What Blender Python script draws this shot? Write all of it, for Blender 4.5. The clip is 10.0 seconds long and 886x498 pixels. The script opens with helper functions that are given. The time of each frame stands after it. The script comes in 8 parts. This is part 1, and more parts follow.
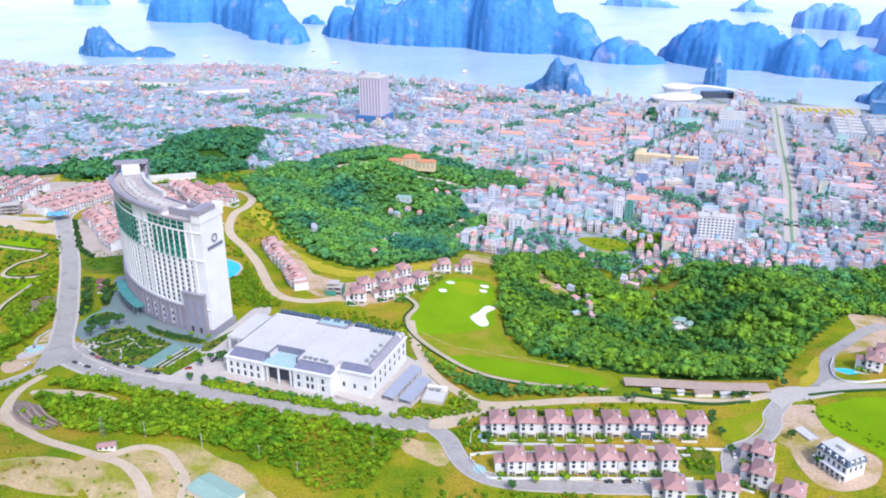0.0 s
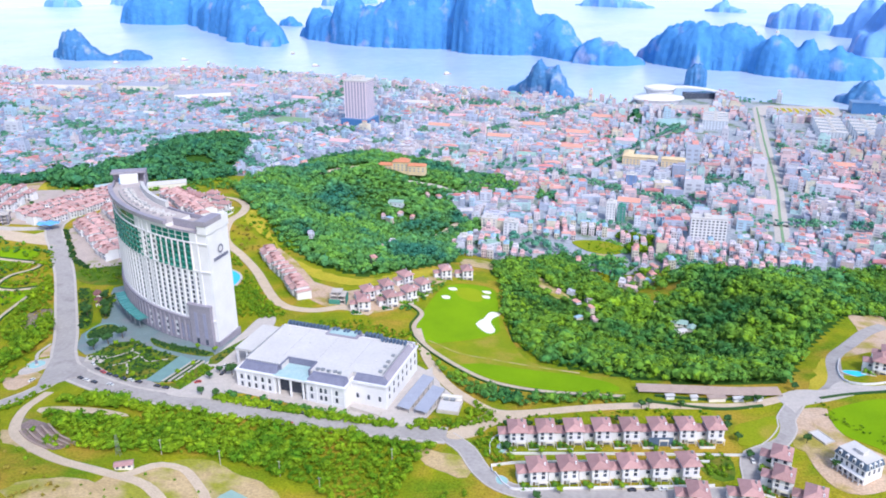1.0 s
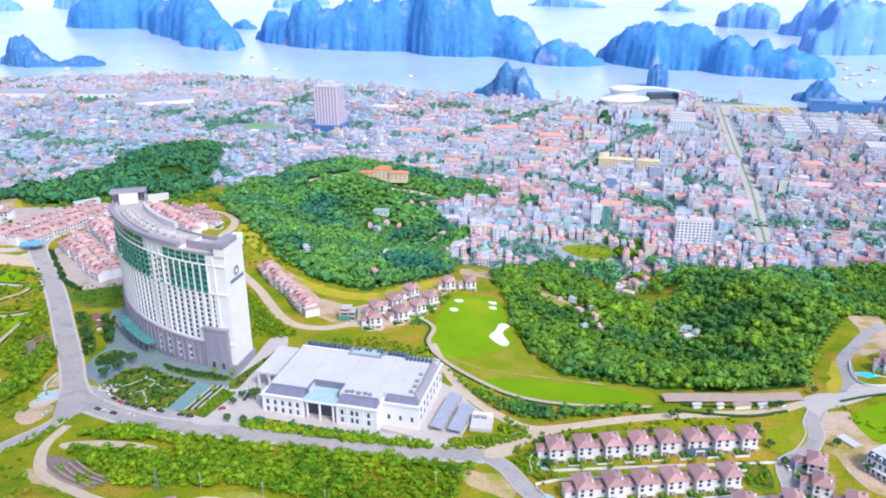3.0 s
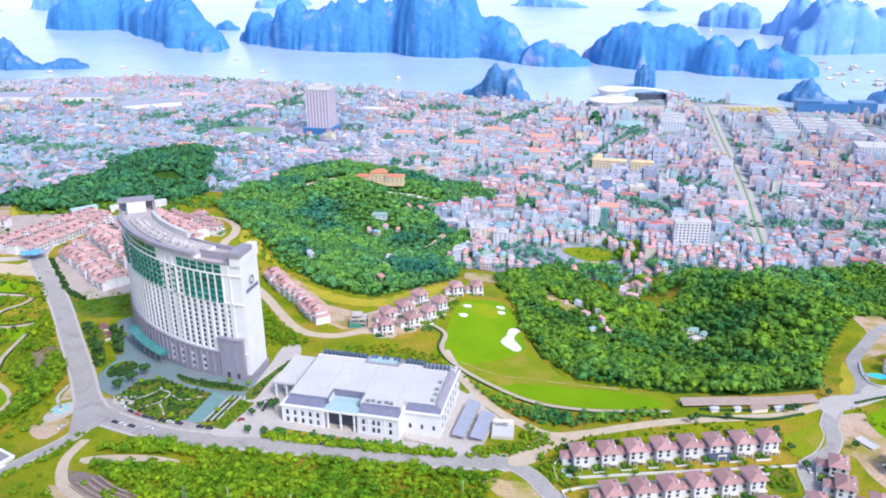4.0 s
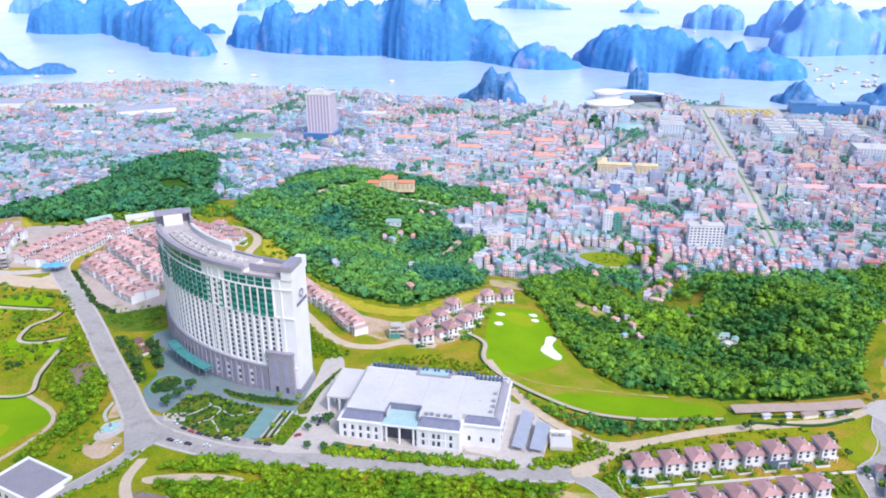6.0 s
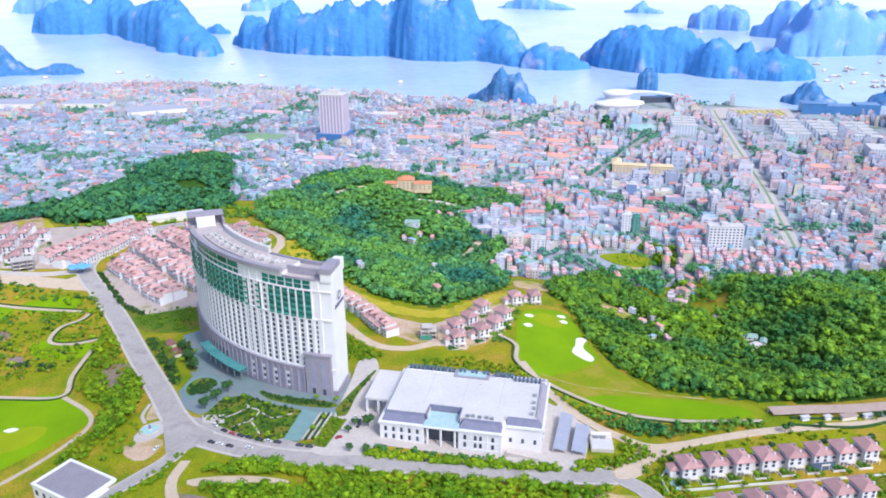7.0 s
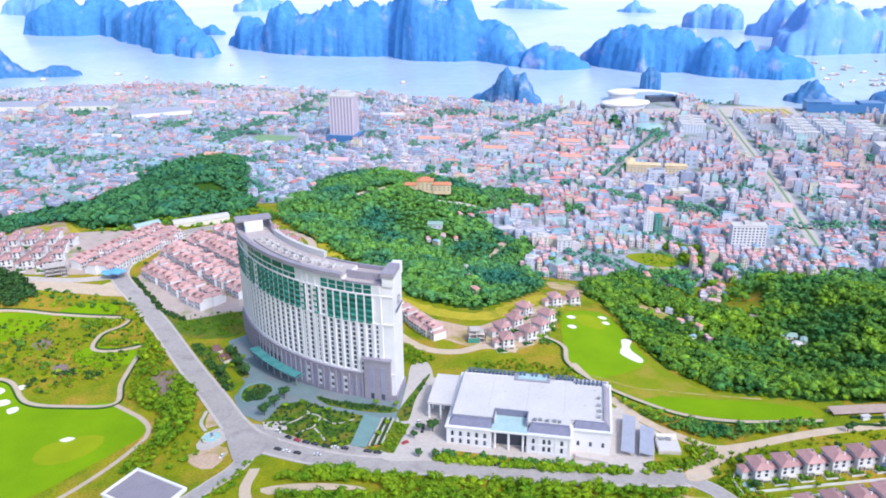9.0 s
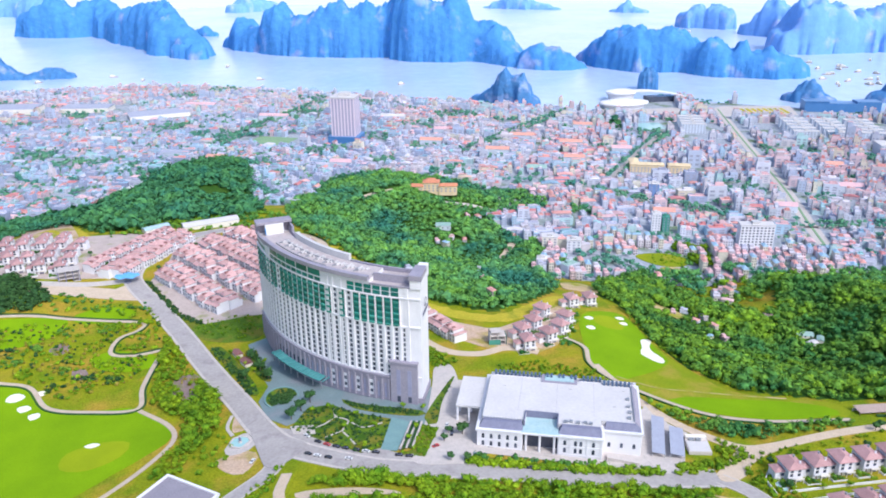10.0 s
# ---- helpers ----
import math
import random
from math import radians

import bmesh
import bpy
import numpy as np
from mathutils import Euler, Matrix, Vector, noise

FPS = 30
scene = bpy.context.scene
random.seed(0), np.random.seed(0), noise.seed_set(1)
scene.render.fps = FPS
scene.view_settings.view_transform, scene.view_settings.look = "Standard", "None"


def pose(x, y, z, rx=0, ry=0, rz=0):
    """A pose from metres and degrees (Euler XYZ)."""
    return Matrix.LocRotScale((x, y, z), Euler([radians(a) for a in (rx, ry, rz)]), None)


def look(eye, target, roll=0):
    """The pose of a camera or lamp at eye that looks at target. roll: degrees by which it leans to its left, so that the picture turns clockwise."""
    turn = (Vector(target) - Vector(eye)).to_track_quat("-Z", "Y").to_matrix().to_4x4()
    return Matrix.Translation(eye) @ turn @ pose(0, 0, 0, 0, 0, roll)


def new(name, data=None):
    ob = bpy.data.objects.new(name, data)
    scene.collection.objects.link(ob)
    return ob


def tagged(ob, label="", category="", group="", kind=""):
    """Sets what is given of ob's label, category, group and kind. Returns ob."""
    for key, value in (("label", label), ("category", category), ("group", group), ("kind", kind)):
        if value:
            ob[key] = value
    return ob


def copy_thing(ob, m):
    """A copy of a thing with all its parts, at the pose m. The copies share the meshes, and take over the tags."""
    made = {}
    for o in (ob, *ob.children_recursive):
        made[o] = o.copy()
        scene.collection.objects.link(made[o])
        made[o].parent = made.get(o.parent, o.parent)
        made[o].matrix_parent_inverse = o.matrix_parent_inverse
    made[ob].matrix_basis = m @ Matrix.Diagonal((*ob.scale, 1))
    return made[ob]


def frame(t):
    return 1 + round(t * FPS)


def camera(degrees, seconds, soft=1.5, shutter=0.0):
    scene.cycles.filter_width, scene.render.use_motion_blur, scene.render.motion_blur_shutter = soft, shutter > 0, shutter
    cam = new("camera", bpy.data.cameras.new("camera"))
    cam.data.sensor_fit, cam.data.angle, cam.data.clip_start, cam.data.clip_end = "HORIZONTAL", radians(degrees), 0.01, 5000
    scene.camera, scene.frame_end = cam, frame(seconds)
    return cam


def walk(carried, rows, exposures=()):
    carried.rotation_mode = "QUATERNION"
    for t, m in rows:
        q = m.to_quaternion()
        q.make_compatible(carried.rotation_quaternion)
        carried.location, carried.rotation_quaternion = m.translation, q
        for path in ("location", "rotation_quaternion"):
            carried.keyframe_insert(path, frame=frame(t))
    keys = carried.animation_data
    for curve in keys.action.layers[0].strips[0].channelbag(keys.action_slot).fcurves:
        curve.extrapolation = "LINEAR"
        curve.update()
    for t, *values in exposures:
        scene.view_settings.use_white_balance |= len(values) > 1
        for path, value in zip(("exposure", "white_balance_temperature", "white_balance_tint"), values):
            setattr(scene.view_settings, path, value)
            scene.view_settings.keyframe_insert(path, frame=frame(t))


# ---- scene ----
cam = camera(58.7, 10.0, soft=1.8)
PATH = [
    (0, (0.281, -3.257, 323.907), (0.28, -1.396, 323.175), -0.2),
    (0.5, (-10.616, -1.13, 325.72), (-10.586, 0.731, 324.988), -0.2),
    (1, (-21.527, 1.421, 327.774), (-21.466, 3.282, 327.042), -0.2),
    (1.5, (-32.479, 3.782, 329.918), (-32.386, 5.641, 329.185), -0.2),
    (2, (-43.522, 6.18, 332.046), (-43.398, 8.036, 331.312), -0.3),
    (2.5, (-54.538, 8.808, 334.274), (-54.383, 10.662, 333.54), -0.3),
    (4, (-87.299, 16.254, 341.197), (-87.067, 18.099, 340.461), -0.3),
    (4.5, (-98.604, 18.508, 343.048), (-98.355, 20.351, 342.312), -0.3),
    (5, (-109.623, 20.921, 344.991), (-109.357, 22.762, 344.255), -0.3),
    (5.5, (-120.456, 23.515, 346.255), (-120.169, 25.353, 345.521), -0.3),
    (7, (-155.38, 30.087, 348.169), (-155.091, 31.925, 347.435), -0.3),
    (7.5, (-166.625, 32.293, 348.811), (-166.331, 34.129, 348.076), -0.3),
    (8, (-177.86, 34.777, 349.355), (-177.559, 36.612, 348.619), -0.4),
    (8.5, (-188.94, 37.523, 349.711), (-188.63, 39.357, 348.975), -0.4),
    (9, (-199.844, 40.329, 349.942), (-199.521, 42.16, 349.207), -0.4),
    (9.5, (-210.851, 43.289, 350.209), (-210.515, 45.118, 349.474), -0.4),
    (10, (-221.757, 46.12, 350.515), (-221.409, 47.947, 349.781), -0.5),
]
walk(cam, [(t, look(eye, target, roll)) for t, eye, target, roll in PATH],
     exposures=((0, 0.69, 6000, 9), (10, 0.69, 6000, 9)))

# ---- light ----
SUN_EL, SUN_AZ = 48.0, 152.0          # degrees above the horizon; compass turn from +y towards +x
world = bpy.data.worlds.new("sky")
scene.world = world
world.use_nodes = True
wn = world.node_tree
sky = wn.nodes.new("ShaderNodeTexSky")
sky.sky_type, sky.sun_disc = "NISHITA", False
sky.sun_elevation, sky.sun_rotation = radians(SUN_EL), radians(SUN_AZ)
sky.air_density, sky.dust_density, sky.ozone_density = 1.0, 3.0, 1.5
wn.links.new(sky.outputs[0], wn.nodes["Background"].inputs[0])
wn.nodes["Background"].inputs[1].default_value = 0.15
sun = new("sun", bpy.data.lights.new("sun", "SUN"))
sun.data.energy, sun.data.angle, sun.data.color = 1.5, radians(10.0), (1.0, 0.96, 0.90)
sd = Vector((math.sin(radians(SUN_AZ)) * math.cos(radians(SUN_EL)), math.cos(radians(SUN_AZ)) * math.cos(radians(SUN_EL)), math.sin(radians(SUN_EL))))
sun.matrix_basis = look(sd * 900, (0, 0, 0))

# the far haze: a plain pale ring added beyond the sea, bright by its own emission
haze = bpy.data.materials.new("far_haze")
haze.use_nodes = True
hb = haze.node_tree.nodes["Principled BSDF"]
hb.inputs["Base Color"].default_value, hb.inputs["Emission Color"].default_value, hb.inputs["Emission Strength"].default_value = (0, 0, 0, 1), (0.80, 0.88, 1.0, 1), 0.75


# ---- materials ----
def material(name, c1, c2=None, rough=0.8, scale=0.5, fine=6.0, bump=0.0, island=0.0, piece=0.0, metal=0.0, wear=0.25, bump_scale=None, stain=None, stain_scale=0.02, stain_cut=0.55, spec=0.4, cell=0.0, cell_mix=0.75):
    """A surface whose colour wanders from c1 to c2 at a coarse scale, with a finer grain on top; stain: a third colour in patches."""
    m = bpy.data.materials.new(name)
    m.use_nodes = True
    nt = m.node_tree
    n, link = nt.nodes, nt.links
    bs = n["Principled BSDF"]
    bs.inputs["Roughness"].default_value, bs.inputs["Metallic"].default_value = rough, metal
    bs.inputs["Specular IOR Level"].default_value = spec
    geo = n.new("ShaderNodeNewGeometry")
    c2 = c2 or tuple(v * 0.8 for v in c1)

    def noisy(s, detail=4.0):
        t = n.new("ShaderNodeTexNoise")
        t.inputs["Scale"].default_value, t.inputs["Detail"].default_value = s, detail
        link.new(geo.outputs["Position"], t.inputs["Vector"])
        return t.outputs["Fac"]

    def spread(f, lo, hi):
        r = n.new("ShaderNodeMapRange")
        r.inputs[1].default_value, r.inputs[2].default_value = lo, hi
        link.new(f, r.inputs[0])
        return r.outputs[0]

    def mix(f, a, b, mode="MIX"):
        x = n.new("ShaderNodeMix")
        x.data_type, x.blend_type = "RGBA", mode
        for v, k in ((f, 0), (a, 6), (b, 7)):
            if isinstance(v, (int, float)):
                x.inputs[k].default_value = v
            elif isinstance(v, tuple):
                x.inputs[k].default_value = (*v, 1)
            else:
                link.new(v, x.inputs[k])
        return x.outputs[2]
    blend = spread(noisy(scale), 0.3, 0.7)
    if cell:
        vo = n.new("ShaderNodeTexVoronoi")
        vo.inputs["Scale"].default_value = cell
        link.new(geo.outputs["Position"], vo.inputs["Vector"])
        sep = n.new("ShaderNodeSeparateColor")
        link.new(vo.outputs["Color"], sep.inputs[0])
        two = n.new("ShaderNodeMix")
        two.inputs[0].default_value = cell_mix
        link.new(blend, two.inputs[2])
        link.new(sep.outputs[0], two.inputs[3])
        blend = two.outputs[0]
    col = mix(blend, c1, c2)
    if stain:
        col = mix(spread(noisy(stain_scale, 5.0), stain_cut - 0.06, stain_cut + 0.1), col, stain)
    grain = spread(noisy(fine, 3.0), 0.25, 0.75)
    g = n.new("ShaderNodeMapRange")
    g.inputs[3].default_value, g.inputs[4].default_value = 1 - wear, 1 + wear * 0.6
    link.new(grain, g.inputs[0])
    col = mix(1.0, col, g.outputs[0], "MULTIPLY")
    for amount, source in ((island, geo.outputs["Random Per Island"]), (piece, None)):
        if amount:
            if source is None:
                source = n.new("ShaderNodeObjectInfo").outputs["Random"]
            v = n.new("ShaderNodeMapRange")
            v.inputs[3].default_value, v.inputs[4].default_value = 1 - amount, 1 + amount
            link.new(source, v.inputs[0])
            col = mix(1.0, col, v.outputs[0], "MULTIPLY")
    link.new(col, bs.inputs["Base Color"])
    if bump:
        b = n.new("ShaderNodeBump")
        b.inputs["Strength"].default_value, b.inputs["Distance"].default_value = bump, 1.0 / (bump_scale or fine)
        link.new(noisy(bump_scale or fine), b.inputs["Height"])
        link.new(b.outputs[0], bs.inputs["Normal"])
    return m


M = {}
M["grass"] = material("rough_grass", (0.31, 0.315, 0.011), (0.135, 0.22, 0.009), 0.9, 0.045, 0.9, 0.6, stain=(0.40, 0.28, 0.035), stain_scale=0.03, stain_cut=0.525, wear=0.4, spec=0.08)
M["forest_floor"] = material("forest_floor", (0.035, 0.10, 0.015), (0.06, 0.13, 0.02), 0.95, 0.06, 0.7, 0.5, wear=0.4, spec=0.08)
M["soil"] = material("bare_soil", (0.58, 0.43, 0.25), (0.48, 0.35, 0.18), 0.95, 0.08, 0.8, 0.4, stain=(0.30, 0.30, 0.03), stain_scale=0.05, stain_cut=0.54, wear=0.3)
M["pink_soil"] = material("pinkish_bare_soil", (0.58, 0.43, 0.33), (0.50, 0.34, 0.22), 0.95, 0.06, 0.8, 0.4, stain=(0.36, 0.30, 0.06), stain_scale=0.06, stain_cut=0.56, wear=0.25)
M["dirt_road"] = material("dirt_road", (0.61, 0.49, 0.375), (0.53, 0.42, 0.32), 0.95, 0.15, 1.2, 0.3, wear=0.2)
M["city_ground"] = material("city_ground", (0.38, 0.41, 0.47), (0.31, 0.34, 0.40), 0.9, 0.03, 0.2, 0.0, stain=(0.10, 0.17, 0.06), stain_scale=0.02, stain_cut=0.58, wear=0.3)
M["fairway"] = material("mown_fairway", (0.215, 0.365, 0.003), (0.165, 0.30, 0.003), 0.9, 0.03, 1.5, 0.15, wear=0.14, spec=0.08)
M["green"] = material("putting_green", (0.29, 0.36, 0.008), (0.25, 0.32, 0.008), 0.9, 0.06, 2.0, 0.1, wear=0.1, spec=0.08)
M["dry_grass"] = material("dry_grass", (0.54, 0.42, 0.05), (0.40, 0.37, 0.03), 0.95, 0.06, 1.0, 0.4, stain=(0.17, 0.25, 0.02), stain_scale=0.04, stain_cut=0.61, wear=0.3, spec=0.08)
# Window colour lightened to carry the haze over the town.
M["strip_glass"] = material("hazy_window_strip", (0.26, 0.27, 0.36), (0.32, 0.33, 0.42), 0.3, 0.1, 1.0, wear=0.1)
M["sand"] = material("bunker_sand", (0.85, 0.80, 0.70), (0.75, 0.70, 0.6), 0.95, 0.3, 2.0, 0.3, wear=0.1)
M["asphalt"] = material("pale_concrete_road", (0.415, 0.38, 0.375), (0.36, 0.33, 0.325), 0.85, 0.05, 0.5, 0.1, wear=0.16, stain=(0.31, 0.28, 0.285), stain_scale=0.09, stain_cut=0.6)
M["kerb"] = material("concrete_kerb", (0.56, 0.50, 0.48), (0.47, 0.43, 0.41), 0.85, 0.3, 2.0, wear=0.2)
M["paving"] = material("grey_paving", (0.20, 0.265, 0.285), (0.155, 0.225, 0.245), 0.7, 0.06, 1.0, 0.1, wear=0.16, stain=(0.25, 0.25, 0.28), stain_scale=0.03, stain_cut=0.55)
M["path"] = material("path_concrete", (0.55, 0.45, 0.36), (0.48, 0.38, 0.30), 0.9, 0.2, 2.0, wear=0.2)
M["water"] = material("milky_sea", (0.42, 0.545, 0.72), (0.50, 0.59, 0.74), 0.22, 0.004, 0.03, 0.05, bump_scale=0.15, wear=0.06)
# Extra blue in the valley leaves stands for haze.
M["leaf_valley"] = material("valley_tree_leaves", (0.042, 0.185, 0.095), (0.205, 0.42, 0.055), 0.7, 0.022, 0.35, 0.0, island=0.25, wear=0.3, stain=(0.045, 0.19, 0.13), stain_scale=0.014, stain_cut=0.56, spec=0.08, cell=0.13, cell_mix=0.5)
M["leaf"] = material("tree_leaves", (0.040, 0.165, 0.05), (0.23, 0.385, 0.016), 0.7, 0.022, 0.35, 0.0, island=0.25, wear=0.32, stain=(0.035, 0.155, 0.055), stain_scale=0.012, stain_cut=0.56, spec=0.08, cell=0.14, cell_mix=0.55)
# Far and town leaves: distance haze is mixed in as a bluer green.
M["leaf_far"] = material("hazy_far_leaves", (0.028, 0.145, 0.11), (0.10, 0.27, 0.07), 0.8, 0.015, 0.3, 0.0, island=0.22, wear=0.3, spec=0.08, cell=0.09, cell_mix=0.45)
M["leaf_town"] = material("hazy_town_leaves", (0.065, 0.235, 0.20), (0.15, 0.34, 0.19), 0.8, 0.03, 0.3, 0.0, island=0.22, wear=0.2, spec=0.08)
M["leaf_bush"] = material("bush_leaves", (0.05, 0.165, 0.012), (0.25, 0.35, 0.012), 0.7, 0.05, 0.4, 0.0, island=0.28, wear=0.32, spec=0.08, cell=0.2, cell_mix=0.45)
M["leaf_scrub"] = material("scrub_leaves", (0.05, 0.17, 0.010), (0.29, 0.41, 0.014), 0.7, 0.03, 0.4, 0.0, island=0.25, wear=0.32, spec=0.08, cell=0.2, cell_mix=0.45)
M["bare_rock"] = material("purple_brown_scree", (0.30, 0.22, 0.21), (0.23, 0.17, 0.17), 0.95, 0.15, 1.0, 0.6, stain=(0.20, 0.22, 0.05), stain_scale=0.12, stain_cut=0.57, wear=0.4)
M["leaf_dark"] = material("dark_garden_leaves", (0.03, 0.085, 0.03), (0.05, 0.11, 0.03), 0.7, 0.1, 0.6, 0.0, island=0.3, wear=0.3, spec=0.08)
M["bark"] = material("bark", (0.16, 0.12, 0.09), None, 0.9, 1.0, 6.0, 0.4)
# The bay's haze is put into these rock colours as blue, palest far off.
M["rock"] = material("hazy_wooded_limestone", (0.095, 0.285, 0.64), (0.075, 0.25, 0.58), 0.95, 0.02, 0.06, 0.25, bump_scale=0.05, stain=(0.36, 0.42, 0.72), stain_scale=0.014, stain_cut=0.65, wear=0.14, spec=0.05)
M["rock_near"] = material("near_hazy_wooded_limestone", (0.07, 0.20, 0.46), (0.09, 0.225, 0.44), 0.95, 0.03, 0.1, 0.3, bump_scale=0.08, stain=(0.30, 0.36, 0.60), stain_scale=0.03, stain_cut=0.60, wear=0.2, spec=0.05)
M["rock_far"] = material("far_hazy_wooded_limestone", (0.19, 0.38, 0.80), (0.165, 0.35, 0.76), 0.95, 0.015, 0.06, 0.15, bump_scale=0.05, stain=(0.40, 0.47, 0.80), stain_scale=0.016, stain_cut=0.62, wear=0.1, spec=0.05)
M["white"] = material("white_render", (0.74, 0.73, 0.77), (0.67, 0.66, 0.71), 0.7, 0.1, 1.5, 0.0, wear=0.07)
M["cream"] = material("cream_render", (0.76, 0.72, 0.66), (0.70, 0.65, 0.6), 0.75, 0.1, 1.5, wear=0.1)
M["grey_stone"] = material("grey_stone_cladding", (0.33, 0.305, 0.375), (0.275, 0.255, 0.32), 0.6, 0.15, 1.0, wear=0.15)
M["roof_pale"] = material("pale_roof_coating", (0.585, 0.565, 0.575), (0.535, 0.515, 0.525), 0.8, 0.05, 0.6, wear=0.08)
M["roof_beige"] = material("beige_roof_screed", (0.50, 0.44, 0.44), (0.42, 0.37, 0.38), 0.85, 0.12, 0.8, wear=0.18)
M["slate"] = material("slate_roofing", (0.20, 0.205, 0.30), (0.16, 0.165, 0.25), 0.6, 0.3, 2.0, wear=0.2)
M["pink_tile"] = material("pink_clay_tile", (0.45, 0.265, 0.265), (0.38, 0.215, 0.22), 0.75, 0.3, 3.0, 0.3, piece=0.14, wear=0.2)
M["estate_tile"] = material("pale_pink_tile", (0.55, 0.345, 0.34), (0.47, 0.285, 0.28), 0.75, 0.3, 3.0, 0.3, piece=0.16, wear=0.2)
# For pavilion roofs, and for dormers with their shadows in the colour.
M["dark_tile"] = material("dark_red_tile", (0.27, 0.12, 0.12), (0.21, 0.10, 0.10), 0.8, 0.4, 3.0, piece=0.15, wear=0.25)
M["dark_glass"] = material("dark_window_glass", (0.055, 0.07, 0.105), (0.095, 0.105, 0.15), 0.12, 0.2, 1.0, piece=0.4, wear=0.2)
M["green_glass"] = material("green_balcony_glass", (0.01, 0.13, 0.115), (0.025, 0.19, 0.165), 0.15, 0.1, 1.0, piece=0.35, wear=0.2)
M["balcony_teal"] = material("teal_balcony_glass", (0.045, 0.23, 0.19), (0.08, 0.30, 0.26), 0.2, 0.1, 1.0, piece=0.3, wear=0.2)
M["teal"] = material("teal_glass_canopy", (0.06, 0.23, 0.24), (0.10, 0.30, 0.30), 0.2, 0.2, 1.0, wear=0.15)
M["metal"] = material("grey_metal", (0.42, 0.44, 0.48), None, 0.45, 0.5, 3.0, metal=0.6, wear=0.2)
M["blue"] = material("blue_canvas", (0.12, 0.36, 0.72), (0.16, 0.42, 0.78), 0.7, 0.3, 2.0, wear=0.1)
M["red_car"] = material("red_car_paint", (0.45, 0.04, 0.04), None, 0.3, 1, 4, wear=0.05)
M["black_car"] = material("dark_car_paint", (0.03, 0.03, 0.04), None, 0.25, 1, 4, wear=0.05)
M["white_car"] = material("white_car_paint", (0.75, 0.75, 0.77), None, 0.3, 1, 4, wear=0.05)
M["rubber"] = material("tyre_rubber", (0.03, 0.03, 0.03), None, 0.9, 2, 8)
M["brown_roof"] = material("brown_sheet_roof", (0.42, 0.32, 0.28), (0.36, 0.27, 0.24), 0.8, 0.2, 1.5, wear=0.2)
M["teal_roof"] = material("green_sheet_roof", (0.31, 0.45, 0.41), (0.27, 0.40, 0.37), 0.6, 0.2, 1.5, wear=0.14)
M["orange_roof"] = material("orange_tile_roof", (0.62, 0.25, 0.14), (0.55, 0.22, 0.13), 0.8, 0.1, 1.0, wear=0.2)
M["yellow_wall"] = material("yellow_render", (0.72, 0.57, 0.37), None, 0.8, 0.1, 1.0, wear=0.12)
M["net"] = material("green_safety_net", (0.08, 0.30, 0.24), (0.06, 0.24, 0.2), 0.9, 0.4, 3.0, wear=0.3)
M["pool_pale"] = material("pale_pool_water", (0.30, 0.50, 0.52), (0.34, 0.54, 0.55), 0.1, 0.2, 1.0, wear=0.05)
# Pale blue of the distance haze is mixed into this wall colour.
M["haze_wall"] = material("hazy_pale_render", (0.58, 0.63, 0.72), (0.52, 0.57, 0.66), 0.8, 0.1, 1.0, wear=0.12)
M["rough"] = material("golf_rough", (0.27, 0.30, 0.012), (0.20, 0.27, 0.01), 0.9, 0.06, 1.2, 0.3, stain=(0.34, 0.29, 0.04), stain_scale=0.05, stain_cut=0.6, wear=0.25, spec=0.08)
M["estate_ground"] = material("estate_paving", (0.52, 0.43, 0.40), (0.44, 0.36, 0.33), 0.9, 0.1, 1.0, 0.1, stain=(0.22, 0.26, 0.06), stain_scale=0.06, stain_cut=0.62, wear=0.2)
M["glass_pale"] = material("pale_roof_glass", (0.36, 0.52, 0.56), (0.42, 0.56, 0.58), 0.25, 0.2, 1.0, wear=0.1)
# The tower's lavender tone includes haze put into the base colour.
M["tower_wall"] = material("hazy_pink_render", (0.76, 0.65, 0.72), (0.70, 0.60, 0.68), 0.8, 0.1, 1.0, wear=0.1)
M["leaf_dry"] = material("dry_bush_leaves", (0.24, 0.22, 0.03), (0.32, 0.25, 0.05), 0.8, 0.08, 0.5, island=0.3, wear=0.3, spec=0.08)
M["lawn"] = material("garden_lawn", (0.13, 0.22, 0.02), (0.05, 0.12, 0.015), 0.9, 0.10, 1.0, 0.4, stain=(0.20, 0.19, 0.03), stain_scale=0.08, wear=0.35, spec=0.08)
M["teal_paving"] = material("teal_paving", (0.19, 0.32, 0.32), (0.16, 0.28, 0.29), 0.6, 0.15, 1.0, wear=0.15)
M["shed_roof"] = material("grey_metal_roof", (0.345, 0.365, 0.46), (0.31, 0.33, 0.42), 0.5, 0.2, 1.2, wear=0.1)
M["slab_grey"] = material("lavender_flat_roof", (0.27, 0.25, 0.30), (0.23, 0.215, 0.26), 0.8, 0.1, 1.0, wear=0.15)
# Hazy far tiles, lawn and glass: haze is painted in as paler, bluer colour.
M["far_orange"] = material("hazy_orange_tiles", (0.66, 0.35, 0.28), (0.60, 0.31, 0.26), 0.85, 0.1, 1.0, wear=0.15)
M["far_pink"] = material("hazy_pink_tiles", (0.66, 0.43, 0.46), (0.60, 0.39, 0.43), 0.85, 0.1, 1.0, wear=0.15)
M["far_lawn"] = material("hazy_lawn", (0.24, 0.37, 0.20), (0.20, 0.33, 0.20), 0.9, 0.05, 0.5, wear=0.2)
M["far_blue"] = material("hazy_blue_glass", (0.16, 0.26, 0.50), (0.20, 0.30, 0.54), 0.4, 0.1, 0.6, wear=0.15)
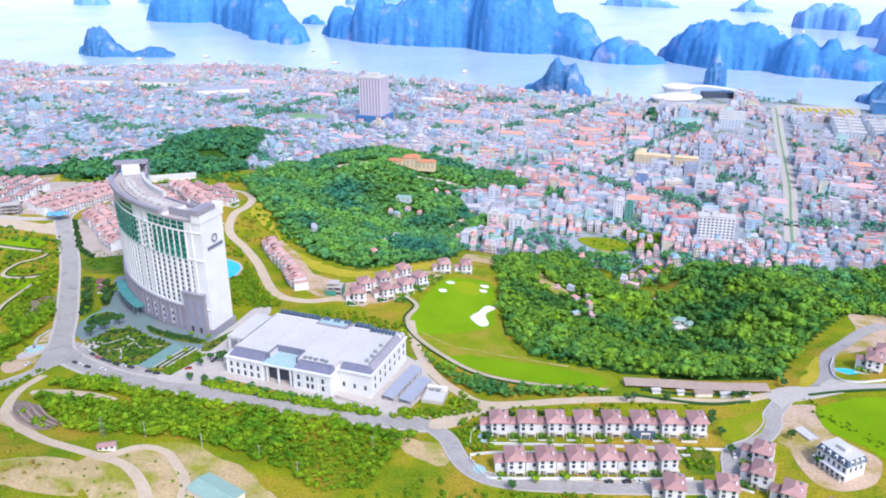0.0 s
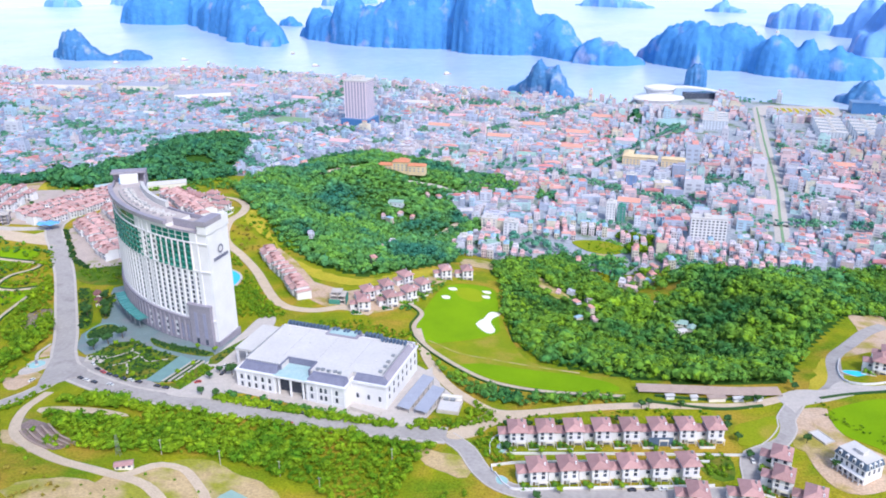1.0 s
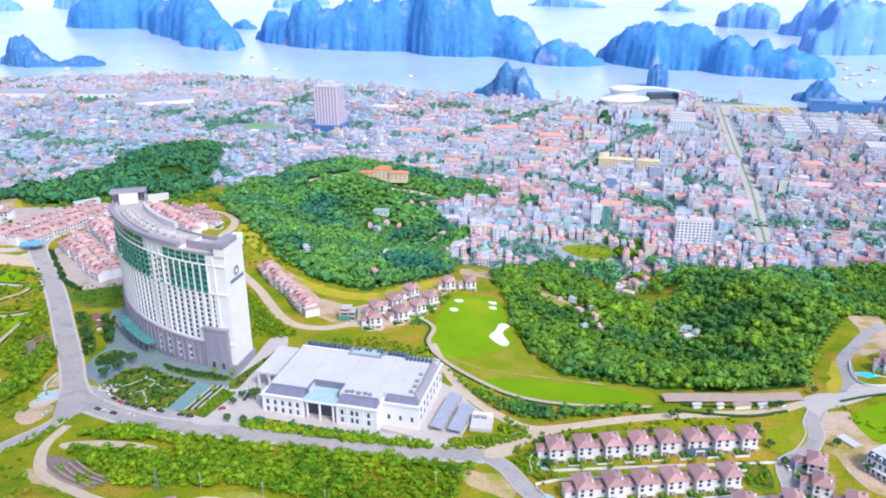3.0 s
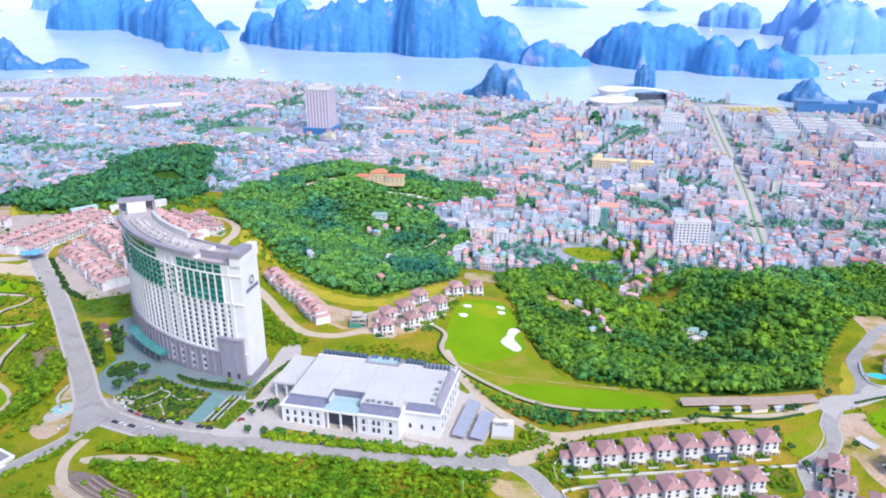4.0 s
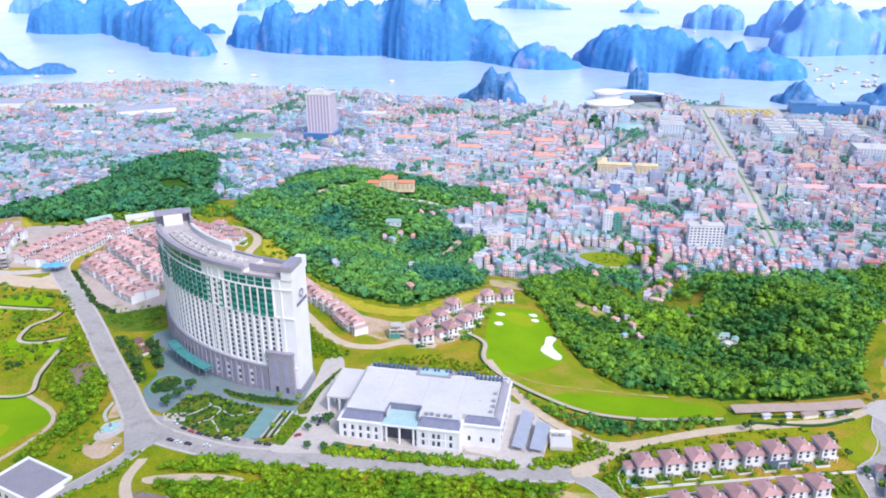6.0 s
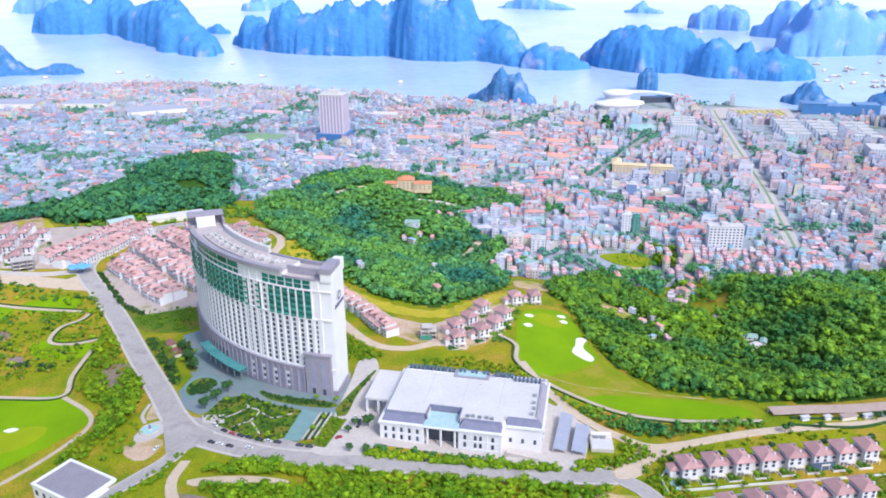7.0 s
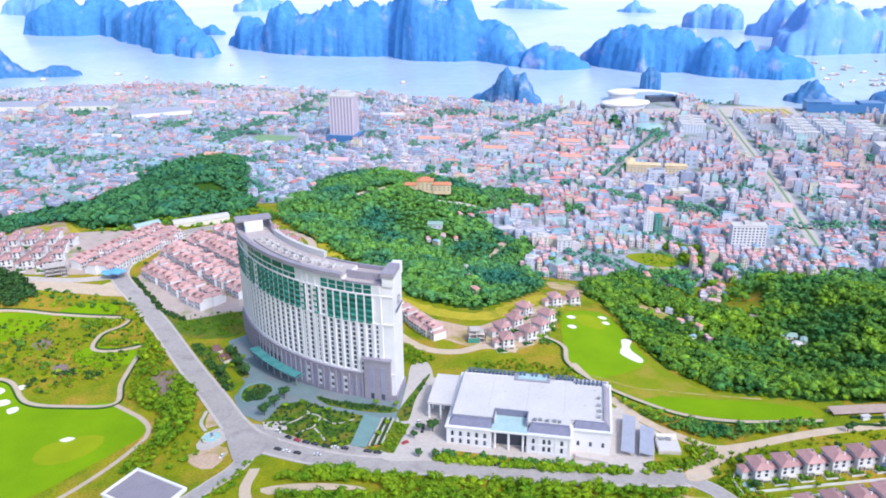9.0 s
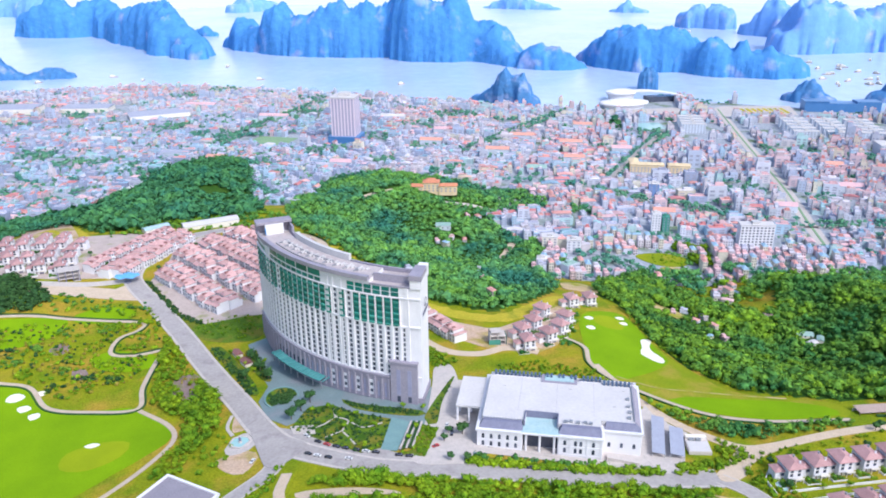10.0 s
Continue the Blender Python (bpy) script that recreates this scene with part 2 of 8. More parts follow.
M["tower_glass"] = material("window_glass_and_recess_shade", (0.27, 0.27, 0.40), (0.32, 0.32, 0.45), 0.3, 0.1, 1.0, wear=0.1)
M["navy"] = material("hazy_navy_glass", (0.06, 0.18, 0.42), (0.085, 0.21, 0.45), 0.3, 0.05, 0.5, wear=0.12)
M["slate_blue"] = material("blue_slate", (0.10, 0.15, 0.24), (0.08, 0.12, 0.2), 0.6, 0.4, 3.0, wear=0.2)
M["pool"] = material("pool_water", (0.05, 0.50, 0.68), (0.06, 0.55, 0.7), 0.08, 0.2, 1.0, wear=0.05)


# ---- mesh helpers ----
class Geo:
    """Collects corners and faces, with a material number for each face."""

    def __init__(self):
        self.v, self.f, self.m = [], [], []

    def add(self, verts, faces, m=0):
        b = len(self.v)
        self.v.extend(verts)
        self.f.extend([tuple(b + i for i in f) for f in faces])
        self.m.extend([m] * len(faces))
        return self

    def box(self, x0, x1, y0, y1, z0, z1, m=0, turn=0.0, at=(0, 0)):
        c, s = math.cos(turn), math.sin(turn)
        vs = [(at[0] + x * c - y * s, at[1] + x * s + y * c, z) for z in (z0, z1) for x, y in ((x0, y0), (x1, y0), (x1, y1), (x0, y1))]
        return self.add(vs, [(3, 2, 1, 0), (4, 5, 6, 7), (0, 1, 5, 4), (1, 2, 6, 5), (2, 3, 7, 6), (3, 0, 4, 7)], m)

    def prism(self, outline, z0, z1, m=0):
        k = len(outline)
        vs = [(x, y, z0) for x, y in outline] + [(x, y, z1) for x, y in outline]
        return self.add(vs, [tuple(range(k))[::-1], tuple(range(k, 2 * k))] + [(i, (i + 1) % k, k + (i + 1) % k, k + i) for i in range(k)], m)

    def hip(self, x0, x1, y0, y1, z0, rise, over=0.6, m=0, thick=0.25, ridge=0.5):
        x0, x1, y0, y1 = x0 - over, x1 + over, y0 - over, y1 + over
        w, d = x1 - x0, y1 - y0
        cx, cy, r = (x0 + x1) / 2, (y0 + y1) / 2, abs(w - d) / 2 + ridge
        a, b = ((cx - r, cy), (cx + r, cy)) if w >= d else ((cx, cy - r), (cx, cy + r))
        lo = [(x0, y0), (x1, y0), (x1, y1), (x0, y1)]
        vs = [(x, y, z0) for x, y in lo] + [(x, y, z0 + thick) for x, y in lo] + [(*a, z0 + thick + rise), (*b, z0 + thick + rise)]
        top = [(4, 5, 9, 8), (5, 6, 9), (6, 7, 8, 9), (7, 4, 8)] if w >= d else [(4, 5, 8), (5, 6, 9, 8), (6, 7, 9), (7, 4, 8, 9)]
        return self.add(vs, [(3, 2, 1, 0), (0, 1, 5, 4), (1, 2, 6, 5), (2, 3, 7, 6), (3, 0, 4, 7)] + top, m)

    def tube(self, x, y, z0, z1, r0, r1, k=8, m=0):
        vs = [(x + r * math.cos(6.2832 * i / k), y + r * math.sin(6.2832 * i / k), z) for z, r in ((z0, r0), (z1, r1)) for i in range(k)]
        return self.add(vs, [tuple(range(k))[::-1], tuple(range(k, 2 * k))] + [(i, (i + 1) % k, k + (i + 1) % k, k + i) for i in range(k)], m)

    def mesh(self, name, mats):
        me = bpy.data.meshes.new(name)
        me.from_pydata(self.v, [], self.f)
        for m in mats if isinstance(mats, (list, tuple)) else [mats]:
            me.materials.append(m)
        if any(self.m):
            me.polygons.foreach_set("material_index", self.m)
        me.update()
        return me

    def make(self, name, mats, parent=None, label="", at=None):
        ob = new(name, self.mesh(name, mats))
        if parent is not None:
            ob.parent = parent
        if at is not None:
            ob.matrix_basis = at
        if label:
            ob["label"] = label
        return ob


def part(name, g, mats, parent, label=""):
    return g.make(name, mats, parent, label)


def base(name, m, label, category, group="", kind=""):
    """The Empty at the foot of a thing."""
    ob = new(name)
    ob.matrix_basis = m
    ob.empty_display_size = 0.5
    return tagged(ob, label, category, group, kind)


def share(name, ob, m, parent):
    """Another object on the mesh of ob."""
    o = new(name, ob.data)
    o.parent = parent
    o.matrix_basis = m
    return o


# ---- the lie of the land ----
MOUNDS = [
    (-130, 430, 280, 69.0), (-480, 885, 190, 55.3), (325, 360, 130, 51.9), (115, 745, 130, -11.5), (-95, 1060, 60, 23.7),
    (-550, 675, 90, 26.2), (-235, 220, 90, 59.0), (-620, 1060, 130, -25.7), (45, 220, 90, 25.5), (-60, 850, 60, -19.2),
    (150, 535, 60, -18.7), (290, 570, 60, 18.5), (-340, 1200, 60, 17.4), (-200, 780, 90, 18.4), (325, 815, 90, -8.5),
    (-585, 360, 130, 31.8), (-235, 1130, 60, -14.2), (45, 955, 60, -8.0), (115, 430, 60, 9.1), (290, 150, 90, 30.3),
    (-235, 955, 60, 7.1), (-480, 1165, 60, -9.5), (-235, 430, 60, 5.0), (-305, 150, 60, 22.0), (10, 640, 60, 6.5),
    (268, 664, 38, 15.0), (190, 708, 34, -9.0), (-400, 1120, 60, 9.0), (-157, 1040, 55, 8.0), (-370, 1300, 70, 7.0),
]
SHORE = [(-2600, 2560), (-1300, 2290), (-960, 2150), (-700, 2180), (-430, 2150), (-250, 2050), (0, 1890), (200, 1775), (320, 1690), (420, 1660),
         (470, 1760), (600, 1790), (680, 1690), (840, 1580), (1000, 1500), (1250, 1440), (2600, 1200)]


def land(x, y):
    """Height of the ground; works on numbers and on arrays."""
    h = 4.0
    for a, b, s, v in MOUNDS:
        h = h + v * np.exp(-((x - a) ** 2 + (y - b) ** 2) / (2 * s * s))
    return np.maximum(h, 3.0)


def shore_y(x):
    return np.interp(x, [p[0] for p in SHORE], [p[1] for p in SHORE])


def inside(x, y, outline):
    """Which of the places lie in the outline."""
    x, y = np.asarray(x, float), np.asarray(y, float)
    hit = np.zeros(x.shape, bool)
    for (ax, ay), (bx, by) in zip(outline, outline[1:] + outline[:1]):
        cross = (ay > y) != (by > y)
        hit ^= cross & (x < (bx - ax) * (y - ay) / (by - ay if by != ay else 1e-9) + ax)
    return hit


def near_line(x, y, line, d):
    x, y = np.asarray(x, float), np.asarray(y, float)
    hit = np.zeros(x.shape, bool)
    for (ax, ay), (bx, by) in zip(line, line[1:]):
        dx, dy = bx - ax, by - ay
        t = np.clip(((x - ax) * dx + (y - ay) * dy) / (dx * dx + dy * dy + 1e-9), 0, 1)
        hit |= (x - ax - t * dx) ** 2 + (y - ay - t * dy) ** 2 < d * d
    return hit


def curve_through(points, step=4.0, closed=False):
    """A smooth line through the points."""
    p = [Vector((*q[:2], 0)) for q in points]
    k, out = len(p), []
    for i in range(k if closed else k - 1):
        a, b = p[i], p[(i + 1) % k]
        z = p[i - 1] if closed or i else a * 2 - b
        c = p[(i + 2) % k] if closed or i + 2 < k else b * 2 - a
        m = max(2, int((b - a).length / step))
        for j in range(m):
            t = j / m
            out.append(tuple((0.5 * (2 * a + (b - z) * t + (2 * z - 5 * a + 4 * b - c) * t * t + (3 * a - z - 3 * b + c) * t ** 3))[:2]))
    if not closed:
        out.append(tuple(p[-1][:2]))
    return out


def ribbon(g, line, width, lift, m=0, edge=0.35, across=3):
    """A strip that lies on the land along a line, with sides that reach into the ground."""
    rows = []
    for i, (x, y) in enumerate(line):
        a, b = line[max(0, i - 1)], line[min(len(line) - 1, i + 1)]
        t = Vector((b[0] - a[0], b[1] - a[1])).normalized()
        nx, ny = t.y, -t.x
        row = []
        for j in range(across + 1):
            s = (j / across - 0.5) * width
            px, py = x + nx * s, y + ny * s
            row.append((px, py, float(land(px, py)) + lift))
        rows.append([(row[0][0], row[0][1], row[0][2] - edge)] + row + [(row[-1][0], row[-1][1], row[-1][2] - edge)])
    k = across + 3
    vs = [v for r in rows for v in r]
    fs = [(i * k + j, i * k + j + 1, (i + 1) * k + j + 1, (i + 1) * k + j) for i in range(len(rows) - 1) for j in range(k - 1)]
    return g.add(vs, [f[::-1] for f in fs], m)


def offset_line(line, d):
    out = []
    for i, (x, y) in enumerate(line):
        a, b = line[max(0, i - 1)], line[min(len(line) - 1, i + 1)]
        t = Vector((b[0] - a[0], b[1] - a[1])).normalized()
        out.append((x + t.y * d, y - t.x * d))
    return out


def patch(g, outline, lift, m=0, step=6.0, edge=0.4):
    """A sheet that lies on the land within a closed outline, with a rim that reaches into the ground."""
    from mathutils.geometry import delaunay_2d_cdt
    k = len(outline)
    xs, ys = [p[0] for p in outline], [p[1] for p in outline]
    gx, gy = np.meshgrid(np.arange(min(xs), max(xs), step), np.arange(min(ys), max(ys), step))
    gx, gy = gx.ravel(), gy.ravel()
    ok = inside(gx, gy, outline) & ~near_line(gx, gy, outline + outline[:1], step * 0.4)
    pts = [Vector(p) for p in outline] + [Vector(p) for p in zip(gx[ok].tolist(), gy[ok].tolist())]
    vs, _, fs, *_ = delaunay_2d_cdt(pts, [(i, (i + 1) % k) for i in range(k)], [], 1, 1e-4)
    vs = [(v.x, v.y, float(land(v.x, v.y)) + lift) for v in vs]
    area = sum((vs[f[1]][0] - vs[f[0]][0]) * (vs[f[2]][1] - vs[f[0]][1]) - (vs[f[1]][1] - vs[f[0]][1]) * (vs[f[2]][0] - vs[f[0]][0]) for f in fs[:20])
    g.add(vs, [tuple(f) if area > 0 else tuple(f)[::-1] for f in fs], m)
    rim = [(x, y, float(land(x, y)) + lift) for x, y in outline] + [(x, y, float(land(x, y)) + lift - edge) for x, y in outline]
    return g.add(rim, [(i, k + i, k + (i + 1) % k, (i + 1) % k) for i in range(k)], m)


def big_mesh(name, verts, quads, tris, mats, qm=None, tm=None, smooth=False):
    """One mesh from arrays of corners, four-sided and three-sided faces."""
    quads, tris = np.asarray(quads, np.int32).reshape(-1, 4), np.asarray(tris, np.int32).reshape(-1, 3)
    me = bpy.data.meshes.new(name)
    me.vertices.add(len(verts))
    me.vertices.foreach_set("co", np.asarray(verts, np.float32).ravel())
    me.loops.add(quads.size + tris.size)
    me.loops.foreach_set("vertex_index", np.concatenate([quads.ravel(), tris.ravel()]))
    me.polygons.add(len(quads) + len(tris))
    me.polygons.foreach_set("loop_start", np.concatenate([np.arange(len(quads)) * 4, quads.size + np.arange(len(tris)) * 3]).astype(np.int32))
    for m in mats:
        me.materials.append(m)
    if qm is not None or tm is not None:
        me.polygons.foreach_set("material_index", np.concatenate([qm if qm is not None else np.zeros(len(quads)), tm if tm is not None else np.zeros(len(tris))]).astype(np.int32))
    me.polygons.foreach_set("use_smooth", np.full(len(quads) + len(tris), smooth))
    me.update(calc_edges=True)
    me.validate()
    return me


# ---- woods: where they stand ----
WOOD_EAST = [(48, 625), (46, 545), (47, 500), (60, 457), (88, 440), (110, 428), (140, 422), (180, 420), (207, 422), (228, 450), (250, 482), (278, 508),
             (300, 530), (330, 545), (420, 560), (480, 640), (470, 740), (420, 735), (378, 650), (352, 660), (340, 690), (318, 722), (284, 735), (250, 712), (226, 672), (206, 640), (186, 628), (168, 652),
             (158, 700), (150, 740), (130, 768), (98, 752), (68, 740), (46, 690)]
WOOD_MID = [(-170, 745), (-150, 692), (-108, 640), (-70, 618), (-34, 640), (0, 672), (14, 700), (18, 750), (10, 790), (40, 820), (60, 870), (30, 930), (25, 985), (50, 1060),
            (40, 1130), (-10, 1190), (-80, 1230), (-150, 1250), (-190, 1215), (-196, 1140), (-222, 1060), (-240, 960), (-222, 850), (-195, 790)]
WOOD_WEST = [(-900, 900), (-640, 905), (-560, 900), (-505, 940), (-468, 930), (-432, 872), (-385, 880), (-352, 905), (-300, 920), (-262, 960), (-274, 1080), (-290, 1150), (-286, 1240), (-310, 1330), (-372, 1372),
             (-430, 1330), (-460, 1220), (-500, 1160), (-560, 1120), (-640, 1120), (-760, 1130), (-900, 1120)]
BUSH_SOUTH = [(-228, 397), (-185, 392), (-140, 383), (-90, 373), (-45, 363), (-16, 354), (-25, 336), (-36, 307), (-60, 301), (-77, 318), (-103, 330), (-130, 340), (-163, 335), (-186, 332), (-200, 342), (-212, 358), (-230, 378)]
BUSH_WEST = [(-332, 622), (-316, 590), (-300, 548), (-282, 508), (-281, 480), (-293, 455), (-303, 430), (-318, 432), (-302, 470), (-307, 497), (-328, 522), (-332, 570)]
BUSH_EAST = [(-22, 480), (-8, 447), (10, 426), (34, 412), (54, 407), (76, 404), (98, 401), (98, 396.5), (62, 396), (32, 396), (21, 402), (9, 412), (-4, 430), (-15, 460)]

# ---- roads ----
ROAD_MAIN = [(-285, 872), (-309, 858), (-336, 838), (-355, 806), (-369, 775), (-374, 738), (-366, 712), (-350, 682), (-323, 628), (-297, 567), (-270, 503), (-254, 462), (-236, 434), (-196, 406), (-159, 396), (-125, 389), (-91, 381),
             (-59, 375), (-26, 369), (-8, 366)]
ROAD_VILLA = [(-8, 366), (2, 352), (8, 333), (17, 319), (32, 312), (59, 310), (95, 311), (122, 313), (138, 314), (145, 322), (148, 334), (153, 343), (164, 348), (174, 356)] + [(182, 366), (185, 375), (192, 384), (201, 395)]
ROAD_WEST = [(-240, 440), (-249, 415), (-263, 401), (-285, 383), (-320, 360)]
ROAD_ESTATE = [(-374, 728), (-408, 722), (-447, 725), (-483, 728), (-560, 735)]
ROAD_BACK = [(-262, 822), (-244, 836), (-222, 832), (-204, 800), (-201, 766), (-207, 735), (-200, 690), (-178, 655), (-158, 618), (-130, 552), (-104, 537), (-80, 544), (-58, 534)]
ROAD_DIRT = [(-24, 510), (-21, 485), (-16, 456), (-5, 424), (9, 403), (22, 390), (40, 388.5), (70, 391), (100, 392), (137, 391), (169, 391), (204, 402), (232, 404), (300, 404)]
ROAD_LINK = [(-6, 367), (8, 378), (22, 390)]
ROAD_HILL = [(221, 403), (231, 412), (240, 426), (250, 448), (259, 462), (278, 479), (302, 501), (328, 521)]
TRACK_SOUTH = [(-240, 409), (-244, 386), (-232, 354), (-200, 324), (-172, 313), (-150, 306), (-134, 286), (-128, 262)]
AVENUE = [(395, 828), (430, 918), (483, 1053), (579, 1324), (676, 1590)]
AVENUE_WEST = [(-360, 1490), (-327, 1553), (-267, 1666), (-157, 1856)]
AVENUE_MID = [(60, 1350), (134, 1417), (209, 1494), (294, 1581), (360, 1640)]
AVENUE_EAST = [(250, 1135), (278, 1174), (362, 1283), (442, 1380), (470, 1420)]
CANAL_ROAD = [(176, 1117), (235, 1044), (283, 1001), (335, 943), (389, 899), (428, 885), (509, 864), (640, 840)]

# ---- ground: one sheet that reaches the horizon ----
def ground_sheet():
    xs = np.unique(np.concatenate([np.arange(-4600, -700, 150), np.arange(-700, 520, 6), np.arange(520, 4700, 150)]))
    ys = np.unique(np.concatenate([np.arange(-1500, 150, 75), np.arange(150, 1300, 6), np.arange(1300, 2300, 50)]))
    gx, gy = np.meshgrid(xs, ys)
    sh = shore_y(gx)
    gy = np.where(gy > 1300, 1300 + (gy - 1300) / (2250 - 1300) * np.maximum(sh - 1300, 20), gy)
    gz = land(gx, gy)
    gz[-1] = -6.0
    n, k = gx.shape
    idx = np.arange(n * k).reshape(n, k)
    q = np.stack([idx[:-1, :-1], idx[:-1, 1:], idx[1:, 1:], idx[1:, :-1]], -1).reshape(-1, 4)
    cx, cy = gx.ravel()[q].mean(1), gy.ravel()[q].mean(1)
    m = np.zeros(len(q), int)
    cz = land(cx, cy)
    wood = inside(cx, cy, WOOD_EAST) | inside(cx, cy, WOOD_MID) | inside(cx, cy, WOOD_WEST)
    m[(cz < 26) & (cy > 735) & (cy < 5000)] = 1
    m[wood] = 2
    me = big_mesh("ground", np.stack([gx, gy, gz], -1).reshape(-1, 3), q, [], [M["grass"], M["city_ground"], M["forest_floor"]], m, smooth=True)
    tagged(new("ground", me), "rolling grassy hills running down to a flat coastal town", "ground", kind="structure")


ground_sheet()
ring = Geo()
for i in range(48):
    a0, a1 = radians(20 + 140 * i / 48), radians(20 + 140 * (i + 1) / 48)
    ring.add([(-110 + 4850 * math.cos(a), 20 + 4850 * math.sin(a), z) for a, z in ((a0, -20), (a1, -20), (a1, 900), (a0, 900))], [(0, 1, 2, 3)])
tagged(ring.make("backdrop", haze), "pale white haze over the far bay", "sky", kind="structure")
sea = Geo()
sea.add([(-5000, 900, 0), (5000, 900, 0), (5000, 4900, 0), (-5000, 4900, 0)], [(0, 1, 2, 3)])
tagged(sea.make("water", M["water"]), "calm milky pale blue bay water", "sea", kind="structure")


def road(name, points, width, mat, label, kerb=1.9, step=5.0, lift=0.30):
    line = curve_through(points, step)
    g = Geo()
    ribbon(g, line, width, lift, 0)
    ob = g.make(name, M[mat])
    tagged(ob, label, "road", kind="structure")
    if kerb:
        for side in (-1, 1):
            k = Geo()
            ribbon(k, offset_line(line, side * (width / 2 + kerb / 2 - 0.05)), kerb, lift + 0.15, 0, 0.6, 1)
            part("kerb", k, M["kerb"], ob)
    return ob


road("road_main", ROAD_MAIN, 13.0, "asphalt", "pale grey concrete resort road with light kerbs")
road("road_villas", ROAD_VILLA, 9.0, "asphalt", "pale grey villa street with light kerbs", 0.8, lift=0.28)
road("road_west", ROAD_WEST, 9.2, "asphalt", "pale grey side road with light kerbs", 0.9, lift=0.26)
road("road_dirt", ROAD_DIRT, 6.5, "dirt_road", "pale pinkish dirt road beside the golf course", False, lift=0.34)
road("road_link", ROAD_LINK, 7.0, "dirt_road", "short pale link between street and track", False, lift=0.32)
road("road_hill", ROAD_HILL, 9.0, "asphalt", "pale grey hill road past the pool villa", False, lift=0.27)
road("road_track", TRACK_SOUTH, 6.0, "dirt_road", "sandy dirt track curving through the scrub", False)
road("road_estate", ROAD_ESTATE, 9.0, "kerb", "pale concrete estate street", False, lift=0.27)
road("road_back", ROAD_BACK, 8.0, "dirt_road", "pinkish unfinished road behind the hotel", False, lift=0.33)
road("road_knoll", [(-160, 1006), (-133, 1021), (-103, 1036), (-78, 1052)], 7.0, "dirt_road", "pinkish road up a wooded knoll", False, 8)
road("road_avenue", AVENUE, 17.0, "kerb", "wide pale city avenue with a planted median", False, 20)
road("road_avenue", AVENUE_WEST, 14.0, "asphalt", "tree-lined grey city avenue", False, 20)
road("road_avenue", AVENUE_EAST, 13.0, "asphalt", "grey city avenue with trees", False, 20)
road("road_canal", CANAL_ROAD, 8.0, "asphalt", "tree-lined grey town street", False, 12)
road("road_avenue", AVENUE_MID, 13.0, "asphalt", "grey city avenue towards the shore", False, 20)

# ---- junction, forecourts and flat grounds ----
def ground_patch(name, outline, lift, mat, label, category, smooth=True, step=6.0):
    g = Geo()
    line = curve_through(outline, 5.0, True) if smooth else outline
    if mat in ("soil", "dry_grass"):
        line = curve_through(line, 2.5, True) if not smooth else line
        line = [(x + 3.0 * noise.noise(Vector((x / 7.0, y / 7.0, 1))), y + 3.0 * noise.noise(Vector((x / 7.0, y / 7.0, 9)))) for x, y in line]
    patch(g, line, lift, 0, step)
    return tagged(g.make(name, M[mat]), label, category, kind="structure")


ground_patch("slope", [(-228, 880), (-205, 850), (-188, 790), (-172, 745), (-158, 700), (-132, 655), (-104, 628), (-72, 612), (-40, 630), (-8, 656), (20, 660), (28, 650), (0, 636), (-30, 612),
                       (-66, 596), (-100, 604), (-126, 632), (-150, 680), (-178, 720), (-194, 750), (-196, 800), (-216, 846), (-240, 880)], 0.14, "dry_grass", "dry yellow grass slope below the wood", "grass", False)
ground_patch("soil", [(-512, 925), (-490, 905), (-462, 868), (-438, 826), (-452, 812), (-486, 852), (-520, 890)], 0.3, "soil", "pale cut hillside above the estate", "soil")
ground_patch("soil", [(-573, 1067), (-565, 1129), (-521, 1063), (-447, 860), (-453, 849), (-492, 929), (-516, 919)], 0.34, "pink_soil", "pale sandy cut in the hillside above the estate", "soil")
ground_patch("slope", [(-500, 935), (-470, 925), (-440, 870), (-425, 845), (-450, 840), (-490, 885), (-520, 905)], 0.14, "dry_grass", "cleared yellow hillside", "grass")
ground_patch("estate_ground", [(-357, 722), (-341, 690), (-322, 652), (-303, 634), (-256, 640), (-236, 690), (-226, 760), (-246, 800), (-290, 838), (-324, 838), (-346, 800)], 0.16, "estate_ground", "pale pinkish estate paving between houses", "pavement", False)
ground_patch("estate_ground", [(-384, 734), (-440, 734), (-540, 742), (-540, 850), (-470, 870), (-400, 862), (-350, 850), (-366, 790)], 0.16, "estate_ground", "pale pinkish estate paving between houses", "pavement", False)
ground_patch("estate_apron", [(-480, 727), (-449, 730), (-419, 719), (-384, 711), (-366, 729), (-351, 700), (-343, 683), (-377, 690), (-415, 699), (-434, 703), (-474, 707)], 0.20, "dirt_road", "wide pale street before the estate", "road", False)
ground_patch("pavement_crossing", [(193, 384), (191, 400), (207, 409), (223, 406), (229, 411), (239, 418), (242, 412), (253, 408), (266, 408), (262, 400), (245, 400), (233, 397), (220, 393), (206, 390), (200, 388), (193, 381)], 0.38, "kerb", "wide pale road crossing by the golf course", "road")
ground_patch("pavement_junction", [(-262, 472), (-244, 452), (-228, 436), (-236, 424), (-250, 418), (-256, 436)], 0.52, "asphalt", "wide concrete road junction", "road")
ground_patch("pavement_forecourt", [(-268, 590), (-262, 556), (-252, 520), (-258, 500), (-252, 476), (-240, 462), (-222, 470), (-180, 452), (-176, 424), (-160, 412), (-128, 408), (-120, 430),
                                    (-132, 470), (-140, 496), (-160, 480), (-205, 510), (-240, 560), (-250, 600)], 0.22, "paving", "blue-grey paved hotel forecourt", "pavement", False)
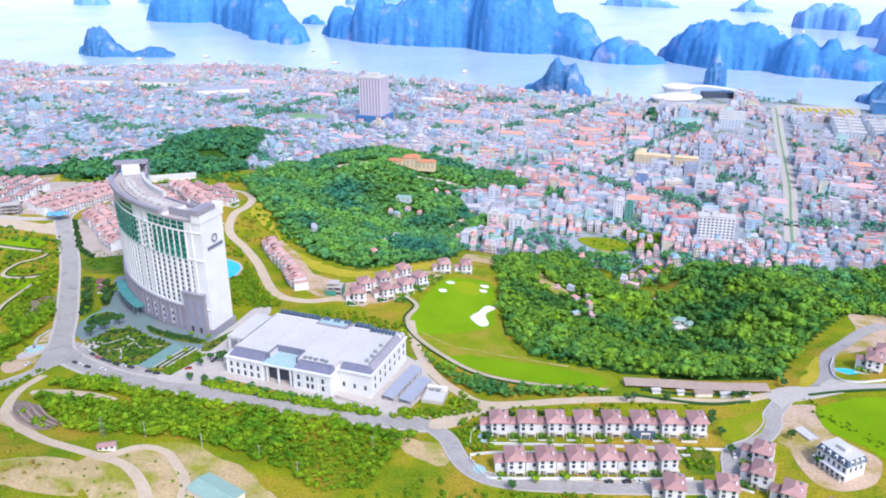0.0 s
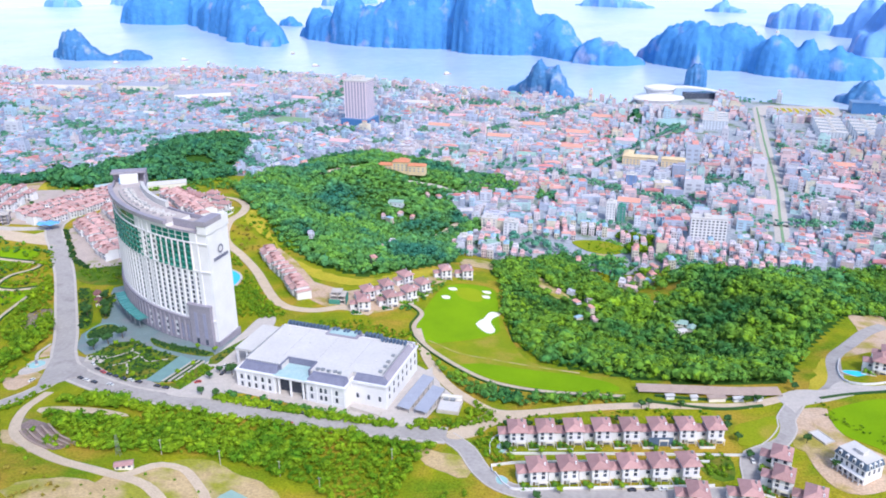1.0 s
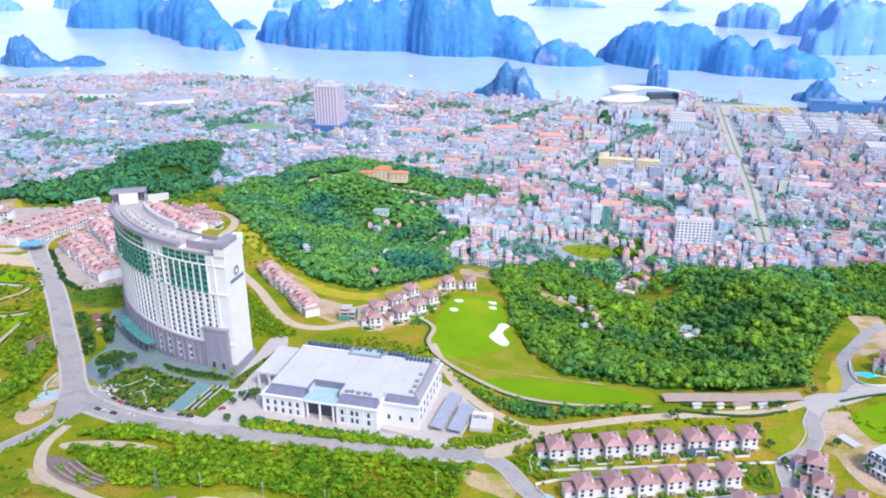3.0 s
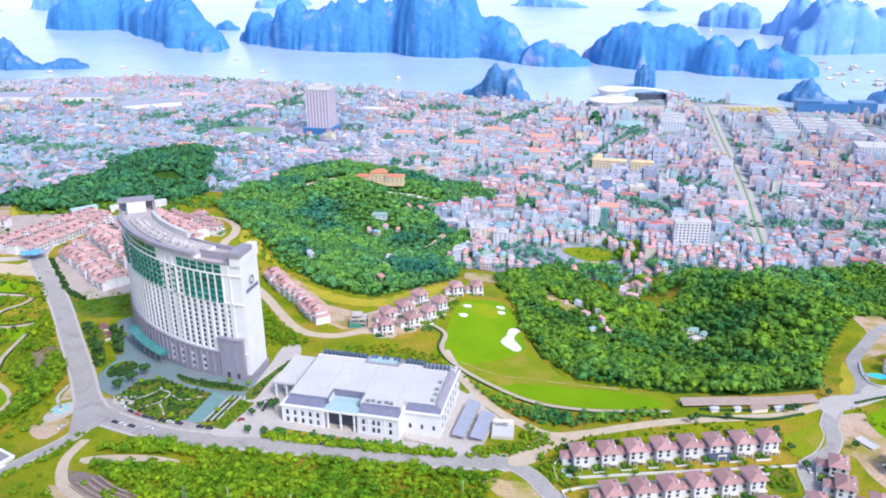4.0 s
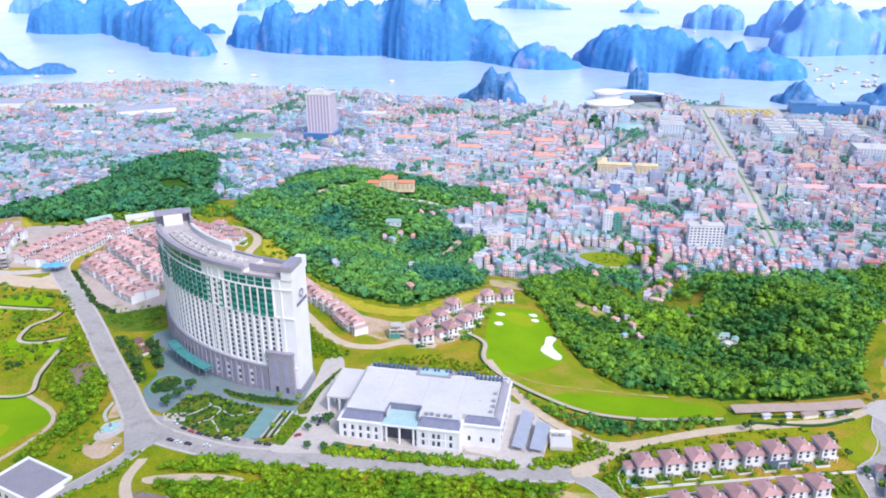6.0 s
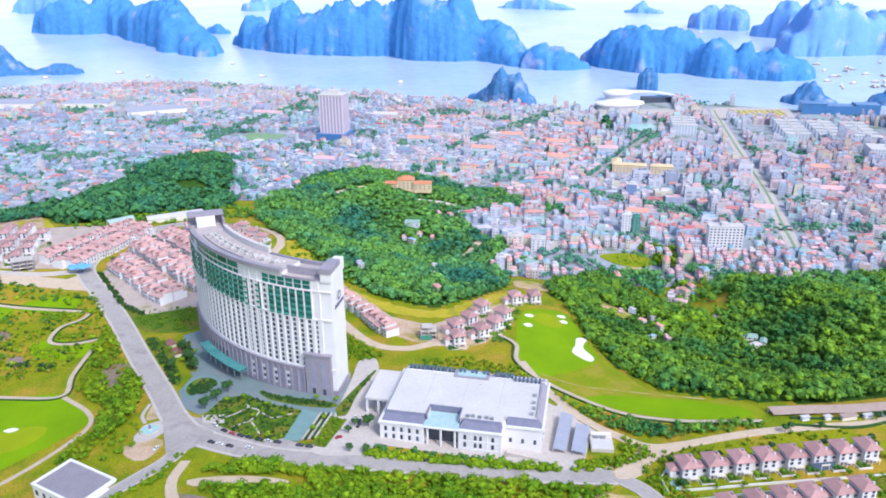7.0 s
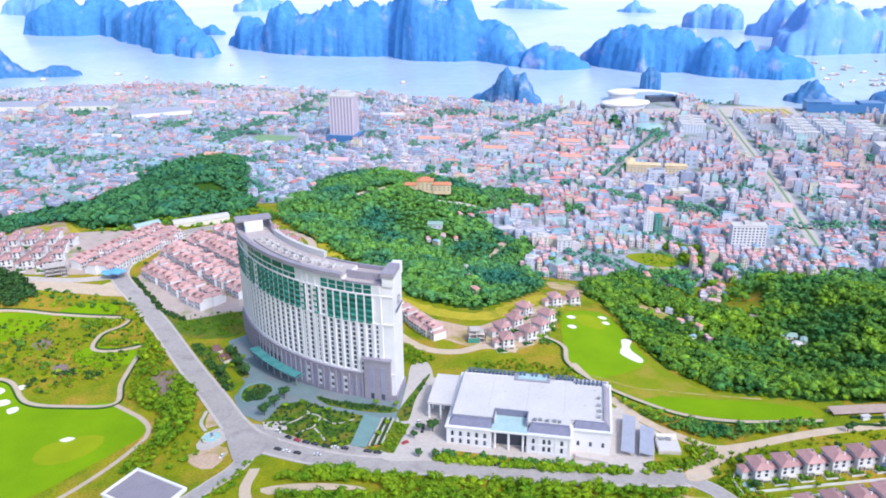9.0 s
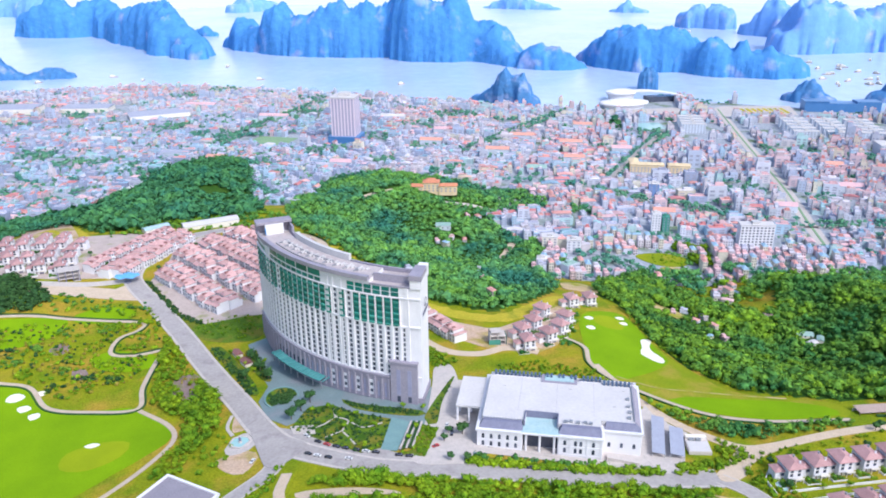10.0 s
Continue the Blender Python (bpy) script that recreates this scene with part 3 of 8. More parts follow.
ground_patch("pavement_hall", [(-138, 412), (-60, 385), (-30, 376), (-20, 400), (-8, 430), (-20, 446), (-40, 470), (-100, 490), (-130, 500), (-142, 470)], 0.25, "kerb", "pale concrete yard round the hall", "pavement", False)
ground_patch("golf_rough", [(3, 608), (22, 618), (42, 614), (44, 580), (42, 545), (44, 500), (52, 458), (80, 440), (104, 424), (104, 408), (73, 407), (50, 413), (23, 427), (5, 447), (-18, 482), (-26, 512), (-11, 574)],
             0.14, "rough", "yellow-green golf rough", "golf rough")
ground_patch("fairway_east", [(3, 606), (22, 616), (40, 612), (42, 580), (39, 545), (36, 516), (18, 498), (-4, 488), (-16, 486), (-24, 512), (-11, 574)], 0.24, "fairway", "bright green mown golf fairway", "fairway")
ground_patch("fairway_lower", [(4, 452), (20, 454), (44, 446), (76, 434), (96, 421), (98, 410), (73, 411), (50, 417), (24, 431), (8, 446)], 0.24, "fairway", "bright green lower part of a golf fairway", "fairway")
road("worn_track", [(-16, 490), (5, 470), (25, 462), (48, 452), (80, 438)], 1.6, "soil", "worn tan track across the golf rough", False, 5, 0.30)
ground_patch("green_east", [(12, 604), (26, 606), (32, 592), (26, 576), (14, 578), (8, 590)], 0.30, "green", "lighter green putting green", "golf green")
ground_patch("fairway_west", [(-470, 590), (-441, 578), (-415, 566), (-393, 537), (-366, 527), (-340, 522), (-319, 500), (-310, 476), (-322, 462), (-340, 448), (-365, 430), (-402, 425), (-450, 450)],
             0.18, "fairway", "bright green mown golf fairway", "fairway")
ground_patch("green_west", [(-372, 480), (-352, 486), (-335, 480), (-338, 466), (-355, 458), (-372, 464)], 0.30, "green", "lighter green putting green", "golf green")
ground_patch("fairway_upper", [(-383, 597), (-367, 606), (-338, 595), (-334, 580), (-345, 573), (-369, 579)], 0.2, "fairway", "small green golf tee lawn", "fairway")
ground_patch("fairway_upper", [(-490, 660), (-463, 660), (-431, 663), (-411, 658), (-413, 640), (-430, 624), (-453, 619), (-490, 625)], 0.2, "fairway", "green golf lawn beside a path", "fairway")
ground_patch("fairway_upper", [(-407, 666), (-383, 678), (-361, 668), (-366, 655), (-400, 652)], 0.2, "fairway", "green golf lawn below the road", "fairway")
ground_patch("fairway_far", [(212, 380), (221, 385), (230, 388), (245, 391), (256, 389), (258, 375), (238, 335), (226, 331), (221, 343), (211, 354), (208, 364)], 0.2, "fairway", "bright green mown golf fairway", "fairway")
ground_patch("soil", [(-172, 306), (-158, 318), (-147, 329), (-131, 336), (-114, 327), (-100, 318), (-84, 304), (-72, 284), (-80, 262), (-110, 250), (-140, 262), (-160, 285)], 0.16, "soil", "bare sandy soil with grass patches", "soil")
ground_patch("soil", [(-196, 300), (-176, 304), (-162, 296), (-160, 276), (-186, 274), (-204, 286)], 0.16, "soil", "bare sandy soil beside the track", "soil")
road("road_track", [(-166, 311), (-160, 314), (-155, 321), (-149, 326), (-138, 324), (-128, 312), (-121, 300), (-118, 285)], 5.0, "dirt_road", "sandy track curving to a shed", False)
ground_patch("dirt_patch", [(-236, 388), (-222, 388), (-200, 384), (-184, 378), (-184, 375), (-200, 378), (-218, 380), (-232, 381)], 0.2, "dirt_road", "pale dirt clearing in the scrub", "soil")
ground_patch("scree", [(-415, 616), (-408, 624), (-400, 618), (-404, 608), (-412, 609)], 0.2, "bare_rock", "bare purple-brown earth in the rough", "soil")
ground_patch("scree", [(-392, 584), (-383, 584), (-379, 572), (-388, 571)], 0.2, "bare_rock", "bare purple-brown earth in the rough", "soil")
ground_patch("scree", [(-317, 552), (-304, 556), (-297, 540), (-299, 516), (-310, 516), (-316, 532)], 0.25, "bare_rock", "bare purple-brown scree on the road bank", "soil")
ground_patch("scree", [(-242, 376), (-224, 368), (-208, 352), (-199, 339), (-204, 333), (-222, 347), (-238, 362)], 0.2, "bare_rock", "brown terraced earth bank", "soil")
ground_patch("pavement_fork", [(10, 402), (20, 394), (32, 391), (44, 390), (42, 385), (29, 381), (16, 374), (9, 366), (-2, 362), (-8, 364), (-6, 370), (8, 375), (17, 381), (17.5, 388)], 0.40, "dirt_road", "pale sandy fork where two roads meet", "junction")
ground_patch("soil", [(-242, 362), (-222, 352), (-205, 334), (-214, 330), (-236, 348)], 0.17, "soil", "bare brown terraced soil", "soil")
ground_patch("soil", [(194, 383), (204, 386), (213, 384), (209, 374), (209, 360), (210, 352), (219, 339), (223, 330), (212, 314), (194, 310), (184, 316), (181, 332), (182, 345), (178, 350), (186, 367)], 0.16, "pink_soil", "bare building-site soil", "soil")
ground_patch("verge", [(215, 410), (246, 456), (248, 449), (234, 420), (223, 407)], 0.2, "dry_grass", "yellow grass verge below the wood", "grass")
ground_patch("soil", [(-160, 660), (-140, 620), (-118, 572), (-96, 548), (-60, 532), (-40, 545), (-20, 580), (0, 620), (24, 648), (10, 652), (-20, 622), (-50, 598), (-80, 580), (-108, 600), (-130, 650), (-150, 680)],
             0.16, "pink_soil", "bare pinkish soil between unfinished villas", "soil", False)
ground_patch("soil", [(308, 536), (323, 541), (348, 555), (301, 473), (283, 464), (266, 458), (257, 460), (273, 476), (295, 498)], 0.16, "pink_soil", "bare orange cut slope", "soil")
for o in ([(2, 600), (8, 603), (10, 598), (5, 595)], [(-4, 580), (2, 582), (3, 576), (-2, 574)], [(31, 604), (38, 606), (38, 600), (33, 599)], [(30, 592), (36, 594), (36, 588), (31, 587)],
          [(32, 555), (37, 559), (42, 557), (34, 543), (32, 533), (34, 520), (31, 512), (26, 512), (20, 528), (27, 541)],
          [(-363, 485), (-358, 487), (-353, 484), (-358, 481.5)], [(-427, 560), (-421, 561), (-416, 556), (-421, 551), (-428, 553)], [(-418, 543), (-412, 545), (-408, 540), (-414, 537)],
          [(-408, 532), (-402, 534), (-400, 529), (-405, 526)], [(-410, 560), (-405, 561), (-403, 557), (-407, 555)]):
    ground_patch("bunker", o, 0.34, "sand", "white sand golf bunker", "bunker", step=3.0)
PATHS = [[(-470, 590), (-440, 577), (-416, 567), (-397, 538), (-366, 525), (-337, 520), (-338, 548), (-333, 586), (-328, 599), (-352, 596), (-369, 603), (-367, 624), (-354, 635), (-352, 647), (-379, 654), (-410, 660), (-440, 666), (-480, 664)],
         [(-336, 518), (-314, 492), (-308, 472), (-320, 450), (-337, 431), (-360, 412)],
         [(100, 403), (73, 408), (50, 414), (24, 427), (4, 448), (-18, 482), (-26, 512), (-20, 540), (-30, 560)]]
for p in PATHS:
    road("path", p, 3.2, "path", "narrow tan concrete golf cart path", False, 4, 0.40)


# ---- woods ----
def crown_shape(seed, leaves, size, squash=0.8, hearts=3):
    """Corners and faces of one crown, about 1 across from its middle: lumps, each with a rough heart and many leaf clumps."""
    r = random.Random(seed)
    lumps = [(Vector((0, 0, 0)), 0.72)] + [(Vector((math.cos(a) * 0.52, math.sin(a) * 0.52, r.uniform(-0.25, 0.35))), r.uniform(0.38, 0.55)) for a in [r.uniform(0, 6.28) for _ in range(5)]]
    v, q, t = [], [], []
    bm = bmesh.new()
    bmesh.ops.create_icosphere(bm, subdivisions=1, radius=1)
    ico_v, ico_f = [w.co.copy() for w in bm.verts], [[w.index for w in f.verts] for f in bm.faces]
    bm.free()
    for c, s in lumps[:hearts]:
        b = len(v)
        v += [c + w * s * r.uniform(0.72, 0.95) for w in ico_v]
        t += [[b + i for i in f] for f in ico_f]
    for _ in range(leaves):
        c, s = r.choice(lumps)
        d = Vector((r.gauss(0, 1), r.gauss(0, 1), r.gauss(0.35, 0.9))).normalized()
        o = c + d * s * r.uniform(0.85, 1.12)
        nrm = (d + Vector((r.uniform(-1, 1), r.uniform(-1, 1), r.uniform(-0.3, 1))) * 0.55).normalized()
        a = nrm.orthogonal().normalized()
        w = nrm.cross(a)
        k = r.uniform(0, 6.28)
        a, w = a * math.cos(k) + w * math.sin(k), w * math.cos(k) - a * math.sin(k)
        e = size * r.uniform(0.6, 1.2)
        b = len(v)
        v += [o + a * e, o + w * e * 0.7 + nrm * e * 0.2, o - a * e * 0.9, o - w * e * 0.7 - nrm * e * 0.1]
        q.append([b, b + 1, b + 2, b + 3])
    v = np.array([tuple(p) for p in v])
    v[:, 2] *= squash
    return v, np.array(q), np.array(t)


CROWNS = [crown_shape(i, 42, 0.28, hearts=1) for i in range(8)]
CROWNS_FINE = [crown_shape(80 + i, 72, 0.20, hearts=1) for i in range(6)]
CROWNS_ROUND = [crown_shape(120 + i, 80, 0.17, 1.0, 6) for i in range(3)]
CROWNS_TOWN = [crown_shape(60 + i, 20, 0.42, hearts=1) for i in range(6)]
CROWNS_FAR = [crown_shape(40 + i, 28, 0.36, hearts=1) for i in range(6)]


def stand(name, xyz, radius, shapes, mat, label, category, seed=0, sink=0.2):
    """Many crowns joined in one mesh."""
    r = np.random.RandomState(seed)
    V, Q, T, b = [], [], [], 0
    for (x, y, z), s in zip(xyz, radius):
        v, q, t = shapes[r.randint(len(shapes))]
        a = r.uniform(0, 6.283)
        c, n = math.cos(a), math.sin(a)
        h = r.uniform(0.85, 1.25)
        V.append(np.stack([(v[:, 0] * c - v[:, 1] * n) * s + x, (v[:, 0] * n + v[:, 1] * c) * s + y, v[:, 2] * s * h + z + s * (0.8 - sink)], -1))
        Q.append(q + b)
        T.append(t + b)
        b += len(v)
    if not V:
        return None
    me = big_mesh(name, np.concatenate(V), np.concatenate(Q), np.concatenate(T), [M[mat]])
    return tagged(new(name, me), label, category, kind="stuff")


def scatter(outline, gap, seed, keep=None, jitter=0.45):
    r = np.random.RandomState(seed)
    xs, ys = [p[0] for p in outline], [p[1] for p in outline]
    gx, gy = np.meshgrid(np.arange(min(xs), max(xs), gap), np.arange(min(ys), max(ys), gap))
    gx = (gx + (np.arange(gx.shape[0]) % 2)[:, None] * gap / 2).ravel() + r.uniform(-jitter, jitter, gx.size) * gap
    gy = gy.ravel() + r.uniform(-jitter, jitter, gy.size) * gap
    ok = inside(gx, gy, outline)
    if keep is not None:
        ok &= keep(gx, gy)
    return gx[ok], gy[ok], r


CLEARINGS = [(-309, 545, 7), (-304, 532, 7), (-305, 520, 5), (-227, 384, 5), (-218, 383, 5), (-208, 382, 5), (-198, 380, 4), (-189, 377, 3),
             (90, 674, 7), (92, 658, 8), (96, 642, 9), (102, 630, 10), (115, 614, 8), (127, 620, 8), (110, 579, 7), (123, 577, 7), (124, 597, 7), (114, 634, 6), (191, 567, 9), (187, 552, 7), (196, 553, 7), (188, 616, 6),
             (-64, 903, 11), (-56, 891, 9), (-44, 916, 10), (-29, 912, 9), (-48, 942, 14), (-9, 984, 12), (6, 986, 12), (-57, 704, 7), (-62, 652, 6), (-126, 716, 6), (-96, 712, 6), (-49, 756, 7), (-52, 744, 6),
             (-47, 1062, 32), (-150, 1012, 7), (-140, 1018, 7), (-130, 1023, 7), (-120, 1029, 7), (-110, 1034, 7), (-100, 1038, 7), (-90, 1046, 7), (-30, 1024, 7), (-15, 1031, 7), (0, 1035, 7), (15, 1030, 7), (29, 1023, 7),
             (2, 862, 7), (10, 874, 8), (22, 892, 9), (-335, 1110, 24), (-300, 1060, 20), (-290, 1120, 14)]


def clear_of(x, y):
    ok = np.ones(len(x), bool)
    for a, b, d in CLEARINGS:
        ok &= (x - a) ** 2 + (y - b) ** 2 > d * d
    return ok


def wood(name, outline, gap, size, shapes, mat, label, seed, category="trees", keep=clear_of):
    x, y, r = scatter(outline, gap, seed, keep)
    rad = size * np.clip(r.lognormal(-0.05, 0.34, len(x)), 0.45, 2.0) * (0.9 + 0.3 * np.sin(x / 23.0 + seed) * np.sin(y / 29.0))
    return stand(name, np.stack([x, y, land(x, y) + rad * 0.15 + r.uniform(-0.2, 0.6, len(x)) * size], -1), rad, shapes, mat, label, category, seed)


wood("woodland", WOOD_EAST, 5.15, 3.95, CROWNS, "leaf", "dense green broadleaf wood on a hillside", 1)
GROVES = [[(128, 770), (158, 742), (168, 704), (184, 722), (196, 742), (204, 762), (178, 762), (150, 778)], [(226, 674), (250, 714), (284, 737), (300, 752), (262, 768), (246, 740), (222, 716), (212, 690)], [(318, 724), (340, 692), (352, 662), (378, 652), (418, 737), (392, 752), (348, 748)]]
for outline in GROVES:
    wood("woodland", outline, 5.6, 3.8, CROWNS, "leaf_valley", "green trees between the wood and the houses", 7)
wood("woodland", WOOD_MID, 5.4, 4.2, CROWNS, "leaf_valley", "dense green broadleaf wood in a valley", 2)
wood("woodland", WOOD_WEST, 7.5, 5.5, CROWNS_FAR, "leaf_far", "wood on a far hill, tinted blue-green with haze", 3)
wood("scrub", BUSH_SOUTH, 2.8, 2.5, CROWNS_FINE, "leaf_scrub", "bright green scrub bushes below the road", 4, "bushes",
     lambda x, y: clear_of(x, y) & ~near_line(x, y, [(-240, 389), (-222, 385), (-205, 380), (-178, 374)], 6.5))
wood("woodland", [(170, 660), (206, 655), (244, 752), (170, 752)], 10.0, 4.2, CROWNS, "leaf", "green trees between the wood and the town", 8)
wood("scrub", BUSH_WEST, 3.6, 2.7, CROWNS_FINE, "leaf_bush", "green scrub bushes on the road bank", 5, "bushes")
wood("scrub", BUSH_EAST, 3.2, 2.2, CROWNS, "leaf", "low green bushes along the fairway", 6, "bushes")


# ---- the town ----
CU, CV = Vector((0.937, -0.35)), Vector((0.35, 0.937))
# Wall and roof tones are kept pastel and bluish, with town haze painted in.
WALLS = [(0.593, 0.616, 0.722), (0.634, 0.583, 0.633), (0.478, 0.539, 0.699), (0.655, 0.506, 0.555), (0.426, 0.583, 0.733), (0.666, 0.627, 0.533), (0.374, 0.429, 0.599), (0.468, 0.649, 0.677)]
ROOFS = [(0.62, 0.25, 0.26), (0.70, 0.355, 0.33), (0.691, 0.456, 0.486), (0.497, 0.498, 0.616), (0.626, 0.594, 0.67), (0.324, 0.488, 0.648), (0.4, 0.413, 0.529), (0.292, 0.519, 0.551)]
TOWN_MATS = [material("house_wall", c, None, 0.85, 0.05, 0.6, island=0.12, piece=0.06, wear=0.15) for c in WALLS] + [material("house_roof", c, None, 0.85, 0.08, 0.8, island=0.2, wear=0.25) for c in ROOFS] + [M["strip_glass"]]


def house_shapes():
    """Unit houses (1 x 1 x 1): flat roof with parapet and stair tower, hip roof, gable roof. Faces carry 0 wall, 1 roof, 2 window."""
    out = []
    for kind in ("flat", "hip", "gable", "tower"):
        g = Geo()
        top = 1.0 if kind in ("flat", "tower") else 0.82
        g.box(-0.5, 0.5, -0.5, 0.5, 0, top, 0)
        if kind in ("flat", "tower"):
            g.f[1:2], g.m[1:2] = [], []
            g.add([(-0.5, -0.5, 1), (0.5, -0.5, 1), (0.5, 0.5, 1), (-0.5, 0.5, 1), (-0.46, -0.47, 1), (0.46, -0.47, 1), (0.46, 0.47, 1), (-0.46, 0.47, 1),
                   (-0.46, -0.47, 0.93), (0.46, -0.47, 0.93), (0.46, 0.47, 0.93), (-0.46, 0.47, 0.93)],
                  [(0, 1, 5, 4), (1, 2, 6, 5), (2, 3, 7, 6), (3, 0, 4, 7), (4, 5, 9, 8), (5, 6, 10, 9), (6, 7, 11, 10), (7, 4, 8, 11)], 0)
            g.add([(-0.46, -0.47, 0.93), (0.46, -0.47, 0.93), (0.46, 0.47, 0.93), (-0.46, 0.47, 0.93)], [(0, 1, 2, 3)], 1)
            if kind == "tower":
                g.box(-0.4, 0.1, 0.0, 0.38, 0.93, 1.22, 0)
                g.box(-0.44, 0.14, -0.04, 0.42, 1.22, 1.25, 1)
            else:
                g.box(-0.1, 0.35, 0.1, 0.4, 0.93, 1.12, 1)
        elif kind == "hip":
            g.hip(-0.5, 0.5, -0.5, 0.5, 0.82, 0.24, 0.04, 1, 0.02, 0.2)
        else:
            g.add([(-0.55, -0.53, 0.8), (0.55, -0.53, 0.8), (0.55, 0.53, 0.8), (-0.55, 0.53, 0.8), (0, -0.53, 1.05), (0, 0.53, 1.05)], [(0, 4, 5, 3), (1, 2, 5, 4), (0, 1, 4), (3, 5, 2), (0, 3, 2, 1)], 1)
        for side in (-1, 1):
            for fl in (0.16, 0.40, 0.62):
                for a in (-0.26, 0.22):
                    y = side * 0.505
                    w = [(a - 0.13, y, fl), (a + 0.13, y, fl), (a + 0.13, y, fl + 0.11), (a - 0.13, y, fl + 0.11)]
                    g.add(w if side < 0 else w[::-1], [(0, 1, 2, 3)], 2)
        for sx in (-1, 1):
            for fl in (0.4, 0.62):
                for a in (-0.3, 0.1):
                    x = sx * 0.505
                    w = [(x, a - 0.04, fl), (x, a + 0.04, fl), (x, a + 0.04, fl + 0.1), (x, a - 0.04, fl + 0.1)]
                    g.add(w if sx > 0 else w[::-1], [(0, 1, 2, 3)], 2)
        v = np.array(g.v, float)
        q = np.array([f for f in g.f if len(f) == 4])
        qm = np.array([m for f, m in zip(g.f, g.m) if len(f) == 4])
        t = np.array([f for f in g.f if len(f) == 3]).reshape(-1, 3)
        tm = np.array([m for f, m in zip(g.f, g.m) if len(f) == 3])
        out.append((v, q, qm, t, tm))
    return out


# chances of the eight roof colours in one block of the town: pale blocks, then red ones
BLOCK_ROOFS = [[0.02, 0.04, 0.10, 0.34, 0.40, 0.04, 0.04, 0.02], [0.0, 0.02, 0.06, 0.22, 0.60, 0.04, 0.04, 0.02], [0.02, 0.05, 0.40, 0.20, 0.25, 0.03, 0.03, 0.02], [0.05, 0.10, 0.20, 0.30, 0.15, 0.1, 0.08, 0.02], [0.02, 0.02, 0.06, 0.40, 0.20, 0.1, 0.15, 0.05],
               [0.2, 0.5, 0.2, 0.03, 0.05, 0.0, 0.02, 0.0], [0.1, 0.7, 0.12, 0.03, 0.05, 0.0, 0.0, 0.0], [0.06, 0.2, 0.6, 0.05, 0.09, 0.0, 0.0, 0.0], [0.3, 0.4, 0.2, 0.05, 0.05, 0.0, 0.0, 0.0], [0.02, 0.05, 0.13, 0.3, 0.4, 0.05, 0.05, 0.0]]
SHAPES = house_shapes()
NEAR_HOUSES = 150


def town_house(n, m):
    """A narrow house of two to four storeys; n picks its size, roof and colours."""
    r = random.Random(n + 70)
    w, d, f = r.uniform(4.6, 6.4), r.uniform(9.5, 12.5), r.choice((2, 2, 3, 3, 4))
    h = 3.2 * f + 0.6
    roof = r.choice((8, 8, 9, 9, 10, 10, 11, 12, 13))
    wall = r.choice((0, 0, 1, 1, 2, 3, 5, 5))
    tone = ("white", "cream", "pale grey", "pink", "pale blue", "yellow", "grey blue", "pale green")[wall]
    cover = ("red", "orange", "pink", "grey", "white", "blue", "dark grey", "teal")[roof - 8]
    ob = base("town_house", m, "narrow " + tone + " town house with a " + cover + " roof", "house", "houses at the edge of town")
    part("wall", Geo().box(-w / 2, w / 2, -d / 2, d / 2, -4, h), TOWN_MATS[wall], ob)
    if n % 2:
        part("roof", Geo().hip(-w / 2, w / 2, -d / 2, d / 2, h, 1.7, 0.35, 0, 0.2, 0.6), TOWN_MATS[roof], ob)
    else:
        g = Geo().box(-w / 2 - 0.2, w / 2 + 0.2, -d / 2 - 0.2, d / 2 + 0.2, h, h + 0.3)
        part("roof", g.box(-w / 2 + 0.4, w / 2 - 1.2, 0, d / 2 - 1, h + 0.3, h + 2.6), TOWN_MATS[roof], ob)
        part("parapet", Geo().box(-w / 2 - 0.1, w / 2 + 0.1, -d / 2 - 0.15, -d / 2 + 0.1, h + 0.3, h + 1.1), TOWN_MATS[wall], ob)
    win = Geo().box(-0.6, 0.6, -0.08, 0.1, 0, 1.5)
    for k in range(f):
        for x in ((-w * 0.24, w * 0.24) if k else (w * 0.24,)):
            part("window", win, M["dark_glass"], ob).matrix_basis = pose(x, -d / 2, 0.9 + 3.2 * k)
    part("door", Geo().box(-w * 0.24 - 0.6, -w * 0.24 + 0.6, -d / 2 - 0.08, -d / 2 + 0.1, 0, 2.2), M["bark"], ob)
    part("balcony", Geo().box(-w / 2, w / 2, -d / 2 - 0.9, -d / 2, 3.1, 3.25).box(-w / 2, w / 2, -d / 2 - 0.95, -d / 2 - 0.85, 3.25, 4.1), TOWN_MATS[wall], ob)
    return ob


# the first of each kind stands beside the lane into the valley
HOUSE_KINDS = [town_house(k, pose(x, y, float(land(x, y)) - 2.0, 0, 0, turn)) for k, (x, y, turn) in enumerate((
    (172, 684, -20), (178, 674, 50), (186, 692, -20), (194, 700, 10), (187, 709, 0), (204, 704, 20), (199, 716, 60), (214, 728, 10), (208, 738, -20), (222, 748, 15), (232, 741, -20), (240, 752, 20)))]
for n, (x, y, turn) in enumerate(((102, 637, -20), (115, 620, 30), (127, 627, 10), (110, 586, -60), (123, 584, 10), (124, 604, 20), (114, 640, 60), (188, 622, 80), (-64, 910, 0), (-56, 898, 40), (-44, 923, -20), (-29, 918, -10), (-9, 993, 10),
                                  (6, 995, 20), (-49, 763, -15), (-52, 752, 30), (-57, 711, 0), (-62, 658, 20), (-126, 722, 15), (-96, 719, -30))):
    small = 0.66 if n < 8 else 0.8
    copy_thing(HOUSE_KINDS[(n * 5 + 2) % len(HOUSE_KINDS)], pose(x, y, float(land(x, y)) - 1.5, 0, 0, turn) @ Matrix.Diagonal((small * 1.2, small, small * 0.8, 1)))
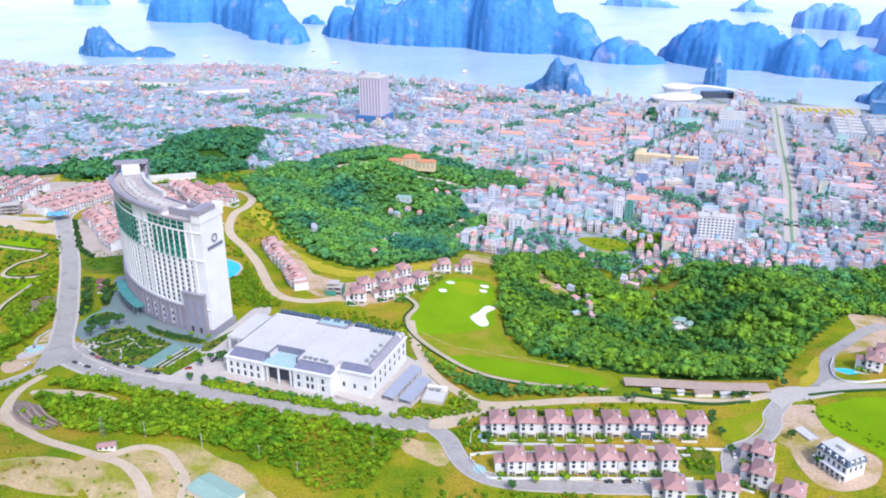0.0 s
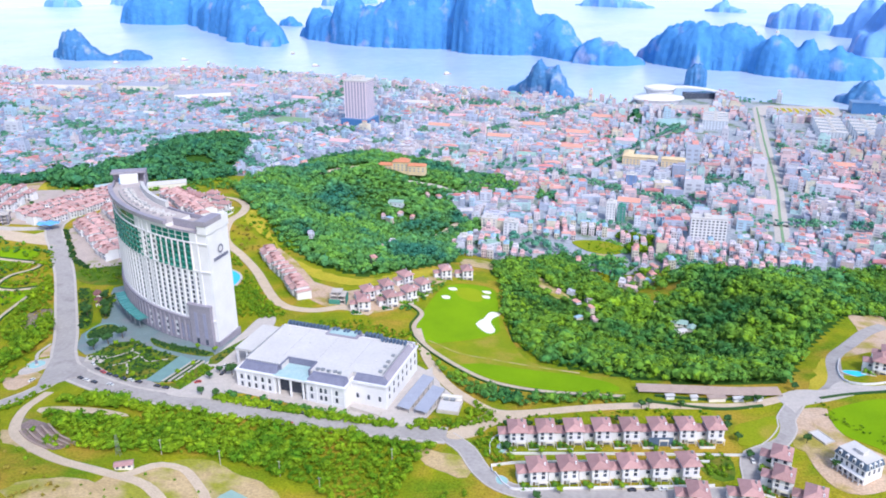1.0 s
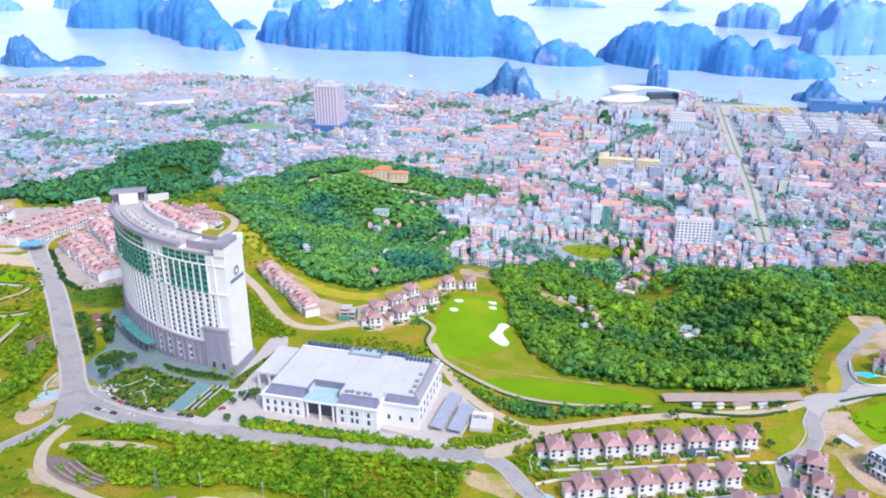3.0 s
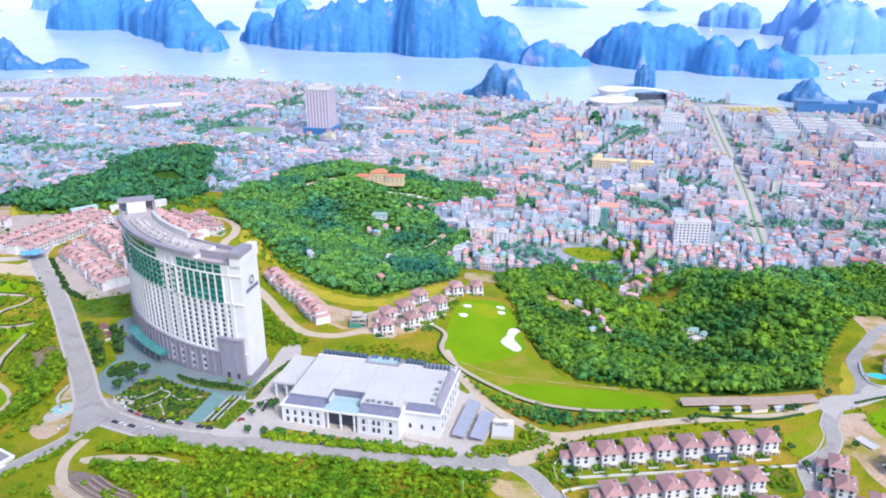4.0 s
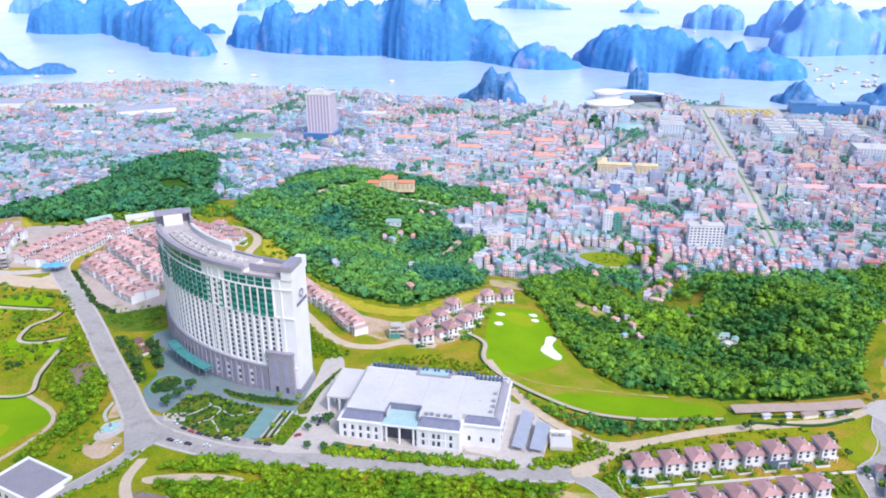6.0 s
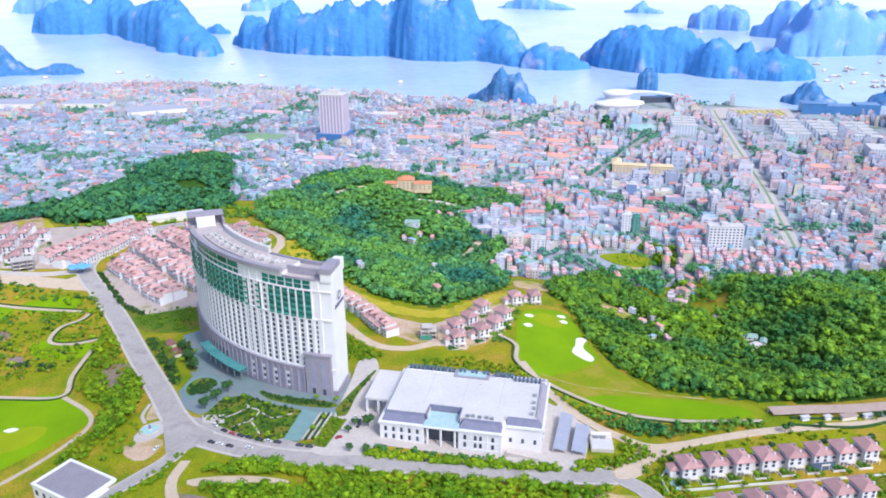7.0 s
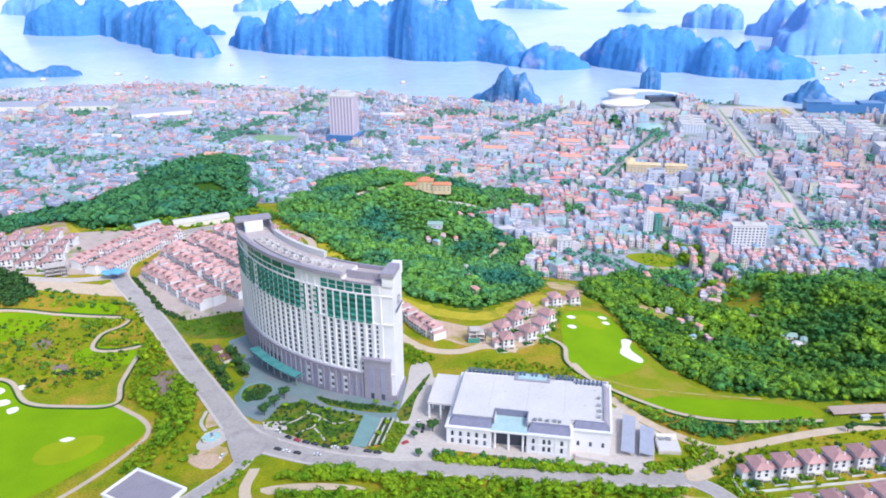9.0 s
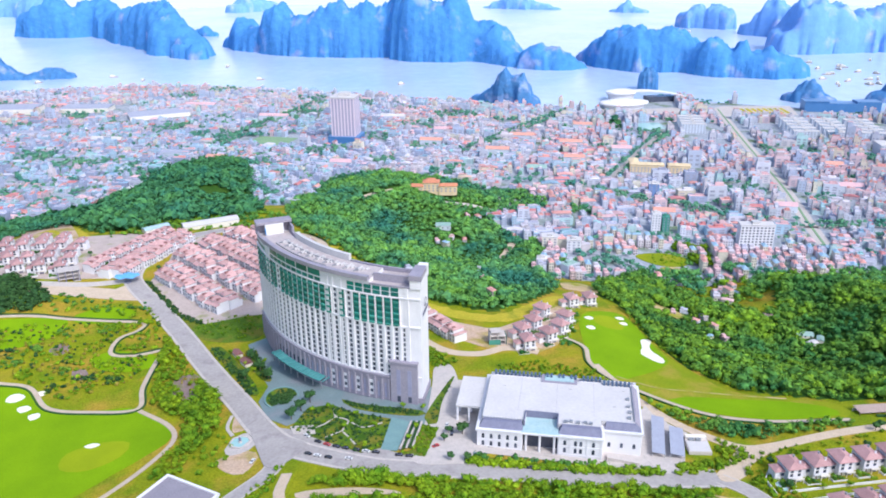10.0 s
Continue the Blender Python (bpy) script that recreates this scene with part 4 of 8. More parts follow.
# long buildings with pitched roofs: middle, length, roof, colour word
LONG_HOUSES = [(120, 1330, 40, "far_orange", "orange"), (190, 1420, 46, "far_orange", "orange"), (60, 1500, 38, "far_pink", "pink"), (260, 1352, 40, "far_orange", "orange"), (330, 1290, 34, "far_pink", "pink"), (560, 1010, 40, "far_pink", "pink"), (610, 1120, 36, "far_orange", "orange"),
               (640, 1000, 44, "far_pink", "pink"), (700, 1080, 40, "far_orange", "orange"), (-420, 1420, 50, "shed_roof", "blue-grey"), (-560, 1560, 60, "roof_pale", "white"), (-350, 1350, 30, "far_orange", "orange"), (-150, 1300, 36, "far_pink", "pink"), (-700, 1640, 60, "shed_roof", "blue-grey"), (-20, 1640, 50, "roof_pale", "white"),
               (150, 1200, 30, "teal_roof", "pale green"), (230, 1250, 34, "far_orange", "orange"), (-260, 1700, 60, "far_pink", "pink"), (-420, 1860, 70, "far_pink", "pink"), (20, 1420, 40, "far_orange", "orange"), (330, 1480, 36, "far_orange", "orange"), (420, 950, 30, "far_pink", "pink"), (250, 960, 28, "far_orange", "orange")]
# footprints in the town kept free for the large buildings: middle and half sizes along and across the avenue
KEEP_FREE = [(540, 1425, 48, 60), (700, 1360, 66, 70), (840, 1340, 66, 70), (-500, 1780, 75, 40), (360, 1150, 66, 34), (912, 1502, 86, 34), (-128, 1470, 34, 34), (312, 838, 30, 22), (515, 1680, 100, 125), (748, 1548, 120, 78), (-47, 1062, 40, 40), (-640, 1900, 90, 45), (-860, 1930, 110, 50),
             (480, 1330, 70, 40), (-260, 1500, 70, 40), (766, 1168, 42, 32), (462, 1466, 36, 32), (397, 1482, 20, 20)]


# small parks among the houses: middle and half sizes
PARKS = [(222, 806, 14, 16), (228, 846, 20, 12), (246, 772, 13, 13), (60, 806, 20, 11), (70, 1085, 28, 22), (62, 1030, 22, 24), (152, 1004, 15, 15), (100, 1050, 16, 18)]
KEEP_FREE += PARKS + [(62, 868, 12, 9), (85, 850, 11, 9), (54, 776, 11, 9), (28, 788, 9, 8), (44, 812, 8, 8), (215, 911, 8, 8), (227, 908, 7, 8), (182, 814, 34, 30), (180, 776, 20, 14), (34, 704, 18, 20), (16, 890, 14, 34)]
KEEP_FREE += [(x, y, n / 2 + 4, 12) for x, y, n, _, _ in LONG_HOUSES]


def tree_clump(x, y):
    return np.sin(x / 31.0 + 1) * np.sin(y / 27.0) * 0.7 + 0.45 * np.sin(x / 83.0 + 0.5 * np.sin(y / 60.0)) * np.sin(y / 66.0 + 2)


def town_lots():
    r = np.random.RandomState(11)
    rows = []
    v = -200.0
    while v < 2600:
        for bay in (0, 1):
            u = -2100.0
            while u < 1700:
                w = r.uniform(5.2, 9.0) if r.rand() < 0.80 else r.uniform(10, 26)
                d = r.uniform(9, 13)
                if (u % 120) > 7:
                    rows.append((u, v + bay * 12.2 + 6, w, d, bay))
                u += w + (0.3 if r.rand() < 0.8 else r.uniform(1, 7))
        v += 28.5
    a = np.array(rows)
    bend_u = 26 * np.sin(a[:, 1] / 170.0) + 14 * np.sin(a[:, 0] / 90 + 1.3)
    bend_v = 24 * np.sin(a[:, 0] / 150.0 + 0.7) + 12 * np.sin(a[:, 1] / 70.0)
    u, v = a[:, 0] + bend_u, a[:, 1] + bend_v
    x, y = CU.x * u + CV.x * v, CU.y * u + CV.y * v + 160
    turn = math.atan2(CU.y, CU.x) + 0.20 * np.cos(a[:, 0] / 150.0 + 0.7) + r.normal(0, 0.02, len(a)) + ((r.rand(len(a)) < 0.12) & (a[:, 2] < 9)) * 1.57
    h = np.clip(r.lognormal(2.06, 0.30, len(a)), 4.0, 15) * (1 + 0.45 * ((x > 330) & (y > 860))) * np.where((r.rand(len(a)) < 0.08) & (a[:, 2] > 7.5), 1.6, 1.0)
    z = land(x, y)
    ok = ((z < 27) | ((z < 46) & (y > 860))) & (y > np.where(x < 285, 742, 705)) & ~((y < 800) & (r.rand(len(a)) < 0.3)) & (y < shore_y(x) - 12) & (np.abs(x + 40) < 0.64 * (y + 260)) & (x > -1560)
    ok &= ~((x < -230) & (y < 1075)) & ~((x < -110) & (y < 950))
    wooded = inside(x, y, WOOD_EAST) | inside(x, y, WOOD_MID) | inside(x, y, WOOD_WEST)
    ok &= ~wooded & ~np.any([inside(x, y, q) for q in GROVES], axis=0)
    for ln, d in ((AVENUE, 17), (AVENUE_WEST, 17), (AVENUE_MID, 15), (AVENUE_EAST, 14), (CANAL_ROAD, 13)):
        ok &= ~near_line(x, y, ln, d)
    for fx, fy, du, dv in KEEP_FREE:
        a1, b1 = (x - fx) * CU.x + (y - fy) * CU.y, (x - fx) * CV.x + (y - fy) * CV.y
        ok &= ~((np.abs(a1) < du) & (np.abs(b1) < dv))
    ok &= (tree_clump(x, y) < 0.46) & (r.rand(len(a)) < 0.9)
    return x[ok], y[ok], z[ok], a[ok, 2], a[ok, 3], h[ok], turn[ok], r


def town():
    x, y, z, w, d, h, turn, r = town_lots()
    V, Q, QM, T, TM, b = [], [], [], [], [], 0
    order = np.argsort(np.hypot(x - 120, y - 560))
    near = order[:NEAR_HOUSES]
    for i in near:
        k = int(r.randint(len(HOUSE_KINDS)))
        copy_thing(HOUSE_KINDS[k], pose(x[i], y[i], z[i], 0, 0, math.degrees(turn[i])))
    rest = np.sort(order[NEAR_HOUSES:])
    x, y, z, w, d, h, turn = (q[rest] for q in (x, y, z, w, d, h, turn))
    kind = np.where(h > 11, r.choice([0, 3], len(x)), r.choice([0, 1, 2, 3], len(x), p=[0.32, 0.20, 0.18, 0.30]))
    red = np.sin(x / 95.0 + 1) * np.sin(y / 80.0 + 0.4) + 0.5 * np.sin(x / 210.0 - 0.6)
    for i in range(len(x)):
        v, q, qm, t, tm = SHAPES[kind[i]]
        c, s = math.cos(turn[i]), math.sin(turn[i])
        vx, vy = v[:, 0] * w[i], v[:, 1] * d[i]
        V.append(np.stack([vx * c - vy * s + x[i], vx * s + vy * c + y[i], v[:, 2] * h[i] + z[i] - 0.6], -1))
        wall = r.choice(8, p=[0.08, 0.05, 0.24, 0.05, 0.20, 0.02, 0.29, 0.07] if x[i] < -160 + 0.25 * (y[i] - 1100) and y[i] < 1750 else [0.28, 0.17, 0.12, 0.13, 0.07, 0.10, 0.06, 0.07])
        pitched = kind[i] in (1, 2)
        p = [0.26, 0.30, 0.24, 0.06, 0.06, 0.04, 0.02, 0.02] if pitched else [0.12, 0.18, 0.18, 0.17, 0.17, 0.06, 0.09, 0.03]
        if red[i] < -0.1:
            p = [0.04, 0.08, 0.12, 0.24, 0.30, 0.08, 0.1, 0.04]
        elif red[i] > 0.55:
            p = [0.24, 0.36, 0.24, 0.05, 0.06, 0.02, 0.02, 0.01]
        cell = (int((CU.x * x[i] + CU.y * y[i]) // 52), int((CV.x * x[i] + CV.y * y[i]) // 38))
        if r.rand() < 0.62:
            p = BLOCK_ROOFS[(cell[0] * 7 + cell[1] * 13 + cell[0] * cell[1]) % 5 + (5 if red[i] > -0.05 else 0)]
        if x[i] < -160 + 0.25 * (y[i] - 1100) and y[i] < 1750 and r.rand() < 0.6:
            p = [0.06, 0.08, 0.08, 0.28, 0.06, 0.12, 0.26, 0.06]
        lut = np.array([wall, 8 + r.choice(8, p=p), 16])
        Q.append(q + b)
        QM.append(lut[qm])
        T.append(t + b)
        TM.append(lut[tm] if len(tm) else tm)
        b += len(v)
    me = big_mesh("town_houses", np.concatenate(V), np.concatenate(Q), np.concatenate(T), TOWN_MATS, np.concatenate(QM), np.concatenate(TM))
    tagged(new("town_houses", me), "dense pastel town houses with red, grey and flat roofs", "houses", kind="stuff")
    # trees among the houses
    r2 = np.random.RandomState(5)
    n = 26000
    tx, ty = r2.uniform(-1450, 1150, n), r2.uniform(740, 2150, n)
    ok = (tree_clump(tx, ty) > 0.43) | (r2.rand(n) < 0.025) | ((r2.rand(n) < 0.42) & (tx < -230) & (ty < 1500)) | ((r2.rand(n) < 0.16) & (tx > 60) & (ty < 900)) | ((r2.rand(n) < 0.5) & near_line(tx, ty, AVENUE_MID, 14)) | ((r2.rand(n) < 0.6) & near_line(tx, ty, AVENUE_WEST, 20)) | ((r2.rand(n) < 0.5) & near_line(tx, ty, CANAL_ROAD, 12))
    ok &= (ty < shore_y(tx) - 15) & (land(tx, ty) < 30) & ~near_line(tx, ty, AVENUE, 13) & (np.abs(tx) < 0.6 * (ty + 260)) & ~((tx < -120) & (ty < 960))
    for fx, fy, du, dv in KEEP_FREE:
        ok &= ~((np.abs(tx - fx) < du) & (np.abs(ty - fy) < dv))
    for wd in (WOOD_EAST, WOOD_MID, WOOD_WEST):
        ok &= ~inside(tx, ty, wd)
    tx, ty = tx[ok], ty[ok]
    wx, wy = r2.uniform(-1150, -200, 6500), r2.uniform(1060, 1700, 6500)
    keep = (np.sin(wx / 37.0) * np.sin(wy / 33.0 + 1) + r2.uniform(-0.5, 0.5, 6500) > 0.10) & ~inside(wx, wy, WOOD_WEST) & (np.abs(wx) < 0.6 * (wy + 260))
    for fx, fy, du, dv in KEEP_FREE:
        keep &= ~((np.abs(wx - fx) < du) & (np.abs(wy - fy) < dv))
    tx, ty = np.append(tx, wx[keep]), np.append(ty, wy[keep])
    for line, off in ((AVENUE_MID, 10), (AVENUE_WEST, 11), (AVENUE_EAST, 9), (CANAL_ROAD, 7)):
        for side in (-off, off):
            row = np.array(offset_line(curve_through(line, 6.5), side)) + r2.normal(0, 1.4, (len(curve_through(line, 6.5)), 2))
            row = row[r2.rand(len(row)) < 0.82]
            tx, ty = np.append(tx, row[:, 0]), np.append(ty, row[:, 1])
    rad = r2.uniform(2.6, 5.4, len(tx))
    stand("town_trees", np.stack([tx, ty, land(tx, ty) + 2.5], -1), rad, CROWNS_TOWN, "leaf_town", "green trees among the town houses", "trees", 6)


town()


# ---- islands ----
def island(points, half, seed, label, rock="rock", cliff=0.42):
    """A limestone ridge: points along its crest are (x, y, height); half: half its width. Cliffs drop to the water on all sides."""
    p = np.array(points, float)
    pad = half * 1.25
    x0, x1, y0, y1 = p[:, 0].min() - pad, p[:, 0].max() + pad, p[:, 1].min() - pad, p[:, 1].max() + pad
    step = max(2.2, half / 11, (x1 - x0) / 210)
    gx, gy = np.meshgrid(np.arange(x0, x1 + step, step), np.arange(y0, y1 + step, step))
    n, k = gx.shape
    wide, fine = (np.array([[noise.fractal(Vector((a / q + seed * 3.7, b / q, seed)), 0.8, 2.1, o) for a, b in zip(ra, rb)] for ra, rb in zip(gx, gy)]) for q, o in ((half * 1.1, 3), (half * 0.30, 5)))
    wide, fine = np.clip(wide, -1, 1), np.clip(fine, -0.8, 0.8)
    best = np.full(gx.shape, 1e9)
    height = np.zeros(gx.shape)
    for (ax, ay, ah), (bx, by, bh) in zip(points, points[1:]):
        dx, dy = bx - ax, by - ay
        t = np.clip(((gx - ax) * dx + (gy - ay) * dy) / (dx * dx + dy * dy), 0, 1)
        d = np.hypot(gx - ax - t * dx, gy - ay - t * dy)
        h = ah + (bh - ah) * (t * t * (3 - 2 * t))
        near = 1 / (1e-3 + (d / half) ** 2) ** 3
        height = height + h * near
        best = np.minimum(best, d)
        total = near if (ax, ay, ah) == points[0] else total + near
    height = height / total
    u = best / half * (1 + 0.30 * wide + 0.02 * fine)
    lean = np.clip(height / p[:, 2].max(), 0.25, 1)
    hz = height * np.clip(1 - np.clip(u / (0.62 + 0.38 * lean), 0, 1) ** 2.6, 0, 1) ** cliff
    hz = hz * (1 + 0.07 * wide + 0.11 * fine)
    hz = np.where(hz > 1.5, hz, -4)
    idx = np.arange(n * k).reshape(n, k)
    q = np.stack([idx[:-1, :-1], idx[:-1, 1:], idx[1:, 1:], idx[1:, :-1]], -1).reshape(-1, 4)
    q = q[(hz.ravel()[q] > -3).any(1)]
    used = np.unique(q)
    lut = np.full(n * k, -1)
    lut[used] = np.arange(len(used))
    v = np.stack([gx, gy, hz], -1).reshape(-1, 3)[used]
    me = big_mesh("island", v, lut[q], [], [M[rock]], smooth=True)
    return tagged(new("island", me), label, "island", "karst islands in the bay", "structure")


KARST = "steep limestone island covered in scrub, tinted blue with haze"
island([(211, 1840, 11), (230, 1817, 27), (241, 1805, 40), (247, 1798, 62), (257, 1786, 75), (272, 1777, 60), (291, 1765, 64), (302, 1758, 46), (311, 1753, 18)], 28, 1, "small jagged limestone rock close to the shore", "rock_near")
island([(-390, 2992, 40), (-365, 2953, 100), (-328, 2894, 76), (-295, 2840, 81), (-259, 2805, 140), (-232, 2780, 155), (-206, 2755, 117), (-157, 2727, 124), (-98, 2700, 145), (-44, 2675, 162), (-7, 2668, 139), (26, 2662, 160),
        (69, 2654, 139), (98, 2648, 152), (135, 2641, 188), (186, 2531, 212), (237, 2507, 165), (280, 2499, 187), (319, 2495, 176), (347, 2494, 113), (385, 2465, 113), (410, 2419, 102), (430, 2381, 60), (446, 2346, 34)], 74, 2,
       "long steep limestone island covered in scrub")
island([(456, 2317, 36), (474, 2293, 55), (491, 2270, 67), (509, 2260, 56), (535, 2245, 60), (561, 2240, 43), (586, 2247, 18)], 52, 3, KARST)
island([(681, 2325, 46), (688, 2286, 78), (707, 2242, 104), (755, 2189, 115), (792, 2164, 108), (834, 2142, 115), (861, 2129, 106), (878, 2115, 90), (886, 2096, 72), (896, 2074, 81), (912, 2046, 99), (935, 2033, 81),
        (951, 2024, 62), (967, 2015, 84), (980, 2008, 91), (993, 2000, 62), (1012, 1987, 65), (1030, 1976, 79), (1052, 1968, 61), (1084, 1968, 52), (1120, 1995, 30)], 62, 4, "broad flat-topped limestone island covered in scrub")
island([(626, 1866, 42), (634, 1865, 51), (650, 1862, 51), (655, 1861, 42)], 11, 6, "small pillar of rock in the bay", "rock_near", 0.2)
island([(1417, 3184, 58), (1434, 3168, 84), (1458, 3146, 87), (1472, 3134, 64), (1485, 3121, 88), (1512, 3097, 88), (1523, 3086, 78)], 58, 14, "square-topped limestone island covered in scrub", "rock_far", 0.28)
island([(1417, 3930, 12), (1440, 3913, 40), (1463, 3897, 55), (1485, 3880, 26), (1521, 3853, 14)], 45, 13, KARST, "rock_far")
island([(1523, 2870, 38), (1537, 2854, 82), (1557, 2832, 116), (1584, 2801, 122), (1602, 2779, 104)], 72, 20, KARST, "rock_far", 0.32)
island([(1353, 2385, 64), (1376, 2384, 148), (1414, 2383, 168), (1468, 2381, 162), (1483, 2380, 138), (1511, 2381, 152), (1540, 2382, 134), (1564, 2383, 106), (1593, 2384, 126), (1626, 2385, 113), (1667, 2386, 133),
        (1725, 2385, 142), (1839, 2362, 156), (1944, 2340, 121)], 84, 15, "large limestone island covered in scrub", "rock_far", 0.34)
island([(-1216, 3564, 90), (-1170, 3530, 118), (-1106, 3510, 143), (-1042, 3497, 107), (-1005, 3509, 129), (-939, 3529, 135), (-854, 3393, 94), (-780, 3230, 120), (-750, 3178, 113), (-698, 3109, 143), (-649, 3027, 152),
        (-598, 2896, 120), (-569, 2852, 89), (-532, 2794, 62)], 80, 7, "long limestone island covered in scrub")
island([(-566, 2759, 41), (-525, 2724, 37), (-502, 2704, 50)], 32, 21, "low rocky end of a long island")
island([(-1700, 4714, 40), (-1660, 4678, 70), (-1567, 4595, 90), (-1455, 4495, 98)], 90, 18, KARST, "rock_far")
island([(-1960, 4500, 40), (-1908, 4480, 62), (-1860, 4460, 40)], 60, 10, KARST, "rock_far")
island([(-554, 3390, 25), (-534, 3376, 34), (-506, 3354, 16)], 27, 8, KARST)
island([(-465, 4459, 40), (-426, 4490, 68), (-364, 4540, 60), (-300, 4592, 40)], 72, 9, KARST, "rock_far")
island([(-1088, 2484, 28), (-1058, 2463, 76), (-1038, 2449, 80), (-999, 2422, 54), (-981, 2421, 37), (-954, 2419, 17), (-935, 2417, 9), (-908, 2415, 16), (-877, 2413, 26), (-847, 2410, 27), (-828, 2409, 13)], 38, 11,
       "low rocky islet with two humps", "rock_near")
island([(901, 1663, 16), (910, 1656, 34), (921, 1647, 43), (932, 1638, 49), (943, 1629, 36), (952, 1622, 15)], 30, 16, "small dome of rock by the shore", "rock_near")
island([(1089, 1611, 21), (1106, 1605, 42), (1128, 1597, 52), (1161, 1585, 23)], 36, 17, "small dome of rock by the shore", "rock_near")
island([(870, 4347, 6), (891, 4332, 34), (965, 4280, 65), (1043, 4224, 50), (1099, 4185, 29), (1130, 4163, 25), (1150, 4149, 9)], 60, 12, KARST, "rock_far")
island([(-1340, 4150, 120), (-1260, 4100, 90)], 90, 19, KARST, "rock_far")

# ---- hotel: an arc-shaped slab ----
HC, HR, H0, HSPAN = (-100.0, 616.0), 155.6, 189.1, 60.2
HZ = 76.0
LENGTH = radians(HSPAN) * HR


def arc(s, r, z):
    """A place on the arc; heights above the base are for full storeys, which are built a little lower."""
    a = radians(H0 + HSPAN * s)
    return (HC[0] + r * math.cos(a), HC[1] + r * math.sin(a), z if z < 94 else 94 + (z - 94) * 0.955)


def arc_block(g, s0, s1, r0, r1, z0, z1, m=0, k=None):
    """A bent box between two angles, two radii and two heights."""
    k = k or max(1, int((s1 - s0) * 40))
    vs = [arc(s0 + (s1 - s0) * i / k, r, z) for i in range(k + 1) for r, z in ((r0, z0), (r1, z0), (r1, z1), (r0, z1))]
    fs = [(i * 4 + j, i * 4 + (j + 1) % 4, i * 4 + 4 + (j + 1) % 4, i * 4 + 4 + j) for i in range(k) for j in range(4)]
    fs += [(3, 2, 1, 0), (k * 4, k * 4 + 1, k * 4 + 2, k * 4 + 3)]
    return g.add(vs, [f[::-1] for f in fs], m)


def arc_frame(s, r, z):
    """A pose on the front: x along it to the right, -y out of it."""
    a = radians(H0 + HSPAN * s)
    out = Vector((math.cos(a), math.sin(a), 0))
    along = Vector((-math.sin(a), math.cos(a), 0))
    m = Matrix((( along.x, -out.x, 0, 0), (along.y, -out.y, 0, 0), (0, 0, 1, 0), (0, 0, 0, 1)))
    return Matrix.Translation(arc(s, r, z)) @ m


